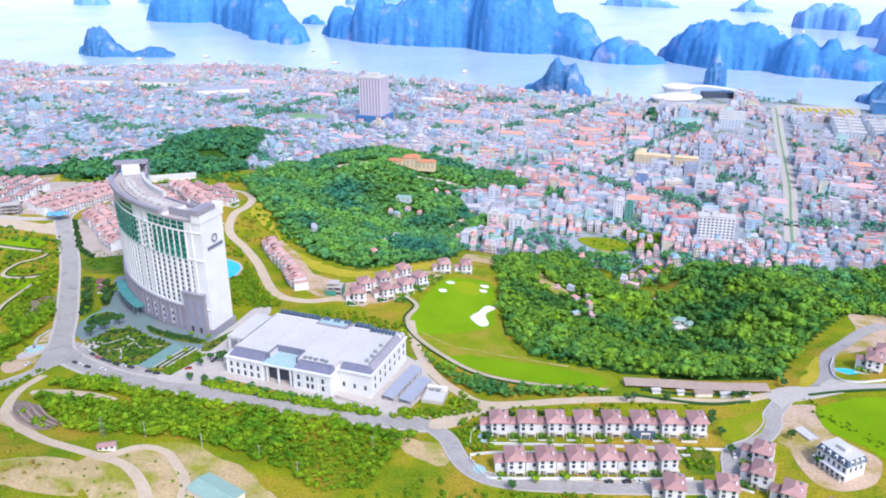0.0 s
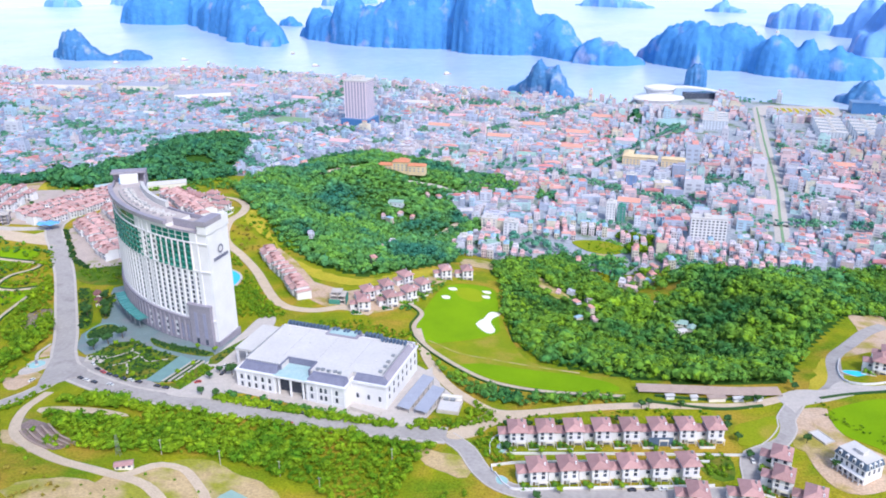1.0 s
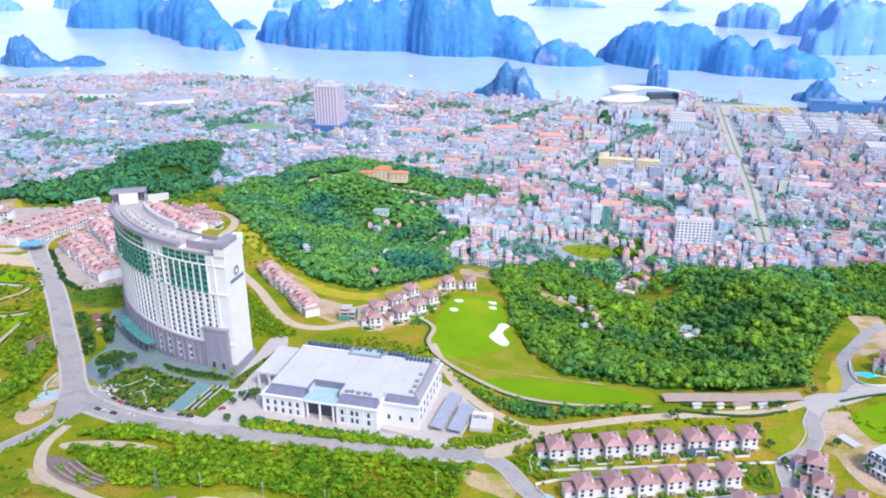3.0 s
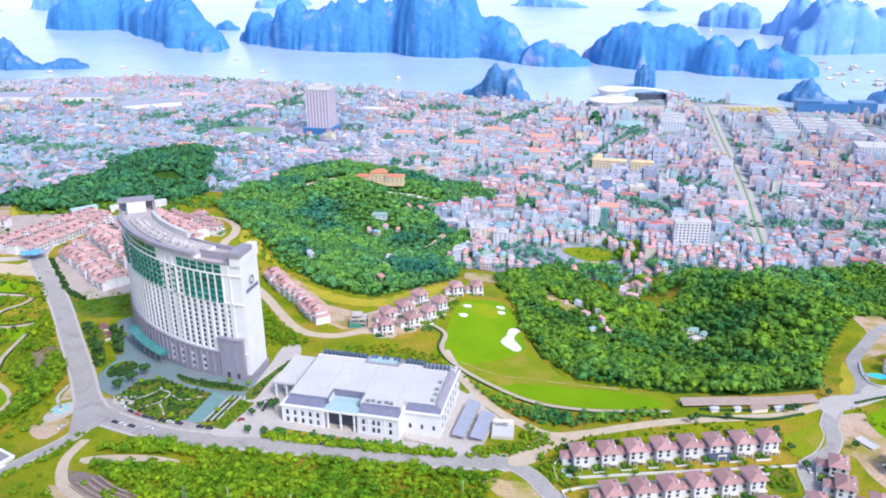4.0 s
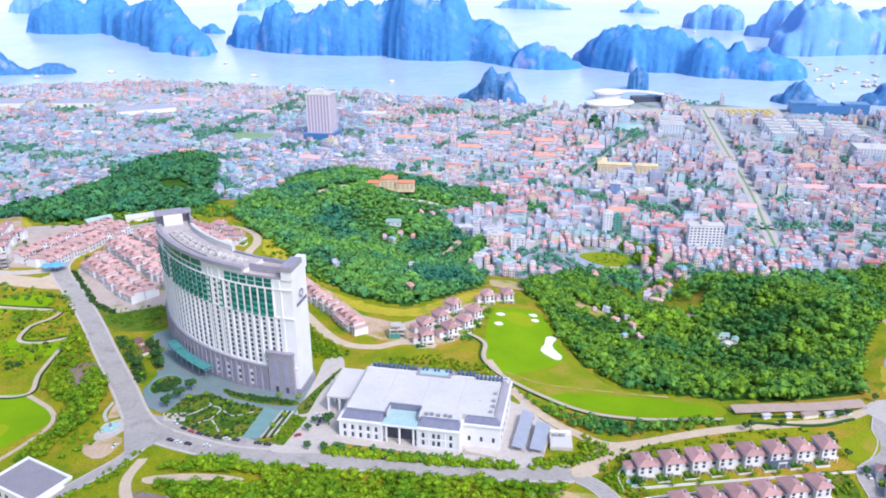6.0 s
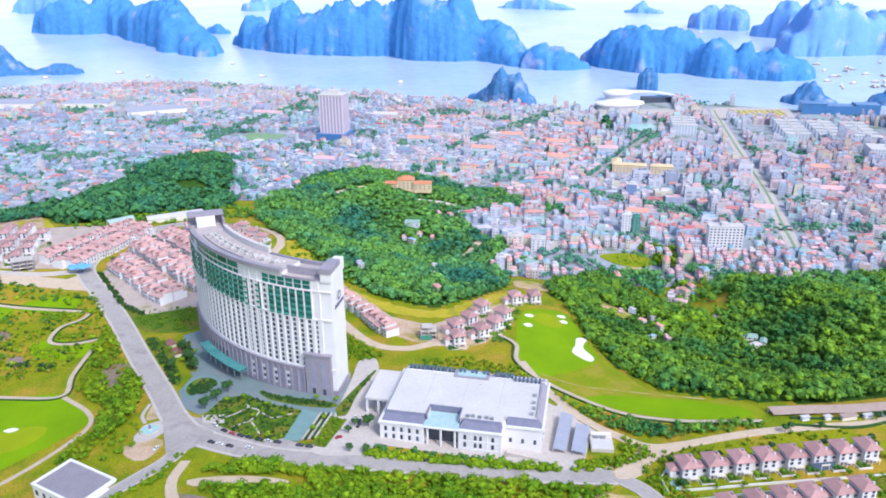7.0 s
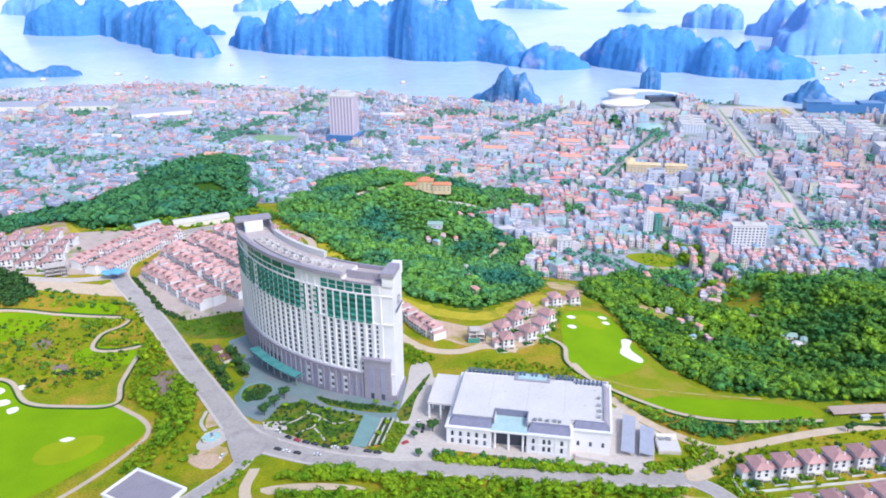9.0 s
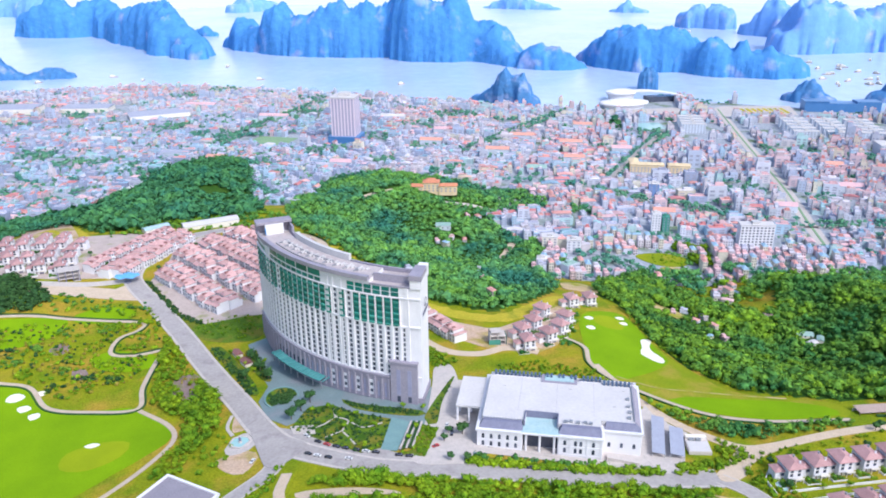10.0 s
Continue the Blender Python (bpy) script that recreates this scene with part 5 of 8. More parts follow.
def hotel():
    ob = base("hotel", pose(0, 0, 0), "tall curved white hotel tower with green glass balconies", "hotel")
    g = Geo()
    arc_block(g, 0, 1, 132.6, 155.6, HZ - 3, 158)
    arc_block(g, 0.16, 0.80, 135.6, 155.8, 158, 161)
    body = part("wall", g, M["white"], ob, "white rendered curved walls")
    for s in (0.165, 0.195, 0.60, 0.625, 0.665, 0.94):
        g = Geo()
        arc_block(g, s, s + 0.012, 155.6, 156.1, 93, 158)
        part("pilaster", g, M["white"], body)
    for z, t in ((94.0, 0.9), (130.2, 1.2), (150.6, 0.8)):
        g = Geo()
        arc_block(g, 0, 1.0, 155.6, 156.4, z, z + t)
        part("cornice", g, M["white"], body)
    # roof edge
    g = Geo()
    arc_block(g, 0.16, 0.80, 154.6, 157.8, 161, 163.8)
    part("cornice", g, M["grey_stone"], body, "lavender grey roof edge")
    g = Geo()
    arc_block(g, 0.80, 0.985, 148.6, 149.8, 158, 163.5)
    arc_block(g, 0.80, 0.985, 155.2, 156.0, 158, 159.2)
    part("parapet", g, M["grey_stone"], body, "grey parapet behind a terrace")
    g = Geo()
    arc_block(g, 0.0, 0.16, 154.6, 156.2, 158, 160.5)
    arc_block(g, 0.0, 1.0, 132.1, 133.4, 158, 161.0)
    part("parapet", g, M["grey_stone"], body, "grey parapet")
    g = Geo()
    arc_block(g, 0.962, 1.004, 131.6, 156.6, 158, 166)
    part("end_wall", g, M["white"], body)
    g = Geo()
    arc_block(g, 0.958, 1.006, 139.6, 157.2, 164, 167.5)
    part("cap", g, M["grey_stone"], body, "grey stone cap")
    g = Geo()
    arc_block(g, -0.004, 0.010, 131.6, 156.4, 158, 166.5)
    arc_block(g, -0.004, 0.055, 131.4, 156.6, 166.5, 168.3)
    arc_block(g, 0.010, 0.10, 131.6, 133.0, 158, 165.0)
    part("end_wall", g, M["grey_stone"], body, "lavender grey end parapet")
    g = Geo()
    arc_block(g, 0.16, 0.80, 136.1, 154.6, 161, 161.3)
    arc_block(g, 0.03, 0.16, 133.6, 154.6, 158, 158.3)
    arc_block(g, 0.80, 0.96, 133.6, 155.2, 158, 158.3)
    part("roof", g, M["roof_beige"], ob, "pale beige flat roof with services")
    for i in range(40):
        s = 0.22 + 0.54 * i / 40
        g = Geo()
        arc_block(g, s, s + 0.005, 141.0 + (i * 7 % 3), 148.5 - (i * 5 % 4) * 1.4, 161.3, 161.9 + 0.4 * (i * 3 % 4), k=1)
        part("roof_machine", g, M["metal"] if i % 4 == 0 else M["roof_pale"], ob, "rooftop machine")
    g = Geo()
    arc_block(g, 0.2, 0.62, 133.1, 135.6, 161, 165.5)
    part("screen_wall", g, M["roof_pale"], ob, "pale roof screen wall")
    g = Geo()
    arc_block(g, 0.22, 0.58, 143.8, 144.2, 161.3, 163.0)
    arc_block(g, 0.22, 0.58, 150.8, 151.1, 161.3, 162.3)
    part("railing", g, M["metal"], ob)
    # stone base
    g = Geo()
    arc_block(g, -0.004, 0.90, 155.6, 156.9, HZ - 3, 92.5)
    arc_block(g, -0.006, 0.90, 155.6, 157.5, 92.5, 94.0)
    part("podium", g, M["grey_stone"], ob, "grey stone-clad base")
    g = Geo()
    arc_block(g, 0.88, 0.985, 150.0, 158.2, HZ - 3, 104.6, k=6)
    arc_block(g, 0.876, 0.988, 150.0, 158.8, 104.6, 106.2, k=6)
    part("podium", g, M["grey_stone"], ob, "grey stone-clad taller end of the base")
    g = Geo()
    arc_block(g, 0.985, 1.006, 131.0, 156.2, HZ - 3, HZ + 3.4, k=1)
    part("plinth", g, M["grey_stone"], ob, "grey stone plinth of the end wall")
    pil = Geo().box(-0.7, 0.7, -0.9, 0.2, 0, 16.0)
    first = None
    for i in range(30):
        s = 0.01 + 0.86 * i / 29
        m = arc_frame(s, 156.9, HZ)
        if first is None:
            first = part("pilaster", pil, M["grey_stone"], ob)
            first.matrix_basis = m
        else:
            share("pilaster", first, m, ob)
    arch = Geo()
    arch.box(-1.7, 1.7, -0.12, 0.3, 1.0, 7.4)
    for k in range(6):
        a0, a1 = math.pi * k / 6, math.pi * (k + 1) / 6
        arch.add([(0, -0.12, 7.4), (1.7 * math.cos(a0), -0.12, 7.4 + 2.0 * math.sin(a0)), (1.7 * math.cos(a1), -0.12, 7.4 + 2.0 * math.sin(a1))], [(0, 1, 2)])
    slot = Geo().box(-0.75, 0.75, -0.10, 0.3, 2.0, 12.5)
    panel = Geo().box(-1.5, 1.5, -0.10, 0.3, 2.0, 13.0)
    small = Geo().box(-0.95, 0.95, -0.18, 0.3, 0, 2.2)
    for i in range(29):
        s = 0.01 + 0.86 * (i + 0.5) / 29
        m = arc_frame(s, 156.9, HZ)
        if 8 <= i <= 14:
            part("arched_window", arch, M["dark_glass"], ob).matrix_basis = m @ pose(0, 0, 1)
        elif i in (20, 22, 24, 26):
            panel_ob = part("panel", panel, M["white"], ob, "white panel between stone piers")
            panel_ob.matrix_basis = m
            for z in (4.0, 8.6):
                part("window", small, M["dark_glass"], panel_ob).matrix_basis = pose(0, 0, z)
        else:
            # Darker flat slots: the shade of narrow recesses is put into their colour.
            part("window", slot, M["tower_glass"], ob).matrix_basis = m
    # End recesses are sheets too, shaded by colour only, darkest at the foot.
    slot = Geo().box(-1.3, 1.3, -0.12, 0.3, 6, 24)
    for s in (0.912, 0.955):
        part("recess", slot, M["tower_glass"], ob).matrix_basis = arc_frame(s, 158.2, HZ)
        part("window", Geo().box(-1.1, 1.1, -0.14, 0.3, 1, 5), M["dark_glass"], ob).matrix_basis = arc_frame(s, 158.2, HZ)
    # entrance canopy
    g = Geo()
    arc_block(g, 0.27, 0.58, 157.6, 164.6, HZ + 5.4, HZ + 5.9)
    for i in range(12):
        s = 0.265 + 0.33 * i / 11
        arc_block(g, s, s + 0.004, 157.6, 164.9, HZ + 5.9, HZ + 6.3, k=1)
    can = part("canopy", g, M["teal"], ob, "teal glass entrance canopy")
    col = Geo().tube(0, 0, 0, 5.5, 0.3, 0.3)
    for i in range(8):
        part("column", col, M["metal"], can).matrix_basis = arc_frame(0.275 + 0.31 * i / 7, 163.8, HZ - 0.3)
    # rooms: 30 bays
    bay = 1.0 / 30.6
    win = Geo().box(-0.9, 0.9, -0.10, 0.25, -0.2, 2.0)
    slab = Geo().box(-0.95, 0.95, -0.28, 0.1, -0.22, 0)
    cell = Geo()
    rail = Geo()
    cell.box(-2.15, 2.15, -0.12, 0.3, 0.05, 3.9, 0)
    pts = [(-2.1, 0.0)] + [(2.1 * -math.cos(math.pi * k / 6), -0.35 - 0.75 * math.sin(math.pi * k / 6)) for k in range(7)] + [(2.1, 0.0)]
    rail.prism(pts[::-1], 0.0, 1.15)
    w0 = c0 = r0 = None
    rows_small = []
    for i in range(30):
        s = (i + 0.5) * bay + 0.006
        plain = i in (8, 19, 21) or i > 27
        for f in range(10):
            if s > 0.885 and 94.9 + f * 3.52 < 102 or i > 28:
                continue
            rows_small.append((s, 95.8 + f * 3.52, 1.0))
        for f in range(5):
            if plain:
                if i < 28:
                    rows_small.append((s, 132.2 + f * 4.05, 1.0))
                continue
            m = arc_frame(s, 155.6, 131.0 + f * 4.05)
            if c0 is None:
                c0 = part("balcony_glazing", cell, M["green_glass"], ob)
                c0.matrix_basis = m
                r0 = part("balcony", rail, M["balcony_teal"], ob, "rounded green glass balcony")
                r0.matrix_basis = m
            else:
                share("balcony_glazing", c0, m, ob)
                share("balcony", r0, m, ob)
    # upright fins between the bays
    fin = Geo().box(-0.75, 0.75, -0.8, 0.2, 0, 33.4)
    thin = Geo().box(-0.32, 0.32, -0.9, 0.2, 0, 19.0)
    fin_ob = thin_ob = None
    for i in range(30):
        s = i * bay + 0.006
        if fin_ob is None:
            fin_ob, thin_ob = part("fin", fin, M["white"], ob), part("fin", thin, M["white"], ob)
            fin_ob.matrix_basis, thin_ob.matrix_basis = arc_frame(s, 155.6, 95.0), arc_frame(s, 155.6, 131.2)
        else:
            share("fin", fin_ob, arc_frame(s, 155.6, 95.0), ob)
            if i > 18:
                share("fin", thin_ob, arc_frame(s, 155.6, 131.2), ob)
    big = Geo()
    for n, (s, z, _) in enumerate(rows_small):
        m = arc_frame(s, 155.6, z)
        if w0 is None:
            w0 = part("window", win, M["dark_glass"], ob)
            w0.matrix_basis = m
        elif n < 300:
            share("window", w0, m, ob)
        else:
            big.add([tuple(m @ Vector(v)) for v in win.v], win.f)
    tagged(part("window_band", big, M["dark_glass"], ob), kind="stuff")
    # top glazing
    for s0, s1, k, z in ((0.215, 0.575, 10, 151.8), (0.215, 0.575, 5, 155.6), (0.70, 0.92, 6, 151.8), (0.70, 0.92, 6, 155.0), (0.01, 0.15, 8, 152.6)):
        for i in range(k):
            a, b = s0 + (s1 - s0) * i / k, s0 + (s1 - s0) * (i + 1) / k
            g = Geo()
            tall = 4.6 if k == 5 else 2.6
            arc_block(g, a + 0.0035, b - 0.0035, 155.1, 155.9, z, z + tall, k=2)
            part("window", g, M["green_glass"], ob)
    # mark on the end wall: a ring and bars
    end = arc_frame(1.0, 143.6, 0) @ pose(0, 0, 0, 0, 0, 90)
    g = Geo()
    for k in range(14):
        a0, a1 = 2 * math.pi * k / 14, 2 * math.pi * (k + 1) / 14
        g.add([(r * math.cos(a), -0.75, 142 + r * math.sin(a)) for a, r in ((a0, 1.9), (a0, 3.0), (a1, 3.0), (a1, 1.9))], [(0, 1, 2, 3)])
    for k in range(17):
        g.box(-8.0 + k * 0.95, -7.35 + k * 0.95, -0.8, -0.6, 135.4, 137.4 + 0.5 * (k % 3 == 0))
    o = part("sign", g, M["slate"], ob, "dark ring and bars on the end wall")
    o.matrix_basis = end
    g = Geo()
    arc_block(g, 0.030, 0.055, 137.6, 150.6, 158.3, 166.5)
    part("sign_panel", g, M["white"], ob, "white roof sign panel")
    g = Geo()
    for k in range(5):
        arc_block(g, 0.051 + 0.005 * k, 0.054 + 0.005 * k, 150.6, 150.9, 159.5, 164, k=1)
    part("sign", g, M["blue"], ob, "blue marks on the roof sign")


hotel()


# ---- hall beside the hotel ----
def hall():
    """Local x runs along the front, y into the building."""
    m = Matrix.Translation((-132.0, 418.0, 76.0)) @ Matrix.Rotation(math.atan2(-0.35, 0.937), 4, "Z")
    ob = base("conference_hall", m, "wide white two-storey hall with a flat pale roof and slate edges", "building")
    g = Geo()
    g.prism([(0, 0), (26, 0), (26, 6), (46, 6), (46, 0), (71, 0), (71, 9), (93, 9), (93, 60), (0, 60)], -4, 12.2)
    wall = part("wall", g, M["white"], ob, "white rendered walls")
    g = Geo()
    g.prism([(-0.8, -0.8), (71.8, -0.8), (71.8, 8.2), (93.8, 8.2), (93.8, 60.8), (-0.8, 60.8)], 12.2, 13.2)
    part("cornice", g, M["white"], wall)
    six = [(0, 1, 5, 4), (1, 2, 6, 5), (2, 3, 7, 6), (3, 0, 4, 7), (4, 5, 6, 7)]
    for foot, head, mat in (((1, 26, 1.2, 7.5), (3, 25, 4.7, 7.5), "slate"), ((46, 70.5, 1.2, 7.5), (48, 69.5, 4.7, 7.5), "slate"), ((72, 92.6, 9.8, 14), (73, 89.5, 12.6, 14), "slate"), ((89, 92.6, 14.1, 60), (89, 90, 15, 59), "grey_stone")):
        vs = [(x, y, z) for (x0, x1, y0, y1), z in ((foot, 13.2), (head, 16.2)) for x, y in ((x0, y0), (x1, y0), (x1, y1), (x0, y1))]
        part("roof_edge", Geo().add(vs, six), M[mat], ob, "slate mansard edge" if mat == "slate" else "grey sloping roof edge")
    g = Geo()
    g.prism([(2, 7.5), (27, 7.5), (27, 16), (45, 16), (45, 7.5), (70, 7.5), (70, 14), (89, 14), (89, 55), (2, 55)], 13, 16.2)
    part("roof", g, M["roof_pale"], ob, "large pale flat roof")
    g = Geo()
    g.box(26.2, 26.8, 6, 16.5, 13.2, 17.2)
    g.box(45.2, 45.8, 6, 16.5, 13.2, 17.2)
    g.box(26.2, 45.8, 15.6, 16.4, 13.2, 17.4)
    part("parapet", g, M["slate"], ob, "slate-clad roof recess")
    g = Geo().box(25, 47, 0, 15.5, 12.6, 13.4)
    part("skylight", g, M["glass_pale"], ob, "pale glass porch roof")
    g = Geo().box(26.3, 45.7, 5.5, 6.2, 0.5, 11.0)
    part("glazing", g, M["dark_glass"], ob, "dark glazed entrance")
    col = Geo().tube(0, 0, 0, 12.3, 0.7, 0.7, 10)
    for x in (28, 35.8, 44):
        part("column", col, M["white"], ob).matrix_basis = pose(x, 0.8, 0)
    win = Geo().box(-0.8, 0.8, -0.12, 0.2, 0, 2.4)
    for k in range(5):
        a0, a1 = math.pi * k / 5, math.pi * (k + 1) / 5
        win.add([(0, -0.12, 2.4), (0.8 * math.cos(a0), -0.12, 2.4 + 0.8 * math.sin(a0)), (0.8 * math.cos(a1), -0.12, 2.4 + 0.8 * math.sin(a1))], [(0, 1, 2)])
    for x in (3.5, 8.2, 12.9, 17.6, 22.3, 50, 56, 59, 66):
        for z in (2.3, 7.2):
            part("window", win, M["dark_glass"], ob).matrix_basis = pose(x, 0, z)
    for x in (75, 82, 89):
        part("window", win, M["dark_glass"], ob).matrix_basis = pose(x, 9, 2.5)
    for y in (14, 21, 28, 35, 42, 49, 56):
        for z in (2.3, 7.2):
            part("window", win, M["dark_glass"], ob).matrix_basis = pose(93, y, z, 0, 0, 90)
    pier = Geo().box(-0.45, 0.45, -0.3, 0.1, -1, 12.2)
    for x in (0.6, 5.8, 10.5, 15.2, 20, 25, 47, 53, 62.5, 70.4):
        part("pier", pier, M["white"], wall).matrix_basis = pose(x, 0, 0)
    for z in (0.9, 6.3):
        part("string_course", Geo().box(-0.15, 26, -0.2, 0.1, z, z + 0.35), M["white"], wall)
        part("string_course", Geo().box(46, 71.15, -0.2, 0.1, z, z + 0.35), M["white"], wall)
    # roof seams, hatches and a low railing
    for x in (22, 44, 66):
        part("seam", Geo().box(x, x + 0.12, 18, 54, 16.2, 16.24), M["grey_stone"], ob)
    post = Geo().box(-0.12, 0.12, -0.12, 0.12, 0, 1.5)
    for i in range(14):
        part("railing_post", post, M["white"], ob).matrix_basis = pose(3 + i * 1.7, 7.2, 16.2)
    for x, y in ((50, 9), (53, 9.5), (57, 9), (61, 9.5), (64, 9), (86, 18), (86.5, 24), (86, 30), (86, 38)):
        part("roof_machine", Geo().box(x - 1, x + 1, y - 0.8, y + 0.8, 16.2, 17.6), M["metal"], ob, "grey rooftop machine")
    for x, y in ((12, 44), (30, 38), (52, 46), (78, 30), (84, 48)):
        part("roof_hatch", Geo().box(x - 0.9, x + 0.9, y - 0.7, y + 0.7, 16.2, 16.6), M["roof_pale"], ob)
    for rail_box in ((2, 26, 7.4, 7.6, 16.1, 16.6), (1.9, 2.1, 7.6, 54, 16.1, 17.0), (88.6, 88.9, 15, 54, 16.1, 17.2)):
        part("railing", Geo().box(*rail_box), M["metal"], ob)
    # side wing with a porch over the drive
    g = Geo()
    g.box(-16, 0, 24, 58, 10.8, 12.2)
    part("porch_roof", g, M["roof_pale"], ob, "pale flat porch roof")
    for x in (-15, -8):
        for y in (25, 36, 47, 57):
            part("column", Geo().box(-0.6, 0.6, -0.6, 0.6, -2, 10.8), M["white"], ob).matrix_basis = pose(x, y, 0)
    # rooftop machines at the back
    fan = Geo()
    fan.box(-0.62, 0.62, -1.6, 1.6, 0, 4.4)
    fan.box(-0.75, 0.75, -0.6, 0.6, 4.0, 4.6)
    for i in range(34):
        x = 5 + i * 2.5
        if 33 < x < 58 and i % 3 == 0:
            continue
        part("cooling_unit", fan, M["slate_blue"], ob).matrix_basis = pose(x, 57.5 - (3 if x > 70 else 0), 14.0, 0, 0, 0)
    part("rear_parapet", Geo().box(2, 92, 59.6, 60.2, 13.2, 15.6).box(2, 34, 55.1, 55.4, 13.2, 16.8).box(57, 92, 55.1, 55.4, 13.2, 16.6), M["white"], ob, "white rear parapet")
    g = Geo()
    g.box(34, 56, 51, 60, 13, 16.9)
    part("roof_house", g, M["grey_stone"], ob, "grey roof house")
    g = Geo().box(36, 54, 52.5, 58.5, 16.9, 17.3)
    part("skylight", g, M["glass_pale"], ob, "pale glass roof light")
    # steps and terrace
    for i in range(6):
        part("step", Geo().box(24 - i * 0.5, 48 + i * 0.5, -2.4 - i * 0.45, -1.9 - i * 0.45 + 1.0, -1.2, 0.9 - i * 0.17), M["kerb"], ob)
    part("ramp", Geo().add([(74, 0, 1.5), (92, 0, -0.5), (92, 4, -0.5), (74, 4, 1.5), (74, 0, -2), (92, 0, -2), (92, 4, -2), (74, 4, -2)], [(0, 1, 2, 3), (0, 4, 5, 1), (1, 5, 6, 2), (2, 6, 7, 3), (3, 7, 4, 0)]), M["kerb"], ob)


hall()


# ---- villas ----
def shrub_shape():
    vs, fs = [], []
    for n, (x, y, s) in enumerate(((-7.6, -6.6, 2.3), (-5.0, -7.6, 1.9), (-8.4, -8.6, 1.5), (-3.0, -8.4, 1.3))):
        v, q, t = CROWNS_FINE[n]
        b = len(vs)
        vs += [(x + c[0] * s, y + c[1] * s, c[2] * s * 1.3 + s * 0.8) for c in v]
        fs += [tuple(int(i) + b for i in f) for f in list(q) + list(t)]
    return vs, fs


SHRUB = shrub_shape()


def villa(kind, m, label, group):
    """A three-storey white villa, front towards -y, with a pink tiled roof and a lower wing."""
    ob = base("villa", m, label, "villa", group)
    g = Geo().box(-4.2, 4.2, -5, 6, -2.5, 9.0)
    wall = part("wall", g, M["white"], ob)
    part("roof", Geo().hip(-4.4, 4.4, -5.4, 6.2, 8.9, 2.6, 0.9, 0, 0.3, 1.5), M["pink_tile"], ob, "pink clay tile hip roof")
    part("wing_wall", Geo().box(-9.9, -4.2, -2.0, 4.5, -2.5, 5.6), M["white"], ob)
    part("wing_roof", Geo().hip(-9.9, -4.2, -2.0, 4.5, 5.6, 1.5, 0.5, 0, 0.25, 0.9), M["pink_tile"], ob, "pink clay tile roof")
    part("terrace", Geo().box(4.2, 5.3, -1.5, 5.5, -2.5, 6.6).box(4.2, 5.3, -1.6, -1.4, 6.6, 7.4), M["white"], ob, "white side terrace")
    part("water_tank", Geo().tube(2.6, 2.8, 10.2, 12.0, 0.6, 0.6, 8), M["metal"], ob, "steel roof tank")
    part("chimney", Geo().box(2.9, 3.7, -2.8, -2.0, 9.4, 11.6), M["white"], ob)
    part("garden_wall", Geo().box(-9.9, -9.7, -9.5, -2, -2.5, 1.1).box(-9.9, -1.4, -9.7, -9.5, -2.5, 1.1), M["white"], ob)
    part("shrub", Geo().add(*SHRUB), M["leaf"], ob, "leafy green shrubs in the front garden")
    part("carport", Geo().box(-0.6, 4.4, -7.2, -5, 2.7, 3.0).box(-0.5, -0.2, -7.1, -6.8, -2.5, 2.7).box(4.0, 4.3, -7.1, -6.8, -2.5, 2.7).box(-0.6, 4.4, -7.25, -7.1, 3.0, 3.9), M["cream"], ob, "cream porch canopy")
    part("garage_door", Geo().box(0.2, 3.6, -5.12, -4.9, 0, 2.4), M["slate"], ob)
    part("balcony", Geo().box(-4.0, 4.0, -6.0, -5, 3.0, 3.2).box(-4.0, 4.0, -6.05, -5.95, 3.2, 4.1), M["white"], ob)
    part("dormer", Geo().hip(1.6, 3.4, -0.8, 1.0, 10.0, 0.7, 0.25).box(1.7, 3.3, -0.7, 0.9, 9.0, 10.0), M["pink_tile"], ob)
    w = Geo().box(-0.85, 0.85, -0.1, 0.15, 0, 1.8)
    part("eaves_band", Geo().box(-4.35, 4.35, -5.15, -4.9, 8.3, 8.9).box(-4.3, 4.3, -5.1, -4.9, 5.75, 6.0), M["cream"], ob)
    for x, z in ((-2.2, 3.9), (2.2, 3.9), (-2.2, 6.3), (2.2, 6.3)):
        part("window", w, M["dark_glass"], ob).matrix_basis = pose(x, -5, z)
    part("window", w, M["dark_glass"], ob).matrix_basis = pose(-5.8, -2.5, 3.2)
    part("window", w, M["dark_glass"], ob).matrix_basis = pose(4.2, -1, 5.8, 0, 0, 90)
    part("window", w, M["dark_glass"], ob).matrix_basis = pose(4.2, 2, 3.0, 0, 0, 90)
    part("door", Geo().box(-2.8, -1.8, -5.1, -4.9, 0, 2.2), M["bark"], ob)
    return ob


def stand_on(x, y, turn=0.0, lift=0.2):
    return pose(x, y, float(land(x, y)) + lift, 0, 0, turn)


VILLA = "white three-storey villa with a pink hip roof and side wing"
first_villa = villa(0, stand_on(30.0, 360.0, -2), VILLA, "villas along the street")
for i in range(1, 8):
    copy_thing(first_villa, stand_on(30 + i * 15.3, 360 - i * 0.1, -2))
for i in range(6):
    copy_thing(first_villa, stand_on(35.5 + i * 15.5, 324 + i * 0.9, 2))
for x, y, t in ((110, 305, -10), (136, 306, -12), (163, 333, -30), (157, 317, -30), (166, 302, -30), (181, 288, -30), (270, 430, -30), (284, 444, -30)):
    copy_thing(first_villa, stand_on(x, y, t))


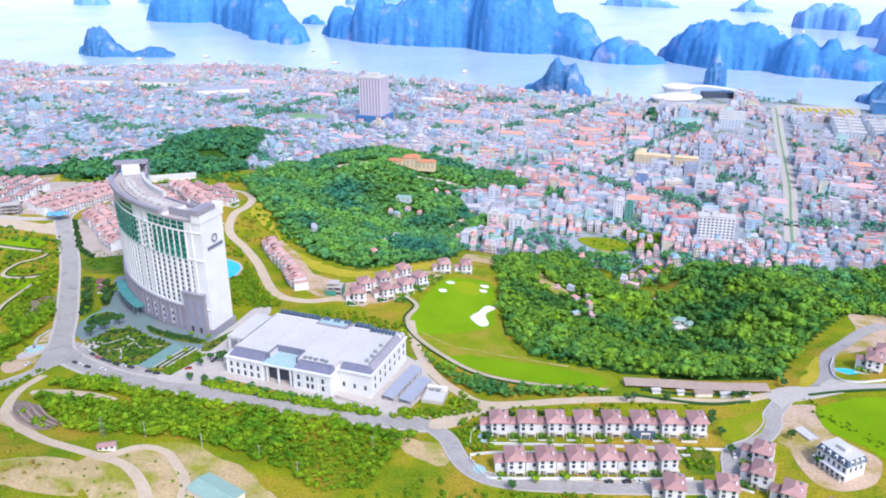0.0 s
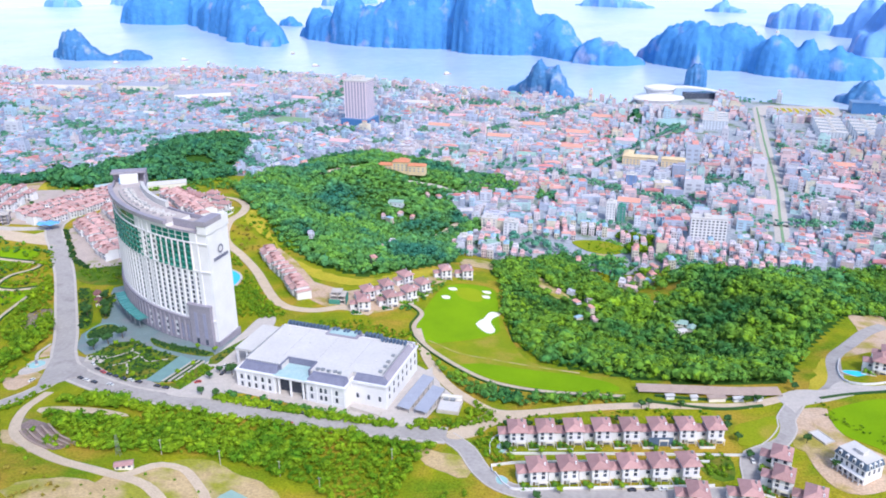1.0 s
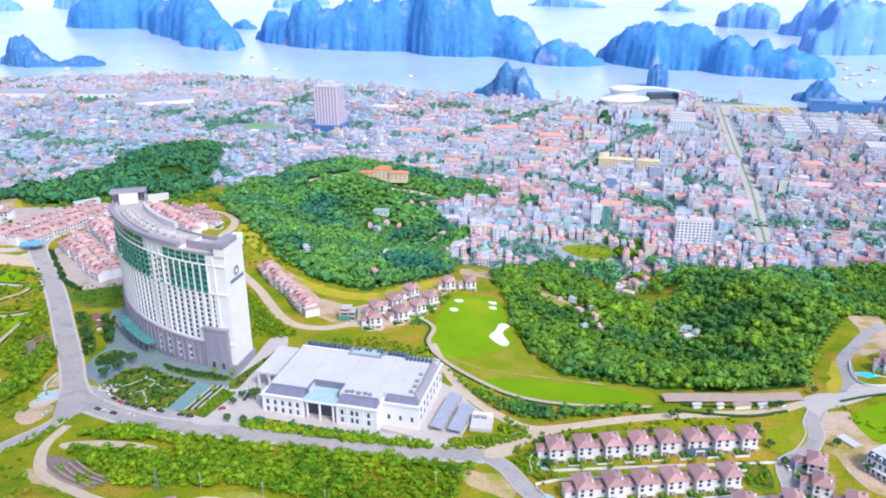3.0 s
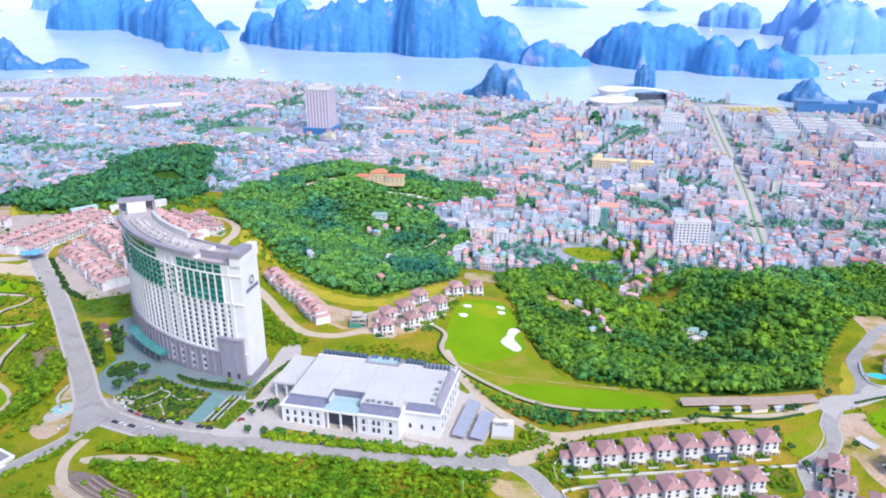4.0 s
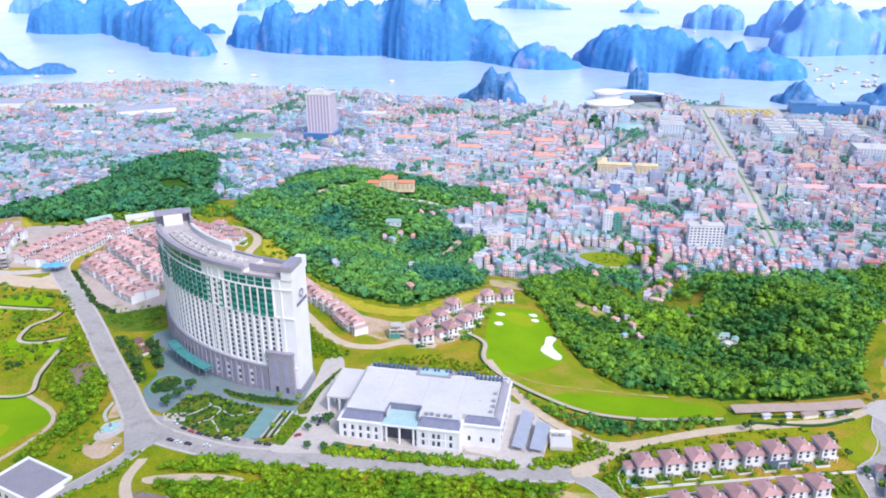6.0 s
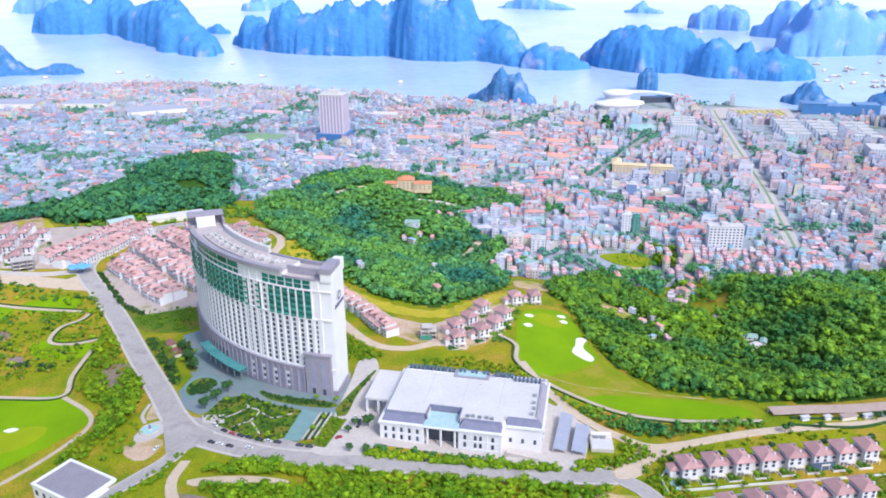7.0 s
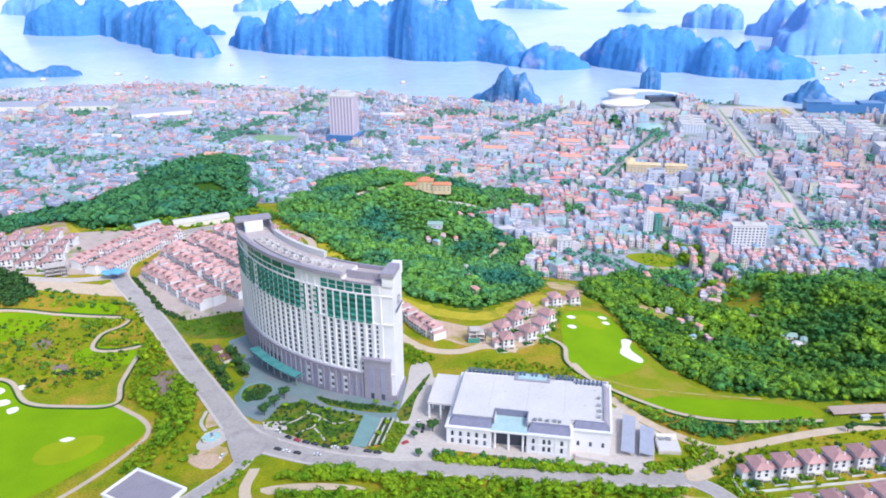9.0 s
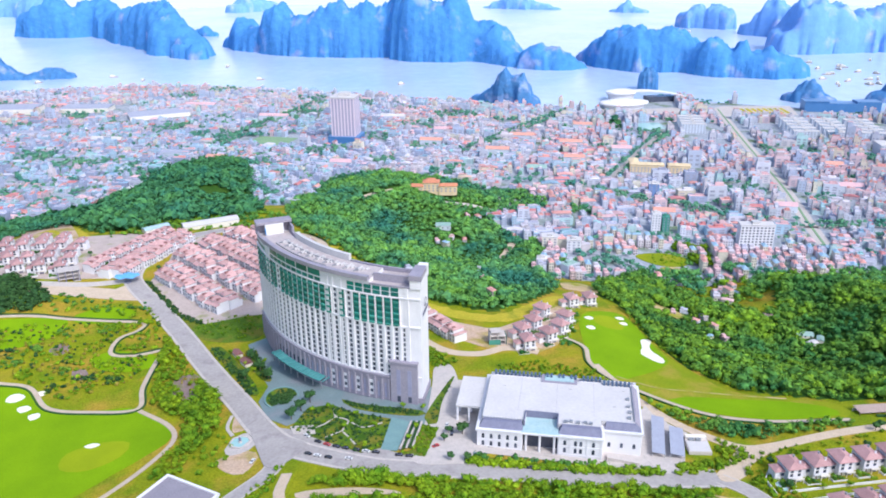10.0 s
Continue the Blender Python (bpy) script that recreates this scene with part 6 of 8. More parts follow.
def townhouse(m, label, group):
    """One house of a terrace: two storeys, pink tiled roof, front towards -y."""
    ob = base("terraced_house", m, label, "house", group)
    part("wall", Geo().box(-3.6, 3.6, -6, 6, -3, 6.4).box(-3.6, 3.6, -3, 6, 6.4, 8.4), M["white"], ob)
    part("roof", Geo().hip(-3.6, 3.6, -3, 6, 8.4, 2.0, 0.5, 0, 0.25, 0.8), M["estate_tile"], ob, "pink clay tile roof")
    part("porch_roof", Geo().add([(-3.9, -7, 6.2), (3.9, -7, 6.2), (3.9, -3, 7.6), (-3.9, -3, 7.6), (-3.9, -7, 6.0), (3.9, -7, 6.0), (3.9, -3, 6.4), (-3.9, -3, 6.4)],
                                 [(0, 1, 2, 3), (0, 4, 5, 1), (1, 5, 6, 2), (3, 7, 4, 0)]), M["estate_tile"], ob, "pink tiled lean-to roof")
    # Dark red dormer, darkened further to carry its shadow on the roof.
    part("dormer", Geo().box(-1.1, 1.1, -2.6, 0.2, 8.4, 10.2).hip(-1.1, 1.1, -2.6, 0.2, 10.2, 0.5, 0.25), M["dark_tile"], ob, "dark red dormer, its shadow in the colour")
    w = Geo().box(-0.6, 0.6, -0.1, 0.15, 0, 1.6)
    for x, z in ((-1.8, 3.8), (1.8, 3.8), (-1.8, 0.9)):
        part("window", w, M["dark_glass"], ob).matrix_basis = pose(x, -6, z)
    part("door", Geo().box(0.9, 2.4, -6.1, -5.9, 0, 2.3), M["slate"], ob)
    part("balcony", Geo().box(-3.4, 3.4, -7.0, -6, 3.1, 3.3).box(-3.4, 3.4, -7.05, -6.95, 3.3, 4.1), M["white"], ob)
    return ob


def corner_house(m, label, group):
    """A house of the estate with a crosswise upper roof."""
    ob = base("terraced_house", m, label, "house", group)
    part("wall", Geo().box(-3.5, 3.5, -5.5, 6, -3, 6.0).box(-3.5, 0.6, -4.5, 5, 6.0, 9.0), M["white"], ob)
    part("roof", Geo().hip(-3.5, 0.6, -4.5, 5, 9.0, 1.6, 0.6, 0, 0.25, 0.8), M["estate_tile"], ob, "pink clay tile roof")
    part("dormer", Geo().box(-2.3, -0.6, -3.6, -1.6, 9.0, 10.6).hip(-2.3, -0.6, -3.6, -1.6, 10.6, 0.4, 0.2), M["dark_tile"], ob, "dark red dormer, its shadow in the colour")
    part("lower_roof", Geo().hip(0.9, 3.6, -5.5, 6, 6.0, 1.1, 0.5, 0, 0.25, 0.8), M["estate_tile"], ob, "pink clay tile roof")
    w = Geo().box(-0.6, 0.6, -0.1, 0.15, 0, 1.6)
    for x, y, z in ((-1.6, -4.5, 6.8), (-1.8, -5.5, 3.6), (1.8, -5.5, 3.6), (1.8, -5.5, 0.8)):
        part("window", w, M["dark_glass"], ob).matrix_basis = pose(x, y, z)
    part("door", Geo().box(-2.6, -1.2, -5.6, -5.4, 0, 2.3), M["slate"], ob)
    return ob


TH = "white terraced house with a pink tiled roof"
first_th = townhouse(stand_on(-156, 659, -66), TH, "terraced houses on the estate")
KINDS = [first_th, first_th, corner_house(stand_on(-268, 832, 30), "white terraced house with stepped pink tiled roofs", "terraced houses on the estate")]


def terrace(points, pitch, side, skip=0):
    """Houses side by side along a line; side: +1 fronts to its right, -1 to its left."""
    line = curve_through(points, 1.0)
    run, last = 0.0, None
    for a, b in zip(line, line[1:]):
        run += math.dist(a, b)
        if last is None or run - last >= pitch:
            last = run
            t = math.degrees(math.atan2(b[1] - a[1], b[0] - a[0]))
            nx, ny, k = (b[1] - a[1]), (a[0] - b[0]), random.uniform(-1.6, 1.6)
            copy_thing(random.choice(KINDS), stand_on(a[0] + nx * k, a[1] + ny * k, t + (0 if side > 0 else 180) + random.uniform(-2, 2), random.uniform(0.1, 1.3)))


terrace([(-152, 650), (-134, 612), (-109, 558)], 9.0, 1)
ED, EP = Vector((0.575, -0.818)), Vector((0.818, 0.575))
for k, (off, run0, run1, sd) in enumerate(((5, 0, 96, 1), (17.5, -8, 100, -1), (38, -30, 98, 1), (50.5, -36, 98, -1), (70, -40, 92, 1), (82.5, -46, 84, -1), (103, -50, 60, 1), (115.5, -50, 50, -1))):
    o = Vector((-349, 724)) + EP * off
    a, b = o + ED * run0, o + ED * run1
    terrace([tuple(a), tuple(b)], 8.6, sd)
for off, run0, run1, sd in ((-8, 4, 108, 1), (-21, 0, 112, -1), (-41, 2, 112, 1)):
    o = Vector((-380, 728)) + Vector((-0.85, 0.52)) * -(off + 2)
    a, b = o + Vector((0.50, 0.866)) * run0, o + Vector((0.50, 0.866)) * run1
    terrace([tuple(a), tuple(b)], 8.6, sd)
for i in range(6):
    for j in range(5):
        if (i, j) not in ((0, 4), (3, 0), (2, 2), (5, 4)):
            copy_thing(first_villa, stand_on(-436 - i * 18.5 + (j % 2) * 3, 748 + j * 22 + i * 3, 8 + 6 * (i - j)))
for x, y, t in ((-250, 800, 60), (-240, 815, 60), (-228, 790, 60), (-262, 812, 60), (-218, 770, 70), (-216, 700, 75)):
    copy_thing(first_villa, stand_on(x, y, t))
for x, y, t in ((-62, 564, 20), (-64, 542, 5), (-48, 579, 25), (-44, 554, 20), (-33, 604, 35), (-30, 568, 30), (-19, 587, 35), (1, 628, 10), (20, 635, 5)):
    copy_thing(first_villa, stand_on(x, y, t))


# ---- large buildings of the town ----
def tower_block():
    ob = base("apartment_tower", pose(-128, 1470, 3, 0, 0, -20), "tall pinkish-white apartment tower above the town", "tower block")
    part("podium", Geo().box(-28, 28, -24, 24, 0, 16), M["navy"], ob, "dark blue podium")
    part("wall", Geo().box(-22, 22, -18, 18, 16, 84), M["tower_wall"], ob, "rendered walls in hazy pink lavender")
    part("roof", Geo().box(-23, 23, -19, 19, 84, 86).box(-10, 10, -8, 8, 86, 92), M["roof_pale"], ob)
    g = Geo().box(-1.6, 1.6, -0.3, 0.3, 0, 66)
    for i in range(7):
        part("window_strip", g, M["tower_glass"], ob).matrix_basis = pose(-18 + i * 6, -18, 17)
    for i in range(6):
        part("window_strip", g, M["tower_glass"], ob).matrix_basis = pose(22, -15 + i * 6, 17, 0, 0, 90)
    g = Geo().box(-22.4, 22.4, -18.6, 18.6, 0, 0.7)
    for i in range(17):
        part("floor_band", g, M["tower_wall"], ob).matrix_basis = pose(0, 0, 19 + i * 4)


tower_block()


def slab_block():
    ob = base("office_block", pose(312, 845, 3, 0, 0, -14), "plain white slab block in the town", "building")
    part("wall", Geo().box(-20, 20, -7, 7, 0, 27), M["white"], ob)
    part("roof", Geo().box(-20.5, 20.5, -7.5, 7.5, 27, 28).box(-6, 2, -4, 4, 28, 31), M["roof_pale"], ob)
    w = Geo().box(-1.2, 1.2, -0.1, 0.2, 0, 1.7)
    for f in range(7):
        for i in range(9):
            part("window", w, M["dark_glass"], ob).matrix_basis = pose(-17.6 + i * 4.4, -7, 2.4 + f * 3.5)


slab_block()


def exhibition_hall():
    ob = base("exhibition_hall", pose(0, 0, 0), "white exhibition hall with sweeping saucer-shaped roofs", "building")
    for x, y, a, b, z in ((490, 1655, 55, 34, 14), (520, 1745, 36, 26, 20)):
        g = Geo()
        k = 32
        rings = [(0.82, 2.0), (0.86, z * 0.55), (1.0, z * 0.8), (0.98, z), (0.6, z + 3), (0.0, z + 4)]
        vs = [(x + a * r * math.cos(6.2832 * i / k), y + b * r * math.sin(6.2832 * i / k), h + 2) for r, h in rings for i in range(k)]
        g.add(vs, [(j * k + i, j * k + (i + 1) % k, j * k + k + (i + 1) % k, j * k + k + i) for j in range(len(rings) - 1) for i in range(k)])
        part("saucer_roof", g, M["white"], ob, "white saucer roof")
    g = Geo()
    for i in range(24):
        t0, t1 = i / 24, (i + 1) / 24

        def at(t, w):
            return (500 + 140 * t, 1770 - 62 * t + w * 16 - 30 * t * t, 12 + 12 * math.sin(math.pi * t * 0.8))
        g.add([at(t0, -1), at(t1, -1), at(t1, 1), at(t0, 1)] + [(q[0], q[1], q[2] - 1.5) for q in (at(t0, -1), at(t1, -1), at(t1, 1), at(t0, 1))], [(0, 1, 2, 3), (4, 5, 1, 0), (6, 7, 3, 2), (7, 6, 5, 4)])
    part("sweeping_roof", g, M["white"], ob, "white sweeping roof")
    part("glazing", Geo().box(560, 625, 1690, 1712, 2, 16), M["dark_glass"], ob)


exhibition_hall()


def museum():
    ob = base("museum", pose(914, 1514, 3, 0, 0, -18), "long dark glass museum of stacked blocks", "building")
    for x, w, h in ((-52, 48, 22), (0, 56, 19), (52, 48, 23)):
        part("block", Geo().box(x - w / 2, x + w / 2, -16, 16, 0, h), M["navy"], ob, "dark blue glass block")
    part("roof_edge", Geo().box(-77, -27, -17, 17, 22, 23.2), M["navy"], ob)


museum()


# ---- single trees ----
def tree(m, height, radius, mat, seed, label, group=""):
    """Tapered trunk with limbs, and a crown of leaf clumps."""
    ob = base("tree", m, label, "tree", group)
    r = random.Random(seed)
    g = Geo().tube(0, 0, -0.6, height * 0.62, radius * 0.09, radius * 0.05, 7)
    for k in range(4):
        a = 1.57 * k + r.uniform(-0.4, 0.4)
        x, y = math.cos(a) * radius * 0.5, math.sin(a) * radius * 0.5
        z0, z1, w = height * 0.42, height * 0.68, radius * 0.03
        g.add([(-w, 0, z0), (w, 0, z0), (0, w, z0 + w), (x - w, y, z1), (x + w, y, z1), (x, y + w, z1 + w)], [(0, 1, 4, 3), (1, 2, 5, 4), (2, 0, 3, 5), (3, 4, 5)])
    part("trunk", g, M["bark"], ob)
    v, q, t = CROWNS_ROUND[seed % 3]
    v = v * [radius, radius, height * 0.42] + [0, 0, height * 0.66]
    me = big_mesh("crown", v, q, t, [M[mat]])
    c = new("crown", me)
    c.parent = ob
    return ob


def trees(first, places):
    for k, (x, y) in enumerate(places):
        copy_thing(first, stand_on(x, y, 47 * k, 0.0))


ROUND = "round dark green tree in the hotel forecourt"
round_tree = tree(stand_on(-225, 488), 9.0, 4.2, "leaf_dark", 1, ROUND, "forecourt trees")
trees(round_tree, [(-231, 478), (-237, 469), (-252, 530), (-258, 545)])
street_tree = tree(stand_on(106, 389), 6.0, 2.6, "leaf_dark", 2, "small dark green street tree by the villas", "street trees")
trees(street_tree, [(111, 391), (129, 389), (169, 393), (176, 394), (186, 352), (150, 340), (24, 350), (26, 372), (38, 372), (55, 372), (88, 374), (120, 372), (150, 372), (148, 366), (33, 306), (150, 356),
                    (152, 326), (158, 334), (190, 330), (122, 300), (205, 408), (-141, 402), (-150, 404), (-150, 424), (-146, 432)])
small_tree = tree(stand_on(-206, 448), 4.5, 2.1, "leaf_bush", 3, "small bright green tree in a garden bed", "garden trees")
trees(small_tree, [(-224, 474), (-214, 476), (-188, 446), (-198, 462), (-156, 462), (-196, 424), (-168, 466), (-262, 545), (-268, 556), (-274, 566),
                   (-280, 578), (-262, 520), (-255, 556), (-164, 440), (-170, 428), (25, 340), (41, 346), (56, 345), (71, 346), (87, 346), (102, 346), (118, 346), (45, 312), (60, 314), (76, 315), (92, 316)])


# ---- gardens of the hotel ----
GARDEN = [(-238, 457), (-227, 480), (-212, 481), (-199, 467), (-177, 454), (-187, 423), (-199, 419), (-222, 440)]
ground_patch("garden_bed", GARDEN, 0.42, "lawn", "planted garden bed with winding paths", "garden", False)
ground_patch("garden_bed", [(-159.5, 445), (-151, 438), (-164, 409), (-179, 414), (-170, 417)], 0.48, "lawn", "planted bed with clipped hedges", "garden", False)
ground_patch("garden_bed", [(-205, 486), (-190, 475), (-157, 461), (-160, 455), (-180, 461), (-199, 473)], 0.42, "lawn", "green hedge bed at the foot of the hotel", "garden")
ground_patch("pavement_strip", [(-246, 462), (-238, 457), (-222, 440), (-199, 419), (-187, 422), (-178, 415), (-164, 409), (-150, 405), (-150, 399), (-165, 402), (-197, 411), (-222, 431), (-242, 449)], 0.34, "asphalt", "pale pavement between garden and road", "pavement", False)
ground_patch("garden_steps", [(-238, 460), (-224, 457), (-223, 446), (-236, 450)], 0.60, "kerb", "pale stone steps at the garden corner", "steps", False)
ground_patch("garden_bed", [(-262, 580), (-258, 556), (-250, 530), (-254, 528), (-262, 545), (-267, 566)], 0.42, "lawn", "green bed beside the hotel drive", "garden")
ground_patch("garden_bed", [(-288, 592), (-274, 562), (-262, 530), (-258, 512), (-264, 512), (-272, 536), (-284, 564), (-294, 588)], 0.42, "lawn", "planted strip between road and forecourt", "garden")
ground_patch("garden_bed", [(-127.5, 503), (-134, 495), (-157, 452), (-151, 444), (-142, 471)], 0.60, "lawn", "green strip between hotel and hall", "garden")
ground_patch("teal_walk", [(-187.5, 420.5), (-176.5, 456), (-166.5, 448.5), (-178.5, 417.5)], 0.50, "teal_paving", "blue-green tiled walk through the garden", "pavement", False)
ground_patch("garden_bed", [(-312, 640), (-262, 642), (-256, 610), (-268, 596), (-300, 606), (-322, 640)], 0.12, "lawn", "green lawn below the estate", "garden")
for p in ([(-211, 475), (-210, 464), (-203, 457), (-207, 446), (-204, 437), (-201, 428)], [(-203, 457), (-195, 447), (-183, 450)], [(-228, 452), (-218, 456), (-210, 464)], [(-218, 440), (-207, 446)]):
    road("path", p, 1.1, "kerb", "narrow pale garden path", False, 2, 0.62)


def scattered(outline, gap, size, seed, mat, label, dense=1.0):
    """Low bushes strewn over a bed, clear of the paths."""
    x, y, r = scatter(outline, gap, seed)
    ok = r.rand(len(x)) < dense
    for line in PATHS + [ROAD_BACK, ROAD_HILL, TRACK_SOUTH]:
        ok &= ~near_line(x, y, curve_through(line, 6.0), (1.8 if line in PATHS else 4.4) + size * 0.6)
    ok &= ((x + 184) / 19) ** 2 + ((y - 603) / 30) ** 2 > 1
    x, y = x[ok], y[ok]
    rad = size * r.uniform(0.5, 1.3, len(x))
    stand("bushes", np.stack([x, y, land(x, y) + 0.3], -1), rad, CROWNS_FAR, mat, label, "bushes", seed, 0.35)


scattered(GARDEN, 2.3, 1.25, 21, "leaf_dark", "clipped dark shrubs in the garden bed", 0.42)
scattered(GARDEN, 3.6, 1.3, 55, "leaf_bush", "bright green shrubs in the garden bed", 0.22)
scattered([(-159.5, 445), (-151, 438), (-164, 409), (-179, 414), (-170, 417)], 2.2, 1.3, 56, "leaf_bush", "bright shrubs beside the drive", 0.7)
scattered([(-204, 484), (-190, 474), (-158, 460), (-160, 456), (-180, 462), (-198, 474)], 1.8, 1.3, 22, "leaf_dark", "clipped shrubs at the foot of the hotel")
scattered([(-290, 592), (-262, 528), (-258, 512), (-265, 512), (-284, 562), (-296, 588)], 2.6, 1.5, 23, "leaf_dark", "shrubs between road and forecourt", 0.8)
scattered([(-262, 580), (-250, 530), (-255, 528), (-267, 566)], 2.2, 1.2, 24, "leaf_dark", "shrubs beside the drive")
scattered([(-142, 404), (-100, 393), (-62, 383), (-36, 378), (-36, 374), (-62, 379), (-102, 388), (-142, 399)], 1.9, 2.3, 25, "leaf_scrub", "green hedge and shrubs before the hall")
scattered([(-140, 408), (-100, 397), (-62, 387), (-40, 382), (-38, 378), (-62, 383), (-102, 393), (-142, 404)], 3.0, 2.6, 57, "leaf", "dark green trees before the hall", 0.8)
scattered([(-26, 381), (-30, 372), (-8, 372), (16, 379), (20, 387), (17, 395), (10, 402), (-1, 381), (-15, 383)], 2.4, 1.9, 26, "leaf_bush", "green bushes round the sheds", 0.8)
scattered([(-129, 500), (-134, 494), (-156, 452), (-151, 445), (-142, 470)], 2.2, 1.1, 27, "leaf_dark", "low shrubs beside the hotel", 0.5)
scattered([(10, 372), (24, 366), (26, 346), (18, 334), (12, 346), (6, 362)], 2.8, 1.6, 28, "leaf_bush", "green bushes on a street corner", 0.9)
scattered([(12, 380), (60, 388), (100, 389), (150, 384), (150, 378), (100, 380), (40, 378), (18, 372)], 3.4, 1.5, 29, "leaf_bush", "bushes and small trees behind the villas", 0.55)
scattered([(122, 346), (140, 344), (136, 324), (124, 326)], 3.0, 1.6, 30, "leaf_bush", "bushes on the lawn between villas", 0.6)
scattered([(-180, 560), (-150, 520), (-120, 520), (-140, 560), (-168, 600)], 4.0, 2.0, 31, "leaf_bush", "green bushes on the slope behind the hall", 0.95)
scattered([(-30, 540), (-14, 575), (0, 606), (-8, 612), (-24, 585), (-40, 548)], 3.2, 2.0, 32, "leaf", "green bushes along the fairway edge", 0.8)
scattered([(-60, 520), (-26, 500), (-20, 470), (-32, 460), (-60, 480), (-90, 500), (-100, 520)], 4.0, 1.8, 33, "leaf_bush", "bushes behind the hall", 0.85)
scattered([(-260, 398), (-244, 420), (-236, 416), (-244, 398), (-270, 380), (-290, 372)], 3.0, 1.8, 34, "leaf_bush", "green hedge below the side road", 0.8)
scattered([(10, 305), (60, 303), (110, 302), (100, 288), (40, 285), (5, 292)], 3.6, 1.7, 35, "leaf_bush", "green scrub below the villa street", 0.8)
scattered([(-470, 740), (-442, 714), (-430, 692), (-440, 674), (-500, 668), (-560, 690), (-570, 742)], 4.4, 4.4, 36, "leaf_dark", "small dark green grove", 0.95)
scattered([(-460, 650), (-340, 655), (-334, 610), (-345, 560), (-390, 545), (-430, 580), (-460, 610)], 5.0, 2.0, 37, "leaf_scrub", "scattered bushes in the golf rough", 0.5)
scattered([(-460, 650), (-340, 655), (-334, 610), (-345, 560), (-390, 545), (-430, 580), (-460, 610)], 5.6, 1.7, 58, "leaf_dark", "dark thorn bushes in the golf rough", 0.35)
scattered([(-480, 720), (-410, 700), (-350, 678), (-345, 660), (-400, 672), (-480, 676)], 4.6, 2.2, 59, "leaf", "green bushes below the estate street", 0.55)
scattered([(-357, 723), (-341, 691), (-322, 653), (-303, 635), (-306, 632), (-326, 650), (-345, 688), (-361, 722)], 1.9, 1.5, 60, "leaf_dark", "clipped hedge along the estate edge")
scattered([(-182, 650), (-162, 606), (-134, 548), (-120, 530), (-140, 525), (-166, 556), (-180, 600), (-190, 640)], 3.2, 1.9, 61, "leaf_bush", "bright green bushes between pool and road", 0.95)
scattered([(-410, 690), (-345, 672), (-335, 630), (-350, 620), (-380, 668), (-420, 672)], 5.0, 2.0, 38, "leaf_bush", "bushes above the golf path", 0.5)
scattered([(-300, 470), (-280, 470), (-268, 440), (-290, 424), (-310, 434)], 4.5, 2.0, 39, "leaf_bush", "bushes round the fountain lawn", 0.45)
scattered([(-240, 380), (-200, 340), (-180, 330), (-240, 300), (-290, 340), (-280, 370)], 5.0, 2.0, 40, "leaf_bush", "scattered scrub on rough grass", 0.3)
scattered([(-60, 296), (-20, 305), (0, 322), (6, 300), (-20, 270), (-70, 260)], 4.5, 2.0, 41, "leaf_bush", "scattered scrub on rough grass", 0.4)
scattered([(-130, 690), (-175, 790), (-190, 800), (-195, 740), (-160, 690), (-136, 662)], 4.5, 2.2, 42, "leaf_bush", "bushes on the dry slope", 0.35)
scattered([(-420, 850), (-330, 862), (-260, 880), (-230, 900), (-250, 960), (-330, 930), (-400, 900)], 6.0, 3.4, 43, "leaf", "green trees above the estate", 0.55)


# clipped hedge rows
for k in range(5):
    line = [(-177 + k * 1.9, 417.6 + k * 0.4), (-165.6 + k * 1.6, 448.4 - k * 0.3)]
    g = Geo()
    ribbon(g, curve_through(line, 3.0), 1.0, 1.3, 0, 1.2, 1)
    tagged(g.make("hedge", M["leaf_dark"] if k % 2 else M["kerb"]), "clipped garden row in a paved bed" if k % 2 == 0 else "clipped dark hedge row", "hedge", "hedge rows in the garden")


def planter():
    z = float(land(-243, 500))
    ob = base("round_planter", pose(-243, 500, z), "large round planter with a low stone rim", "planter")
    g = Geo()
    k = 28
    for i in range(k):
        a0, a1 = 6.2832 * i / k, 6.2832 * (i + 1) / k
        g.add([(rx * math.cos(a) * 1.2, rx * math.sin(a) * 1.45, h) for a in (a0, a1) for rx, h in ((9.4, -1), (9.4, 0.9), (8.6, 0.9), (8.6, -1))], [(0, 1, 5, 4), (1, 2, 6, 5), (2, 3, 7, 6)])
    part("rim", g, M["teal_paving"], ob, "blue-grey stone rim")
    g = Geo().tube(0, 0, -1, 0.6, 8.6, 8.4, 24)
    part("soil_bed", g, M["lawn"], ob, "green planted bed").matrix_basis = Matrix.Diagonal((1.2, 1.45, 1, 1))


planter()
scattered([(-251, 506), (-243, 511), (-236, 506), (-234, 498), (-240, 490), (-249, 491), (-252, 499)], 1.7, 1.5, 44, "leaf_dark", "shrubs in the round planter")


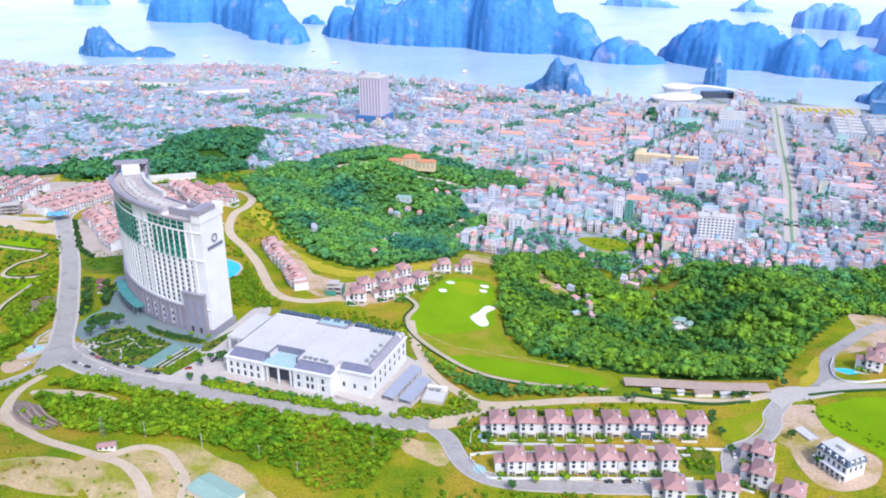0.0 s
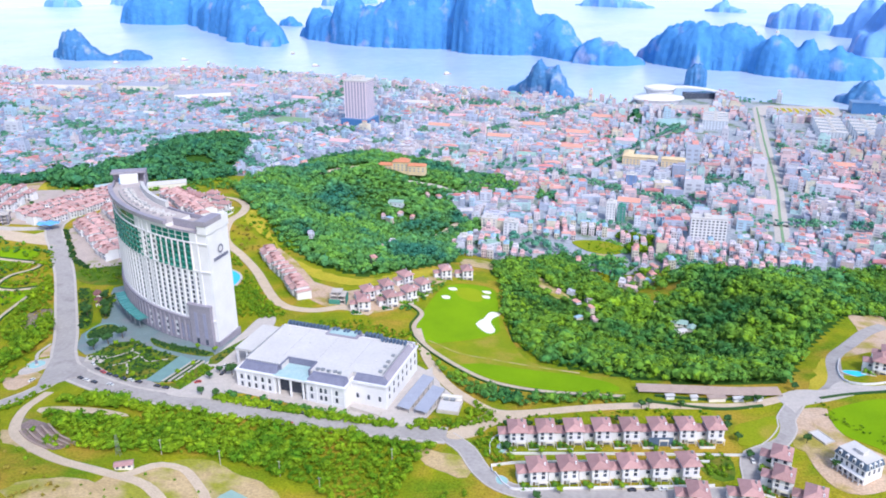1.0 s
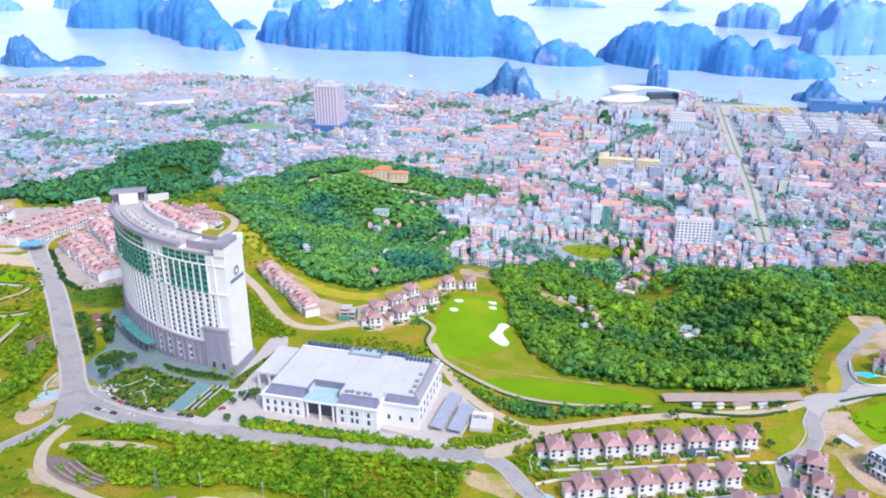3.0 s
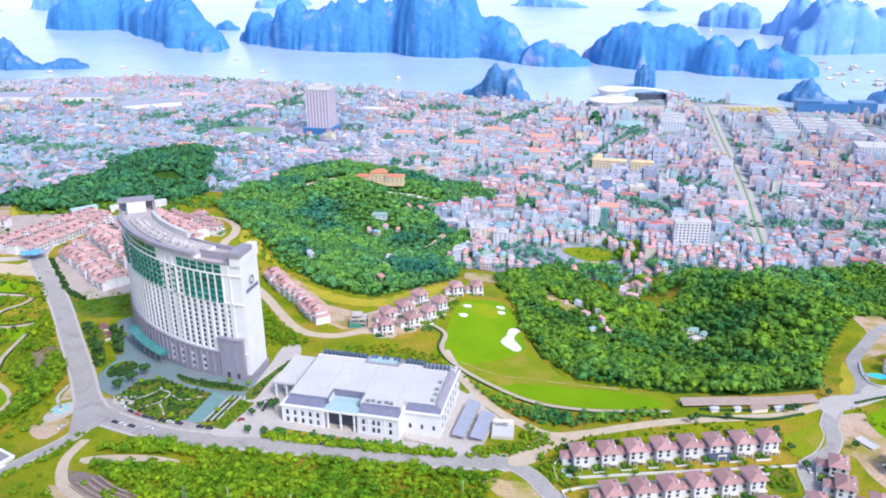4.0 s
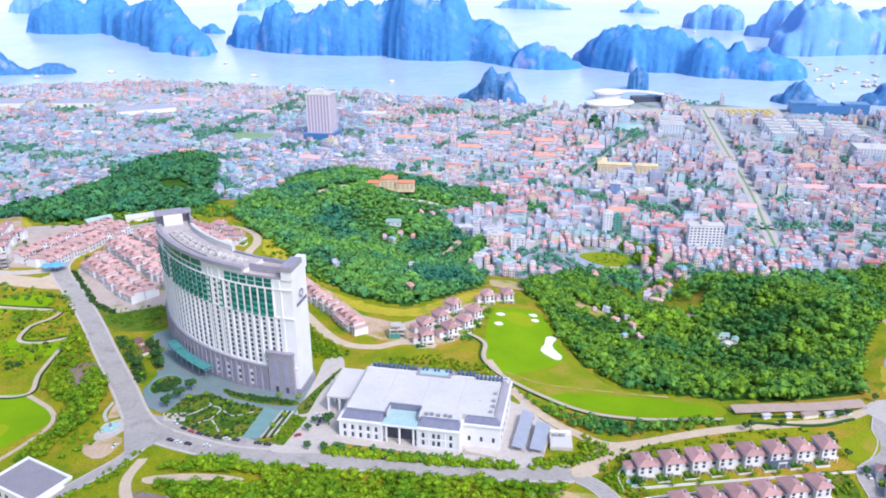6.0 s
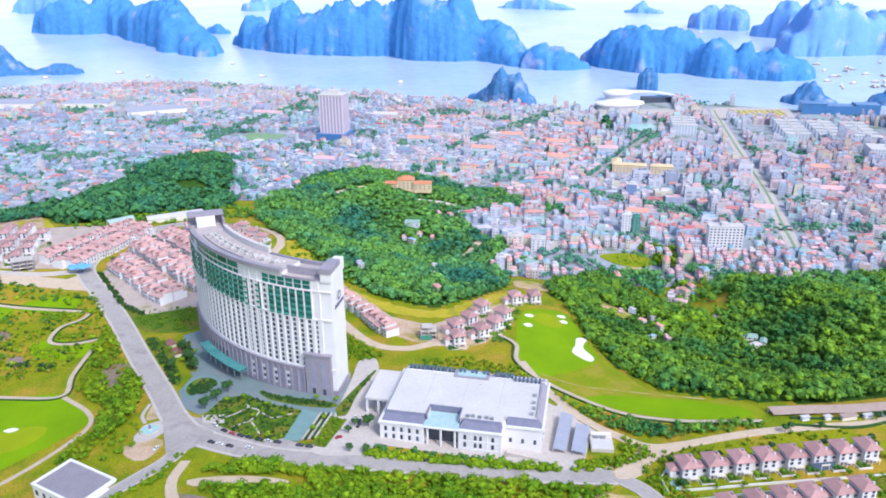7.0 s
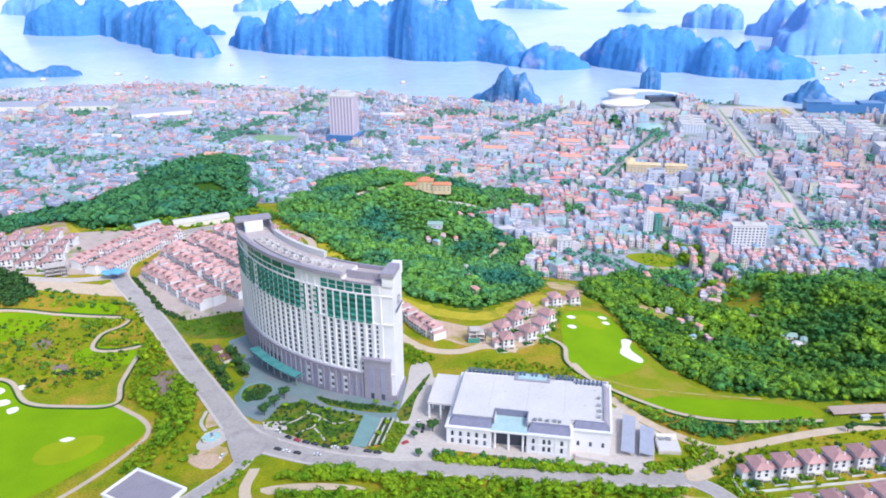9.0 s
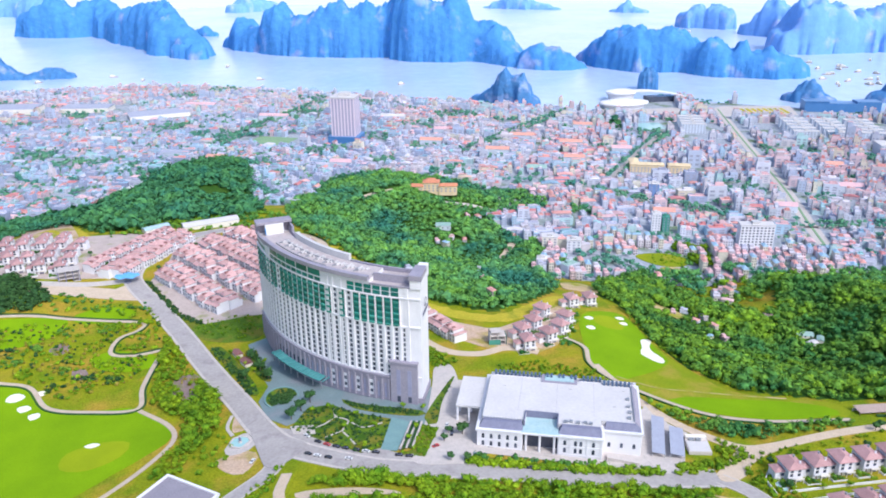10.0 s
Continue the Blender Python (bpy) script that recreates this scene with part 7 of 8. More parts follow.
def fountain():
    z = float(land(-267, 452)) + 0.2
    ob = base("fountain", pose(-267, 452, z), "octagonal pale stone fountain with a dark statue", "fountain")
    g = Geo()
    for i in range(8):
        a0, a1 = 0.7854 * i, 0.7854 * (i + 1)
        g.add([(rx * math.cos(a), rx * math.sin(a), h) for a in (a0, a1) for rx, h in ((6.4, -1.5), (6.4, 1.0), (5.5, 1.0), (5.5, -1.5))], [(0, 1, 5, 4), (1, 2, 6, 5), (2, 3, 7, 6)])
    part("basin", g, M["kerb"], ob)
    part("basin_water", Geo().tube(0, 0, -1.2, 0.55, 5.5, 5.5, 8), M["pool_pale"], ob, "pale blue water")
    part("plinth", Geo().tube(0, 0, 0, 1.6, 1.3, 0.9, 10), M["kerb"], ob)
    g = Geo().tube(0, 0, 1.6, 3.0, 0.7, 0.9, 8).tube(0.2, 0, 3.0, 4.2, 0.6, 0.25, 8).tube(-0.5, 0.2, 2.6, 3.8, 0.4, 0.2, 8)
    part("statue", g, M["slate"], ob, "dark bronze statue")


fountain()
ground_patch("fountain_plaza", [(-276, 448), (-270, 460), (-262, 462), (-256, 452), (-262, 442), (-272, 440)], 0.25, "kerb", "pale paved plaza round the fountain", "pavement")
ground_patch("soil", [(-280, 438), (-262, 441), (-256, 432), (-264, 418), (-274, 424)], 0.2, "pink_soil", "brown earth bed by the fountain", "soil")
ground_patch("soil", [(-272, 466), (-262, 470), (-264, 484), (-272, 486)], 0.2, "pink_soil", "brown earth bed by the fountain", "soil")
road("path", [(-272, 462), (-276, 474), (-274, 488)], 2.2, "kerb", "pale path to the fountain", False, 3, 0.35)


# ---- cars ----
def car(m, paint, label, group="parked cars"):
    ob = base("car", m, label, "car", group)
    prof = [(-2.2, 0.35), (-2.2, 0.8), (-1.5, 0.95), (1.6, 0.95), (2.15, 0.85), (2.2, 0.35)]
    g = Geo()
    k = len(prof)
    g.add([(x, -0.88, z) for x, z in prof] + [(x, 0.88, z) for x, z in prof], [tuple(range(k)), tuple(range(2 * k - 1, k - 1, -1))] + [(i, k + i, k + (i + 1) % k, (i + 1) % k) for i in range(k)])
    part("body", g, M[paint], ob)
    g = Geo().add([(-1.2, -0.8, 0.95), (1.5, -0.8, 0.95), (1.5, 0.8, 0.95), (-1.2, 0.8, 0.95), (-0.5, -0.66, 1.42), (1.1, -0.66, 1.42), (1.1, 0.66, 1.42), (-0.5, 0.66, 1.42)],
                  [(0, 1, 5, 4), (1, 2, 6, 5), (2, 3, 7, 6), (3, 0, 4, 7)])
    part("window_band", g, M["dark_glass"], ob)
    part("roof", Geo().box(-0.5, 1.1, -0.66, 0.66, 1.42, 1.47), M[paint], ob)
    for x in (-1.35, 1.35):
        for y in (-0.86, 0.86):
            w = part("wheel", Geo().tube(0, 0, -0.1, 0.1, 0.33, 0.33, 10), M["rubber"], ob)
            w.matrix_basis = pose(x, y, 0.33, 90)
    return ob


def on_road(x, y, turn):
    return pose(x, y, float(land(x, y)) + 0.34, 0, 0, turn)


dark_car = car(on_road(-222, 436.5, -40), "black_car", "dark parked car beside the kerb")
red_car = car(on_road(-217, 432, -38), "red_car", "red parked car beside the kerb")
white_car = car(on_road(-228, 445, 130), "white_car", "white car on the concrete road")
for x, y, t in ((-212, 428.5, -34), (-207, 425.5, -32), (-201, 422, -26), (-190.5, 417.5, -22), (-178, 412.5, -20), (-172.5, 410.5, -18), (-228, 425, -34), (-217, 418, -28), (-108, 391, -12), (-97, 388.5, -12),
                (-90, 387, -12), (81, 314.5, 3), (90, 315, 4), (-118, 393, -13), (-144, 431, 70), (-143, 436, 70)):
    copy_thing(dark_car, on_road(x, y, t))
for x, y, t in ((-196, 419.5, -24), (-223, 421.5, -30), (-206, 414, -24), (97, 315.5, 5), (-103, 390, -12), (-259, 428, 60), (-145, 441, 70), (151, 338, 80), (152, 344, 75)):
    copy_thing(white_car, on_road(x, y, t))
copy_thing(red_car, on_road(-156, 419, 20))
copy_thing(red_car, on_road(-95, 375.5, 168))


# ---- sheds, kiosks and small houses ----
def long_shed(m, length, width, height, roof, label, group=""):
    ob = base("shed", m, label, "shed", group)
    part("roof", Geo().add([(-length / 2, -width / 2, height), (length / 2, -width / 2, height), (length / 2, width / 2, height + 0.9), (-length / 2, width / 2, height + 0.9),
                            (-length / 2, -width / 2, height - 0.2), (length / 2, -width / 2, height - 0.2), (length / 2, width / 2, height + 0.7), (-length / 2, width / 2, height + 0.7)],
                           [(0, 1, 2, 3), (7, 6, 5, 4), (0, 4, 5, 1), (1, 5, 6, 2), (2, 6, 7, 3), (3, 7, 4, 0)]), M[roof], ob)
    for i in range(int(length / 7) + 1):
        for y in (-1, 1):
            part("post", Geo().box(-0.12, 0.12, -0.12, 0.12, -1, height), M["metal"], ob).matrix_basis = pose(-length / 2 + 0.6 + i * (length - 1.2) / int(length / 7), y * (width / 2 - 0.4), 0)
    return ob


long_shed(stand_on(-24.5, 408, 66), 38, 7.5, 4.0, "shed_roof", "long open shed with a grey metal roof", "sheds beside the hall")
long_shed(stand_on(-16.5, 400, 66), 28, 8.0, 3.6, "shed_roof", "long open shed with a pale metal roof", "sheds beside the hall")


def boxes(name, m, blocks, label, category, group=""):
    """A thing of named boxes: (part, x0, x1, y0, y1, z0, z1, material)."""
    ob = base(name, m, label, category, group)
    for n, x0, x1, y0, y1, z0, z1, mat in blocks:
        part(n, Geo().box(x0, x1, y0, y1, z0, z1), M[mat], ob)
    return ob


boxes("tank_house", stand_on(-4, 398, -14), [("base", -7, 6, -9, 6, -2, 2.4, "kerb"), ("deck", -6.5, 5.5, -8.5, 1, 2.4, 2.7, "roof_pale"), ("wall", -6.5, 5.5, 3, 6, 2.4, 4.2, "cream"), ("tank", -5, -2, 1.4, 2.8, 2.4, 3.8, "metal"),
                                           ("tank", -1, 2, 1.4, 2.8, 2.4, 3.8, "metal")], "low pale service building with tanks", "building")


def curved_shelter():
    z0 = float(land(109, 406))
    ob = base("long_shelter", pose(109, 406, z0), "long low shelter with a brown sheet roof", "shelter")
    line = [(x, y, float(land(109 + x, 406 + y)) - z0) for x, y in curve_through([(0, 0), (28, -2.5), (56, -5), (85, -6)], 4.0)]
    g = Geo()
    k = len(line)
    g.add([(x, y + o, h + z) for o, z in ((0, 2.0), (7.6, 3.0), (7.6, 2.7), (0, 1.7)) for x, y, h in line], [(j * k + i, j * k + i + 1, (j + 1) % 4 * k + i + 1, (j + 1) % 4 * k + i) for j in range(4) for i in range(k - 1)])
    part("roof", g, M["brown_roof"], ob)
    part("back_wall", Geo().prism([(x, y + 7.0) for x, y, h in line] + [(x, y + 7.3) for x, y, h in line[::-1]], -4, 1.2), M["cream"], ob)
    for x, y, h in line[::3]:
        part("post", Geo().box(-0.12, 0.12, -0.12, 0.12, -2, 1.8), M["bark"], ob).matrix_basis = pose(x, y + 0.4, h)


curved_shelter()
boxes("kiosk", stand_on(153, 397, 2), [("wall", -5, 5, -1.5, 1.5, -1, 2.6, "cream"), ("roof", -5.6, 5.6, -2.1, 2.1, 2.6, 3.1, "brown_roof")], "small kiosk with a brown roof by the road", "kiosk")
for ln in ([(112, 396), (150, 387), (178, 390)], [(118, 403), (150, 398), (185, 402)], [(215, 396), (240, 399), (300, 399)]):
    g = Geo()
    ribbon(g, curve_through(ln, 4.0), 1.6, 1.2, 0, 1.2, 1)
    tagged(g.make("hedge", M["leaf_dark"]), "clipped dark green hedge beside the road", "hedge", "roadside hedges")


def gabled(name, m, w, d, h, rise, wall, roof, label, category):
    ob = base(name, m, label, category)
    part("wall", Geo().box(-w / 2, w / 2, -d / 2, d / 2, -2, h), M[wall], ob)
    a = 0.5
    g = Geo().add([(-w / 2 - a, -d / 2 - a, h), (w / 2 + a, -d / 2 - a, h), (w / 2 + a, d / 2 + a, h), (-w / 2 - a, d / 2 + a, h), (-w / 2 - a, 0, h + rise), (w / 2 + a, 0, h + rise)], [(0, 1, 5, 4), (2, 3, 4, 5), (0, 4, 3), (1, 2, 5), (3, 2, 1, 0)])
    part("roof", g, M[roof], ob)
    for k in range(3):
        part("window", Geo().box(-0.7, 0.7, -0.08, 0.1, 0, 1.3), M["dark_glass"], ob).matrix_basis = pose(-w / 2 + w * (k + 0.5) / 3, -d / 2, 1.2)
    return ob


gabled("workshop", stand_on(-104, 291, -35), 24, 13, 5.5, 1.4, "cream", "teal_roof", "workshop with a pale green sheet roof and pale walls", "workshop")
gabled("forest_house", stand_on(191, 574, -20), 13, 8, 2.8, 1.9, "cream", "teal_roof", "low house with pale teal roofs among trees", "house")
gabled("forest_house", stand_on(187, 558, 20), 9, 6, 2.8, 1.2, "cream", "roof_pale", "low house with a pale roof among trees", "house")
gabled("forest_house", stand_on(196, 560, 55), 8, 5, 2.6, 1.2, "cream", "teal_roof", "small house with a pale teal roof among trees", "house")
gabled("valley_house", stand_on(-49, 950, -15), 18, 12, 5.0, 1.2, "haze_wall", "teal_roof", "wide house with a pale teal sheet roof in the wood", "house")
gabled("hut", stand_on(-164, 319, 12), 8, 4, 2.6, 1.0, "cream", "pink_tile", "small hut with a red roof beside the track", "hut")
gabled("pavilion", stand_on(-275, 575, -64), 8, 5, 2.6, 1.4, "cream", "dark_tile", "small garden pavilion with a dark red roof", "pavilion")
gabled("pavilion", stand_on(-268, 559, -64), 9, 5.5, 2.6, 1.4, "cream", "dark_tile", "small garden pavilion with a dark red roof", "pavilion")


def clubhouse():
    ob = base("clubhouse", stand_on(-297, 402.5, -38, -1.6), "low clubhouse with a flat grey roof and arched porch", "building")
    part("wall", Geo().box(-18, 18, -12, 12, -4, 6.0), M["white"], ob)
    part("roof", Geo().box(-17, 17, -11, 11, 6.0, 6.6), M["slab_grey"], ob, "flat lavender grey roof")
    part("parapet", Geo().box(-18.4, 18.4, -12.4, -11, 6.0, 7.4).box(-18.4, 18.4, 11, 12.4, 6.0, 7.4).box(-18.4, -17, -11, 11, 6.0, 7.4).box(17, 18.4, -11, 11, 6.0, 7.4), M["white"], ob)
    part("porch", Geo().box(18.4, 25, -6, 6, 4.6, 5.8), M["white"], ob)
    for y in (-5, 0, 5):
        part("column", Geo().box(23.6, 24.6, y - 0.5, y + 0.5, -3, 4.6), M["white"], ob)
    for k in range(6):
        part("window", Geo().box(-1.2, 1.2, -0.1, 0.15, 0.8, 4.0), M["dark_glass"], ob).matrix_basis = pose(-15 + k * 6, -12, 0)


clubhouse()


def mansard_villa():
    ob = base("mansard_villa", stand_on(200, 327, -67), "white three-storey mansion with a dark blue mansard roof", "villa")
    part("wall", Geo().box(-9, 9, -6.5, 6.5, -2, 8.2), M["white"], ob)
    vs = [(x, y, z) for z, e in ((8.2, 0.4), (11.4, -0.7)) for x, y in ((-9 - e, -6.5 - e), (9 + e, -6.5 - e), (9 + e, 6.5 + e), (-9 - e, 6.5 + e))]
    part("mansard", Geo().add(vs, [(0, 1, 5, 4), (1, 2, 6, 5), (2, 3, 7, 6), (3, 0, 4, 7)]), M["slate_blue"], ob, "dark blue mansard slopes")
    part("roof", Geo().box(-8.3, 8.3, -5.8, 5.8, 11.3, 11.8).box(-2, 3, -2, 2.4, 11.8, 13.6), M["roof_pale"], ob, "flat white roof with a stair box")
    part("terrace", Geo().box(-9.6, 9.6, -8.6, -6.5, 3.6, 4.0), M["white"], ob)
    for k in range(6):
        x = -7.6 + k * 3.05
        part("column", Geo().box(x - 0.25, x + 0.25, -8.5, -8.0, -2, 3.6), M["white"], ob)
        part("window", Geo().box(-0.6, 0.6, -0.1, 0.15, 4.6, 7.0), M["dark_glass"], ob).matrix_basis = pose(x, -6.5, 0)
        part("window", Geo().box(-0.7, 0.7, -0.1, 0.15, 0.2, 3.0), M["dark_glass"], ob).matrix_basis = pose(x, -6.5, 0)
    for k in range(4):
        d = part("dormer", Geo().box(-0.9, 0.9, -0.4, 1.2, 8.6, 10.6).tube(0, 0.4, 10.6, 11.2, 0.9, 0.3, 8), M["white"], ob)
        d.matrix_basis = pose(-6.2 + k * 4.1, -6.4, 0)
        part("pane", Geo().box(-0.5, 0.5, -0.48, -0.38, 8.9, 10.3), M["dark_glass"], d)
    for y in (-3.5, 0, 3.5):
        part("window", Geo().box(-0.6, 0.6, -0.1, 0.15, 4.6, 7.0), M["dark_glass"], ob).matrix_basis = pose(9, y, 0, 0, 0, 90)
        d = part("dormer", Geo().box(-0.9, 0.9, -0.4, 1.2, 8.6, 10.6).tube(0, 0.4, 10.6, 11.2, 0.9, 0.3, 8), M["white"], ob)
        d.matrix_basis = pose(8.9, y, 0, 0, 0, 90)
        part("pane", Geo().box(-0.5, 0.5, -0.48, -0.38, 8.9, 10.3), M["dark_glass"], d)


mansard_villa()


def pool(name, x, y, a, b, turn, label, surface="pool"):
    z = float(land(x, y))
    ob = base(name, pose(x, y, z, 0, 0, turn), label, "pool")
    k = 26
    rim, wat = Geo(), Geo()
    out = [(a * math.cos(6.2832 * i / k) * (1 + 0.12 * math.cos(12.566 * i / k)), b * math.sin(6.2832 * i / k) * (1 - 0.15 * math.cos(6.2832 * i / k))) for i in range(k)]
    rim.prism([(p * 1.12, q * 1.14) for p, q in out], -1.5, 0.45)
    wat.prism(out, -1.0, 0.5)
    part("coping", rim, M["kerb"], ob)
    part("pool_surface", wat, M[surface], ob)


pool("swimming_pool", 254, 427, 7.5, 3.6, 155, "kidney-shaped blue pool in a villa garden")
pool("swimming_pool", -184, 603, 13, 24, 20, "large curved blue hotel pool")
pool("swimming_pool", 21, 352.5, 2.2, 4.0, 5, "small pale garden pool beside a villa", "pool_pale")
pool("swimming_pool", 18, 323, 2.6, 4.0, 15, "small pale garden pool beside a villa", "pool_pale")
boxes("unfinished_pool", stand_on(196, 356, 20), [("wall", -3.5, 3.5, -6, -5.6, -1, 0.9, "kerb"), ("wall", -3.5, 3.5, 5.6, 6, -1, 0.9, "kerb"), ("wall", -3.5, -3.1, -5.6, 5.6, -1, 0.9, "kerb"), ("wall", 3.1, 3.5, -5.6, 5.6, -1, 0.9, "kerb"),
                                                 ("floor", -3.1, 3.1, -5.6, 5.6, -1, 0.5, "roof_pale")], "unfinished concrete pool on bare earth", "pool")


def scaffolded():
    ob = base("villa_under_construction", stand_on(-84, 556, -6), "unfinished grey villa wrapped in green safety net", "villa")
    part("frame", Geo().box(-6, 6, -5, 5, -2, 0.4).box(-6, 6, -5, 5, 3.4, 3.8).box(-6, 6, -5, 5, 6.8, 7.2).box(-5, 3, -4, 4, 9.4, 9.8), M["kerb"], ob)
    for x in (-5.6, 0, 5.6):
        for y in (-4.6, 4.6):
            part("column", Geo().box(x - 0.3, x + 0.3, y - 0.3, y + 0.3, 0, 9.4 if x < 5 else 6.8), M["kerb"], ob)
    part("net", Geo().box(-6.6, 2, -5.7, -5.6, 0, 4.6), M["net"], ob, "green safety net")
    part("net", Geo().box(6.5, 6.6, -5.6, 5, 0, 7.0), M["net"], ob, "green safety net")


scaffolded()


def tent():
    ob = base("shade_canopy", stand_on(-376, 724), "blue fabric canopy on one mast at the junction", "canopy")
    g = Geo()
    k = 12
    g.add([(0, 0, 7.2)] + [(11 * math.cos(6.2832 * i / k), 7 * math.sin(6.2832 * i / k), 5.6 + 1.2 * (i % 2)) for i in range(k)], [(0, 1 + i, 1 + (i + 1) % k) for i in range(k)])
    part("fabric", g, M["blue"], ob, "blue fabric")
    part("mast", Geo().tube(0, 0, -1, 7.2, 0.5, 0.3), M["metal"], ob)
    part("planter_ring", Geo().tube(0, 0, -1, 0.8, 3.2, 3.0, 14), M["slate"], ob)


tent()


def pole(m, label):
    ob = base("power_pole", m, label, "pole", "power poles")
    part("mast", Geo().tube(0, 0, -1, 9, 0.2, 0.13), M["kerb"], ob)
    part("crossarm", Geo().box(-0.9, 0.9, -0.08, 0.08, 8.3, 8.5), M["metal"], ob)
    return ob


first_pole = pole(stand_on(-152, 336), "thin concrete power pole in the scrub")
for x, y in ((-122, 331), (-92, 326), (-71, 314), (-37, 340)):
    copy_thing(first_pole, stand_on(x, y))


def pylon():
    ob = base("lattice_mast", stand_on(-171, 331), "small grey steel lattice mast", "mast")
    for x, y in ((-1, -1), (1, -1), (1, 1), (-1, 1)):
        part("leg", Geo().add([(x - 0.1, y - 0.1, -1), (x + 0.1, y - 0.1, -1), (x, y + 0.1, -1), (x * 0.3 - 0.08, y * 0.3, 12), (x * 0.3 + 0.08, y * 0.3, 12), (x * 0.3, y * 0.3 + 0.1, 12)], [(0, 1, 4, 3), (1, 2, 5, 4), (2, 0, 3, 5)]), M["metal"], ob)
    for z in (2, 4, 6, 8, 10):
        e = 1 - 0.7 * z / 12
        part("brace", Geo().box(-e, e, -e - 0.05, -e + 0.05, z, z + 0.12).box(-e, e, e - 0.05, e + 0.05, z, z + 0.12), M["metal"], ob)


pylon()
for k in range(5):
    g = Geo()
    ribbon(g, curve_through([(-232 + k * 3.2, 358 + k * 1.2), (-220 + k * 3.2, 344 + k * 1.2), (-206 + k * 3.0, 333 + k * 1.4)], 3.0), 1.0, 0.9 + 0.25 * k, 0, 2.0, 1)
    tagged(g.make("retaining_wall", M["brown_roof"]), "brown stepped retaining wall", "wall", "stepped retaining walls", "structure")
for ln in ([(14, 346), (16, 360), (24, 368)], [(22, 347), (150, 343)], [(15, 330), (20, 318), (34, 315), (124, 319)], [(14, 330), (24, 338), (128, 338)], [(24, 368), (90, 370), (146, 367)], [(256, 452), (246, 435), (241, 419), (245, 412), (254, 410), (268, 412)]):
    g = Geo()
    ribbon(g, curve_through(ln, 4.0), 0.4, 1.5, 0, 1.6, 1)
    tagged(g.make("garden_wall", M["white"]), "low white garden wall round the villas", "wall", kind="structure")
ground_patch("lawn", [(153, 369), (168, 375), (180, 379), (179, 369), (172, 358), (162, 353), (150, 352)], 0.3, "rough", "dry yellow lawn in a road bend", "lawn")
ground_patch("lawn", [(122, 345), (140, 343), (136, 324), (124, 326)], 0.2, "lawn", "green lawn between villas", "lawn")
boxes("concrete_block", stand_on(345, 505, -20), [("floor_slab", -10, 10, -8, 8, k * 3.6 - 1, k * 3.6 - 0.6, "kerb") for k in range(4)] + [("column", x, x + 0.8, y, y + 0.8, -1, 10, "kerb") for x in (-9.8, -3, 3, 9) for y in (-7.8, 7)],
      "unfinished concrete building frame on bare earth", "building")

boxes("concrete_block", stand_on(-426, 734, 14), [("floor_slab", -9, 9, -6, 6, k * 3.4 - 1, k * 3.4 - 0.6, "kerb") for k in range(4)] + [("column", x, x + 0.7, y, y + 0.7, -1, 9.2, "slate") for x in (-8.8, -3, 3, 8.1) for y in (-5.8, 5.1)],
      "unfinished grey concrete house frame on the estate", "building")


# ---- larger buildings of the town ----
def apartment_block(m, length, depth, floors, wall, label, group="pale blocks near the shore"):
    ob = base("apartment_block", m, label, "building", group)
    h = 3.4 * floors + 1
    part("wall", Geo().box(-length / 2, length / 2, -depth / 2, depth / 2, 0, h), M[wall], ob)
    part("roof", Geo().box(-length / 2 - 0.4, length / 2 + 0.4, -depth / 2 - 0.4, depth / 2 + 0.4, h, h + 0.6).box(-3, 3, -3, 3, h + 0.6, h + 3), M["roof_pale"], ob)
    n = int(length / 5)
    for f in range(floors):
        for i in range(n):
            part("window", Geo().box(-1.1, 1.1, -0.15, 0.15, 0, 1.8), M["strip_glass"], ob).matrix_basis = pose(-length / 2 + (i + 0.5) * length / n, -depth / 2, 1.2 + 3.4 * f)
    return ob


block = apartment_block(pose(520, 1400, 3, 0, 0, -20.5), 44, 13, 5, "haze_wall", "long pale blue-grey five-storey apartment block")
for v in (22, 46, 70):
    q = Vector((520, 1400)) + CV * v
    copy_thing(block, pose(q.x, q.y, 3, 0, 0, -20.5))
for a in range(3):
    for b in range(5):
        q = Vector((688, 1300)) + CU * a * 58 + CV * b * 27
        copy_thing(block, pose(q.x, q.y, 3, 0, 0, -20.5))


def warehouse(m, length, depth, h, roof, label):
    ob = base("warehouse", m, label, "warehouse", "large sheds near the shore")
    part("wall", Geo().box(-length / 2, length / 2, -depth / 2, depth / 2, 0, h), M["cream"], ob)
    k = 3
    for i in range(k):
        y0, y1 = -depth / 2 + depth * i / k, -depth / 2 + depth * (i + 1) / k
        g = Geo().add([(-length / 2 - 1, y0, h), (length / 2 + 1, y0, h), (length / 2 + 1, y1, h), (-length / 2 - 1, y1, h), (-length / 2 - 1, (y0 + y1) / 2, h + 3), (length / 2 + 1, (y0 + y1) / 2, h + 3)], [(0, 1, 5, 4), (2, 3, 4, 5), (0, 4, 3), (1, 2, 5)])
        part("roof", g, M[roof], ob)


# White shed roofs toned to blue-grey, with the haze in their colour.
warehouse(pose(-840, 1910, 3, 0, 0, -8), 150, 60, 12, "shed_roof", "long pale blue-grey warehouse roofs")
warehouse(pose(-660, 1880, 3, 0, 0, -8), 100, 46, 11, "shed_roof", "pale blue-grey warehouse roofs")
warehouse(pose(-500, 1790, 3, 0, 0, 14), 120, 56, 9, "shed_roof", "large pale blue-grey warehouse roofs")


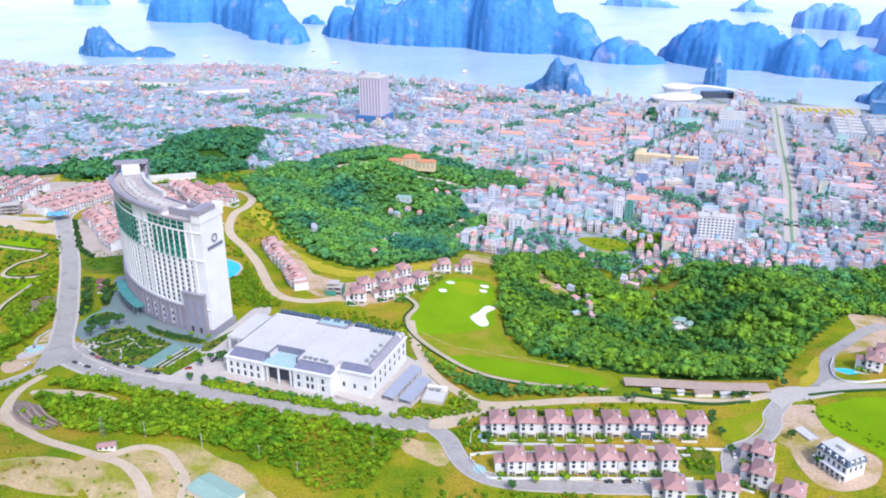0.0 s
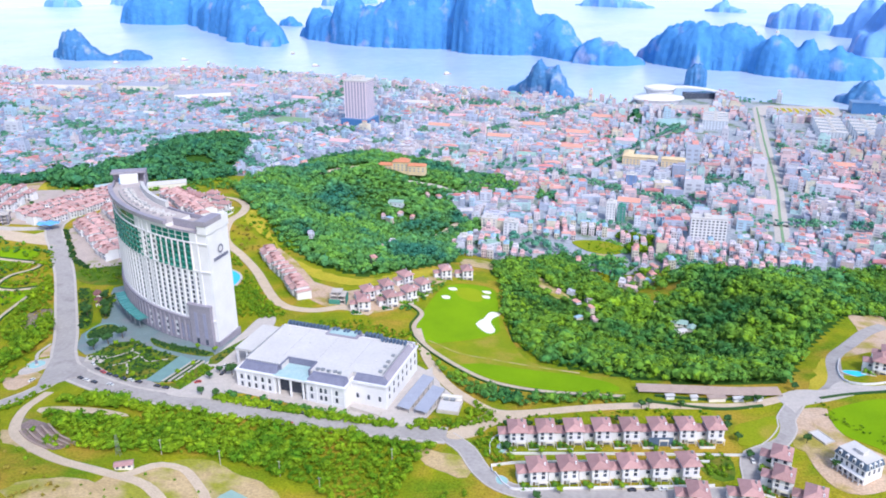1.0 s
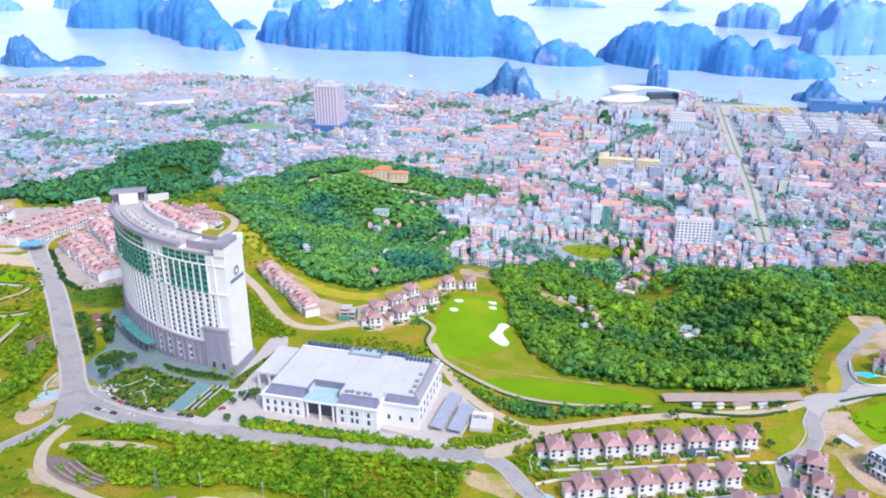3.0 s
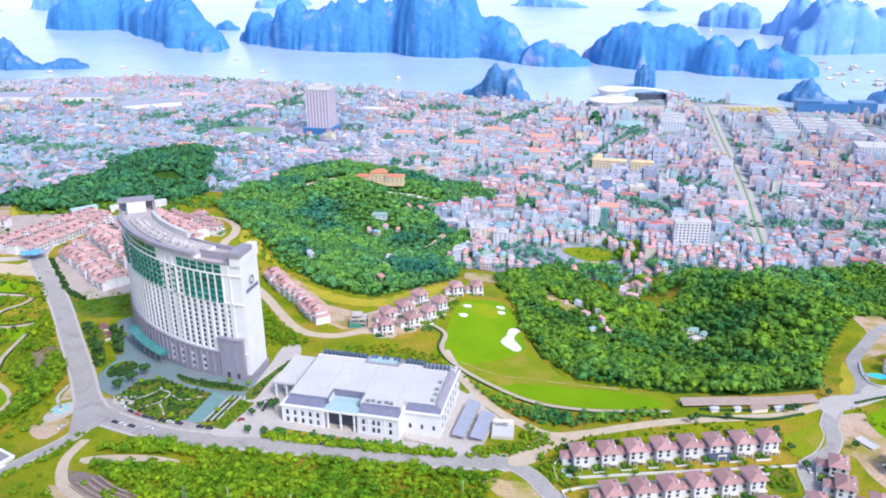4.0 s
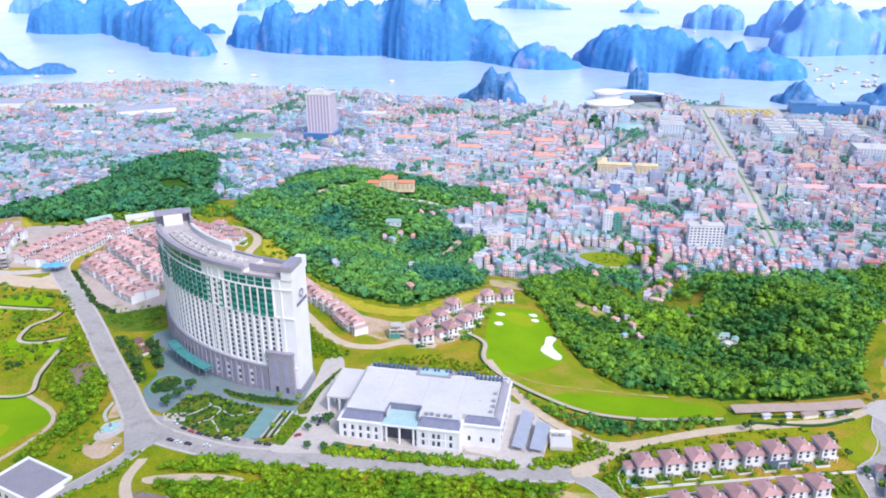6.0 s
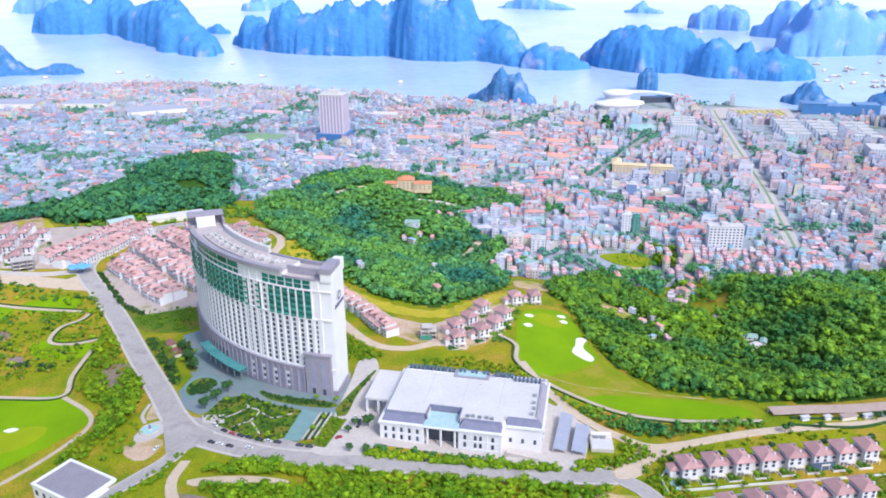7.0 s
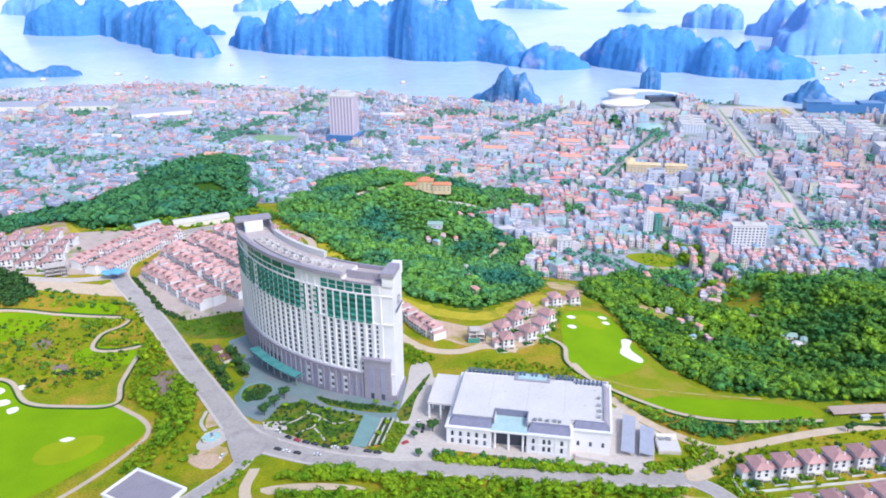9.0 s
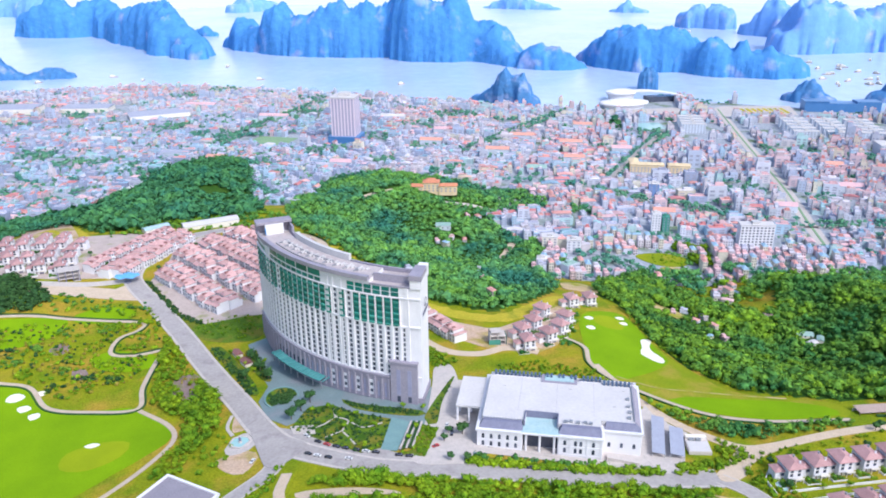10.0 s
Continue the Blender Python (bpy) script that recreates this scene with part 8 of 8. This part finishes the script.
def school(m, blocks, wall, roof, label):
    ob = base("school", m, label, "school")
    for x0, x1, y0, y1, h in blocks:
        w = part("wall", Geo().box(x0, x1, y0, y1, -4, h), M[wall], ob)
        part("roof", Geo().hip(x0, x1, y0, y1, h, 2.6, 0.8, 0, 0.3, 3), M[roof], ob)
        n = max(2, int((x1 - x0) / 5))
        for i in range(n):
            for z in (1.2, 4.6, 8.0):
                if z + 2 < h:
                    part("window", Geo().box(-1.2, 1.2, -0.1, 0.15, z, z + 1.8), M["strip_glass"], w).matrix_basis = pose(x0 + (i + 0.5) * (x1 - x0) / n, y0, 0)


school(stand_on(-48, 1056, -12), [(-30, -8, -6, 6, 9), (-8, 14, -2, 14, 13), (14, 38, -4, 8, 9), (-4, 8, 14, 26, 11)], "yellow_wall", "orange_roof", "orange-roofed building on a wooded knoll")
school(pose(345, 1160, 3, 0, 0, -20), [(-52, 0, -8, 6, 14), (6, 40, -8, 6, 14), (-52, -38, 8, 30, 14)], "yellow_wall", "yellow_wall", "long yellow school building in the town")
school(pose(425, 1128, 3, 0, 0, -20), [(-24, 24, -6, 6, 10), (12, 24, 8, 34, 10)], "cream", "pink_tile", "school with pinkish red roofs in the town")
apartment_block(pose(766, 1168, 3, 0, 0, -20.5), 60, 40, 6, "haze_wall", "large pale commercial building in the town", "")
apartment_block(pose(275, 1046, 3, 0, 0, -20), 14, 14, 6, "far_blue", "small dark blue building in the town", "")
apartment_block(pose(62, 868, 5, 0, 0, -18), 18, 12, 6, "cream", "pinkish six-storey town house block", "")
apartment_block(pose(85, 850, 6, 0, 0, -18), 16, 12, 6, "white", "white six-storey town house block", "")
ground_patch("plaza", [(655, 1520), (675, 1600), (700, 1612), (842, 1582), (805, 1495)], 0.4, "kerb", "wide pale seafront plaza", "plaza", False, 20)
for k in range(9):
    q = [Vector((700, 1530)) + Vector((1, -0.18)) * (k * 12.0) + Vector((0.22, 1)) * v for v in (0, 52)]
    g = Geo()
    ribbon(g, [tuple(p) for p in q], 7.5, 0.7, 0, 0.5, 1)
    tagged(g.make("lawn_strip", M["dry_grass"]), "yellow-green lawn strip on the plaza", "lawn", "lawn strips on the plaza", "structure")
g = Geo()
ribbon(g, curve_through(AVENUE, 20), 3.0, 0.8, 0, 0.6, 1)
tagged(g.make("median", M["far_lawn"]), "planted green median of the avenue", "median", kind="structure")
ground_patch("basin", [(395, 1600), (400, 1640), (455, 1640), (455, 1604)], 0.3, "kerb", "pale square beside the exhibition hall", "plaza", False, 20)


# ---- boats ----
def boat(m, label):
    ob = base("boat", m, label, "boat", "boats on the bay")
    out = [(-11, -2.6), (7, -2.8), (12, 0), (7, 2.8), (-11, 2.6)]
    g = Geo().add([(x * 0.9, y * 0.7, -0.6) for x, y in out] + [(x, y, 1.8) for x, y in out], [(4, 3, 2, 1, 0), (5, 6, 7, 8, 9)] + [(i, (i + 1) % 5, 5 + (i + 1) % 5, 5 + i) for i in range(5)])
    part("hull", g, M["brown_roof"], ob)
    part("cabin", Geo().box(-9, 4, -2, 2, 1.8, 4.6).box(-8, 1, -1.8, 1.8, 4.6, 6.6), M["cream"], ob)
    return ob


first_boat = boat(pose(1239, 2053, 0, 0, 0, 20), "wooden tour boat on calm water")
rb = random.Random(8)
for k in range(34):
    copy_thing(first_boat, pose(rb.uniform(1090, 1560), rb.uniform(1790, 2200), 0, 0, 0, rb.uniform(0, 360)))
for x, y, t in ((-700, 2380, 10), (-880, 2330, 40), (-610, 2300, 80), (-300, 2240, 0), (60, 2080, 30), (330, 2020, 60), (1250, 3000, 10), (1330, 2990, 30), (-400, 2500, 70)):
    copy_thing(first_boat, pose(x, y, 0, 0, 0, t))

scattered([(-460, 650), (-340, 655), (-334, 610), (-345, 560), (-390, 545), (-430, 580), (-460, 610)], 5.0, 1.5, 45, "leaf_dry", "dry yellow bushes in the golf rough", 0.45)
scattered([(-322, 600), (-300, 552), (-284, 512), (-296, 470), (-308, 500), (-328, 540)], 5.0, 1.6, 46, "leaf_dry", "dry yellow bushes on the road bank", 0.4)
scattered([(-290, 340), (-232, 340), (-190, 300), (-150, 270), (-240, 260), (-300, 300)], 5.0, 1.5, 47, "leaf_dry", "dry yellow tufts on rough grass", 0.4)
scattered([(-196, 316), (-150, 316), (-104, 306), (-74, 280), (-90, 255), (-150, 264)], 5.0, 0.9, 48, "leaf_bush", "tufts of grass on bare soil", 0.35)
scattered([(-60, 640), (-100, 640), (-135, 675), (-160, 720), (-178, 770), (-170, 770), (-150, 715), (-120, 660), (-90, 628)], 3.6, 1.8, 49, "leaf_bush", "bushes at the edge of the wood", 0.6)
scattered([(44, 612), (42, 545), (46, 500), (56, 462), (84, 442), (108, 428), (112, 432), (88, 448), (62, 466), (50, 505), (48, 545), (50, 612)], 3.4, 1.8, 50, "leaf_bush", "bushes at the edge of the wood", 0.7)
scattered([(212, 396), (218, 372), (232, 345), (248, 325), (244, 322), (226, 342), (210, 370), (206, 392)], 3.0, 1.0, 51, "leaf_bush", "tufts of grass beside the fairway", 0.6)

# dark hedges beside the golf paths
for ln in (offset_line(curve_through(PATHS[0], 4.0), 2.6), offset_line(curve_through(PATHS[2], 4.0), -2.8)):
    g = Geo()
    ribbon(g, ln, 1.1, 0.9, 0, 1.0, 1)
    tagged(g.make("hedge", M["leaf_dark"]), "low dark hedge beside a golf path", "hedge", "hedges on the golf course")

# seafront promenade
g = Geo()
ribbon(g, curve_through([(x, y - 9) for x, y in SHORE[2:9]], 25), 12.0, 0.6, 0, 5.0, 1)
tagged(g.make("promenade", M["kerb"]), "pale seafront promenade along the bay", "promenade", kind="structure")
ground_patch("sports_field", [(-310, 1500), (-240, 1470), (-215, 1520), (-285, 1552)], 0.5, "far_lawn", "green sports field in the town", "field", False, 20)
gabled("market_hall", stand_on(-318, 882, 16), 58, 16, 6, 2.0, "cream", "roof_pale", "long white-roofed hall on the hillside", "hall")
gabled("market_hall", stand_on(-372, 868, 30), 26, 12, 5, 1.6, "cream", "glass_pale", "pale green-roofed hall beside the estate", "hall")


def dark_screen():
    ob = base("villa_screen", stand_on(106.5, 352.5, -2), "dark net screen before a villa under repair", "screen", "")
    part("net", Geo().box(-6.5, 6.5, -0.1, 0.1, -1, 5.2), M["slate_blue"], ob, "dark blue net")
    for x in (-6.4, -2.1, 2.1, 6.4):
        part("post", Geo().box(x - 0.1, x + 0.1, 0.1, 0.3, -1, 5.4), M["metal"], ob)


dark_screen()

for x, y, w in ((126, 400, 5), (140, 398.5, 4), (166, 396.5, 6), (178, 396.5, 4)):
    boxes("stall", stand_on(x, y, 4), [("counter", -w / 2, w / 2, -1.2, 1.2, -0.5, 1.1, "white"), ("awning", -w / 2 - 0.4, w / 2 + 0.4, -1.6, 1.6, 2.4, 2.6, "roof_pale"), ("post", -w / 2, -w / 2 + 0.12, -1.2, -1.08, 1.1, 2.4, "metal"),
                                       ("post", w / 2 - 0.12, w / 2, -1.2, -1.08, 1.1, 2.4, "metal")], "small white stall with an awning by the road", "stall", "stalls by the road")
scattered([(-250, 640), (-210, 700), (-195, 690), (-165, 640), (-180, 600), (-150, 560), (-190, 560), (-215, 600)], 5.0, 2.0, 52, "leaf_bush", "bushes on the slope behind the hotel", 0.6)
scattered([(-205, 690), (-195, 740), (-180, 720), (-160, 660), (-175, 660)], 4.5, 1.8, 53, "leaf_dry", "dry bushes beside the unfinished road", 0.4)
scattered([(-300, 640), (-262, 640), (-258, 612), (-270, 600), (-300, 610), (-318, 640)], 3.6, 1.4, 54, "leaf_bush", "bushes on the lawn below the estate", 0.5)
for k, (x, y) in enumerate(((-352, 745), (-340, 770), (-325, 800), (-330, 715), (-300, 740), (-285, 770), (-310, 690), (-280, 690), (-262, 720), (-400, 760), (-420, 790), (-385, 800), (-445, 760), (-470, 800), (-500, 780))):
    copy_thing(street_tree, stand_on(x, y, 31 * k, 0.0))


# ---- blocks, field and bare earth at the edge of town ----
def small_block(x, y, turn, w, d, storeys, wall, roof, label):
    h = 3.3 * storeys
    ob = base("small_block", stand_on(x, y, turn), label, "building", "blocks at the edge of town")
    part("wall", Geo().box(-w / 2, w / 2, -d / 2, d / 2, -3, h), M[wall], ob)
    part("roof", Geo().box(-w / 2 + 0.4, w / 2 - 0.4, -d / 2 + 0.4, d / 2 - 0.4, h, h + 0.3).box(-w / 4, w / 8, 0, d / 3, h + 0.3, h + 2.8), M[roof], ob)
    part("parapet", Geo().box(-w / 2 - 0.2, w / 2 + 0.2, -d / 2 - 0.2, -d / 2 + 0.2, h, h + 1.0).box(-w / 2 - 0.2, w / 2 + 0.2, d / 2 - 0.2, d / 2 + 0.2, h, h + 1.0), M[wall], ob)
    n = max(2, int(w / 3.4))
    for f in range(storeys):
        for i in range(n):
            part("window", Geo().box(-0.8, 0.8, -0.08, 0.1, 0, 1.6), M["strip_glass"], ob).matrix_basis = pose(-w / 2 + w * (i + 0.5) / n, -d / 2, 0.9 + 3.3 * f)
    return ob


small_block(54, 776, 24, 17, 12, 3, "haze_wall", "teal_roof", "grey-blue block with a pale teal roof")
small_block(28, 788, -20, 14, 11, 4, "white", "roof_pale", "white four-storey block beside the wood")
small_block(44, 812, -15, 12, 11, 3, "haze_wall", "slab_grey", "grey block with a dark flat roof")
small_block(215, 911, -20, 11, 12, 7, "white", "roof_pale", "narrow white seven-storey block")
small_block(227, 908, -20, 9, 12, 6, "net", "net", "unfinished block wrapped in green netting")
ground_patch("field", [(152, 828), (172, 836), (194, 832), (210, 814), (202, 798), (188, 790), (168, 794), (156, 808)], 0.5, "rough", "bright green field at the edge of town", "field")
scattered([(158, 826), (188, 832), (206, 812), (196, 796), (170, 796)], 4.5, 1.7, 83, "leaf_scrub", "bright bushes on the field at the edge of town", 0.55)
scattered([(150, 832), (194, 842), (216, 818), (206, 790), (200, 796), (208, 814), (192, 834), (170, 836)], 4.0, 2.6, 84, "leaf_valley", "green trees round the field", 0.8)
ground_patch("bare_mound", [(168, 790), (188, 785), (200, 772), (186, 762), (170, 768), (160, 780)], 0.55, "soil", "bare orange earth below the field", "soil")
ground_patch("bare_bank", [(18, 690), (48, 684), (52, 704), (44, 724), (26, 722), (20, 706)], 0.5, "soil", "bare sandy bank behind the villas", "soil")
ground_patch("bare_track", [(86, 682), (93, 678), (97, 660), (108, 640), (110, 626), (98, 622), (91, 634), (87, 656)], 0.5, "soil", "bare sandy track to a house in the wood", "soil")
ground_patch("bare_road", [(-4, 858), (6, 872), (18, 898), (38, 926), (44, 922), (27, 894), (13, 868), (2, 852)], 0.5, "dirt_road", "sandy road climbing to the houses", "road")
ground_patch("wood_road", [(-36, 1028), (-14, 1036), (4, 1040), (20, 1034), (36, 1024), (34, 1017), (16, 1025), (0, 1031), (-16, 1027), (-34, 1020)], 0.5, "kerb", "pale road winding through the wood", "road")


# ---- by the exhibition hall ----
tagged(Geo().box(432, 492, 1440, 1492, 3.4, 4.6).make("basin", M["pool_pale"]), "pale water basin before the exhibition hall", "basin", kind="structure")
tagged(Geo().box(370, 612, 1560, 1622, 3.2, 4.4).make("plaza", M["kerb"]), "wide pale paved square before the exhibition hall", "square", kind="structure")
kr = random.Random(3)
knoll = [(397 + kr.gauss(0, 6), 1482 + kr.gauss(0, 6)) for _ in range(36)]
stand("knoll_trees", [(x, y, 3 + max(0, 20 - 1.6 * math.hypot(x - 397, y - 1482))) for x, y in knoll], [kr.uniform(4, 6.5) for _ in knoll], CROWNS_TOWN, "leaf_far", "trees on a small knoll, tinted blue-green with haze", "trees", 9)


# ---- dark clumps in the golf rough ----
cr = random.Random(12)
for n, (x, y) in enumerate(((-379, 638), (-372, 642), (-445, 614), (-424, 615), (-423, 582), (-361, 565), (-398, 584), (-349, 647), (-377, 569), (-408, 637), (-350, 608), (-401, 564), (-436, 600), (-365, 590))):
    spots = [(x + cr.gauss(0, 3.4), y + cr.gauss(0, 2.6)) for _ in range(9)]
    stand("thicket", [(a, b, float(land(a, b))) for a, b in spots], [cr.uniform(1.3, 3.0) for _ in spots], CROWNS_FINE, ("leaf", "leaf_scrub", "leaf_dark")[n % 3], "dark green thicket in the rough grass", "bushes", n + 60)
ground_patch("yard", [(-14, 448), (-14, 432), (-3, 412), (-9, 404), (-24, 374), (-38, 376), (-40, 396), (-30, 430)], 0.36, "kerb", "pale concrete yard beside the hall", "pavement", False)
ground_patch("pavement_drive", [(-172, 406), (-160, 438), (-146, 488), (-138, 520), (-127, 522), (-126, 500), (-132, 468), (-124, 458), (-134, 423), (-138, 404), (-150, 400)], 0.46, "kerb", "pale concrete drive between hotel and hall", "pavement")
ground_patch("pavement_pad", [(-199, 410), (-176, 402), (-174, 394), (-197, 401)], 0.5, "asphalt", "grey concrete pad beside the road", "pavement", False)
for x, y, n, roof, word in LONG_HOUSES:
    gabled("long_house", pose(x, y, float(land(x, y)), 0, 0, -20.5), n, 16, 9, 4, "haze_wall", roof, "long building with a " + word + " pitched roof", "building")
trees(round_tree, [(-138, 430), (-268, 536), (-265, 564)])
ground_patch("soil", [(-27, 354), (-12, 350), (2, 342), (2, 326), (-10, 330), (-20, 340)], 0.16, "soil", "bare orange soil beside the scrub", "soil")
for n, (x, y, du, dv) in enumerate(PARKS):
    corners = [Vector((x, y)) + CU * a * du + CV * b * dv for a, b in ((-1, -1), (1, -1), (1, 1), (-1, 1))]
    px, py, pr = scatter([tuple(q) for q in corners], 6.0, 90 + n)
    stand("park_trees", np.stack([px, py, land(px, py) + 0.8], -1), pr.uniform(3.0, 5.6, len(px)), CROWNS_FAR, "leaf_bush" if n < 2 else "leaf_valley", "bright green trees among the houses" if n < 2 else "green trees among the houses", "trees", 90 + n)
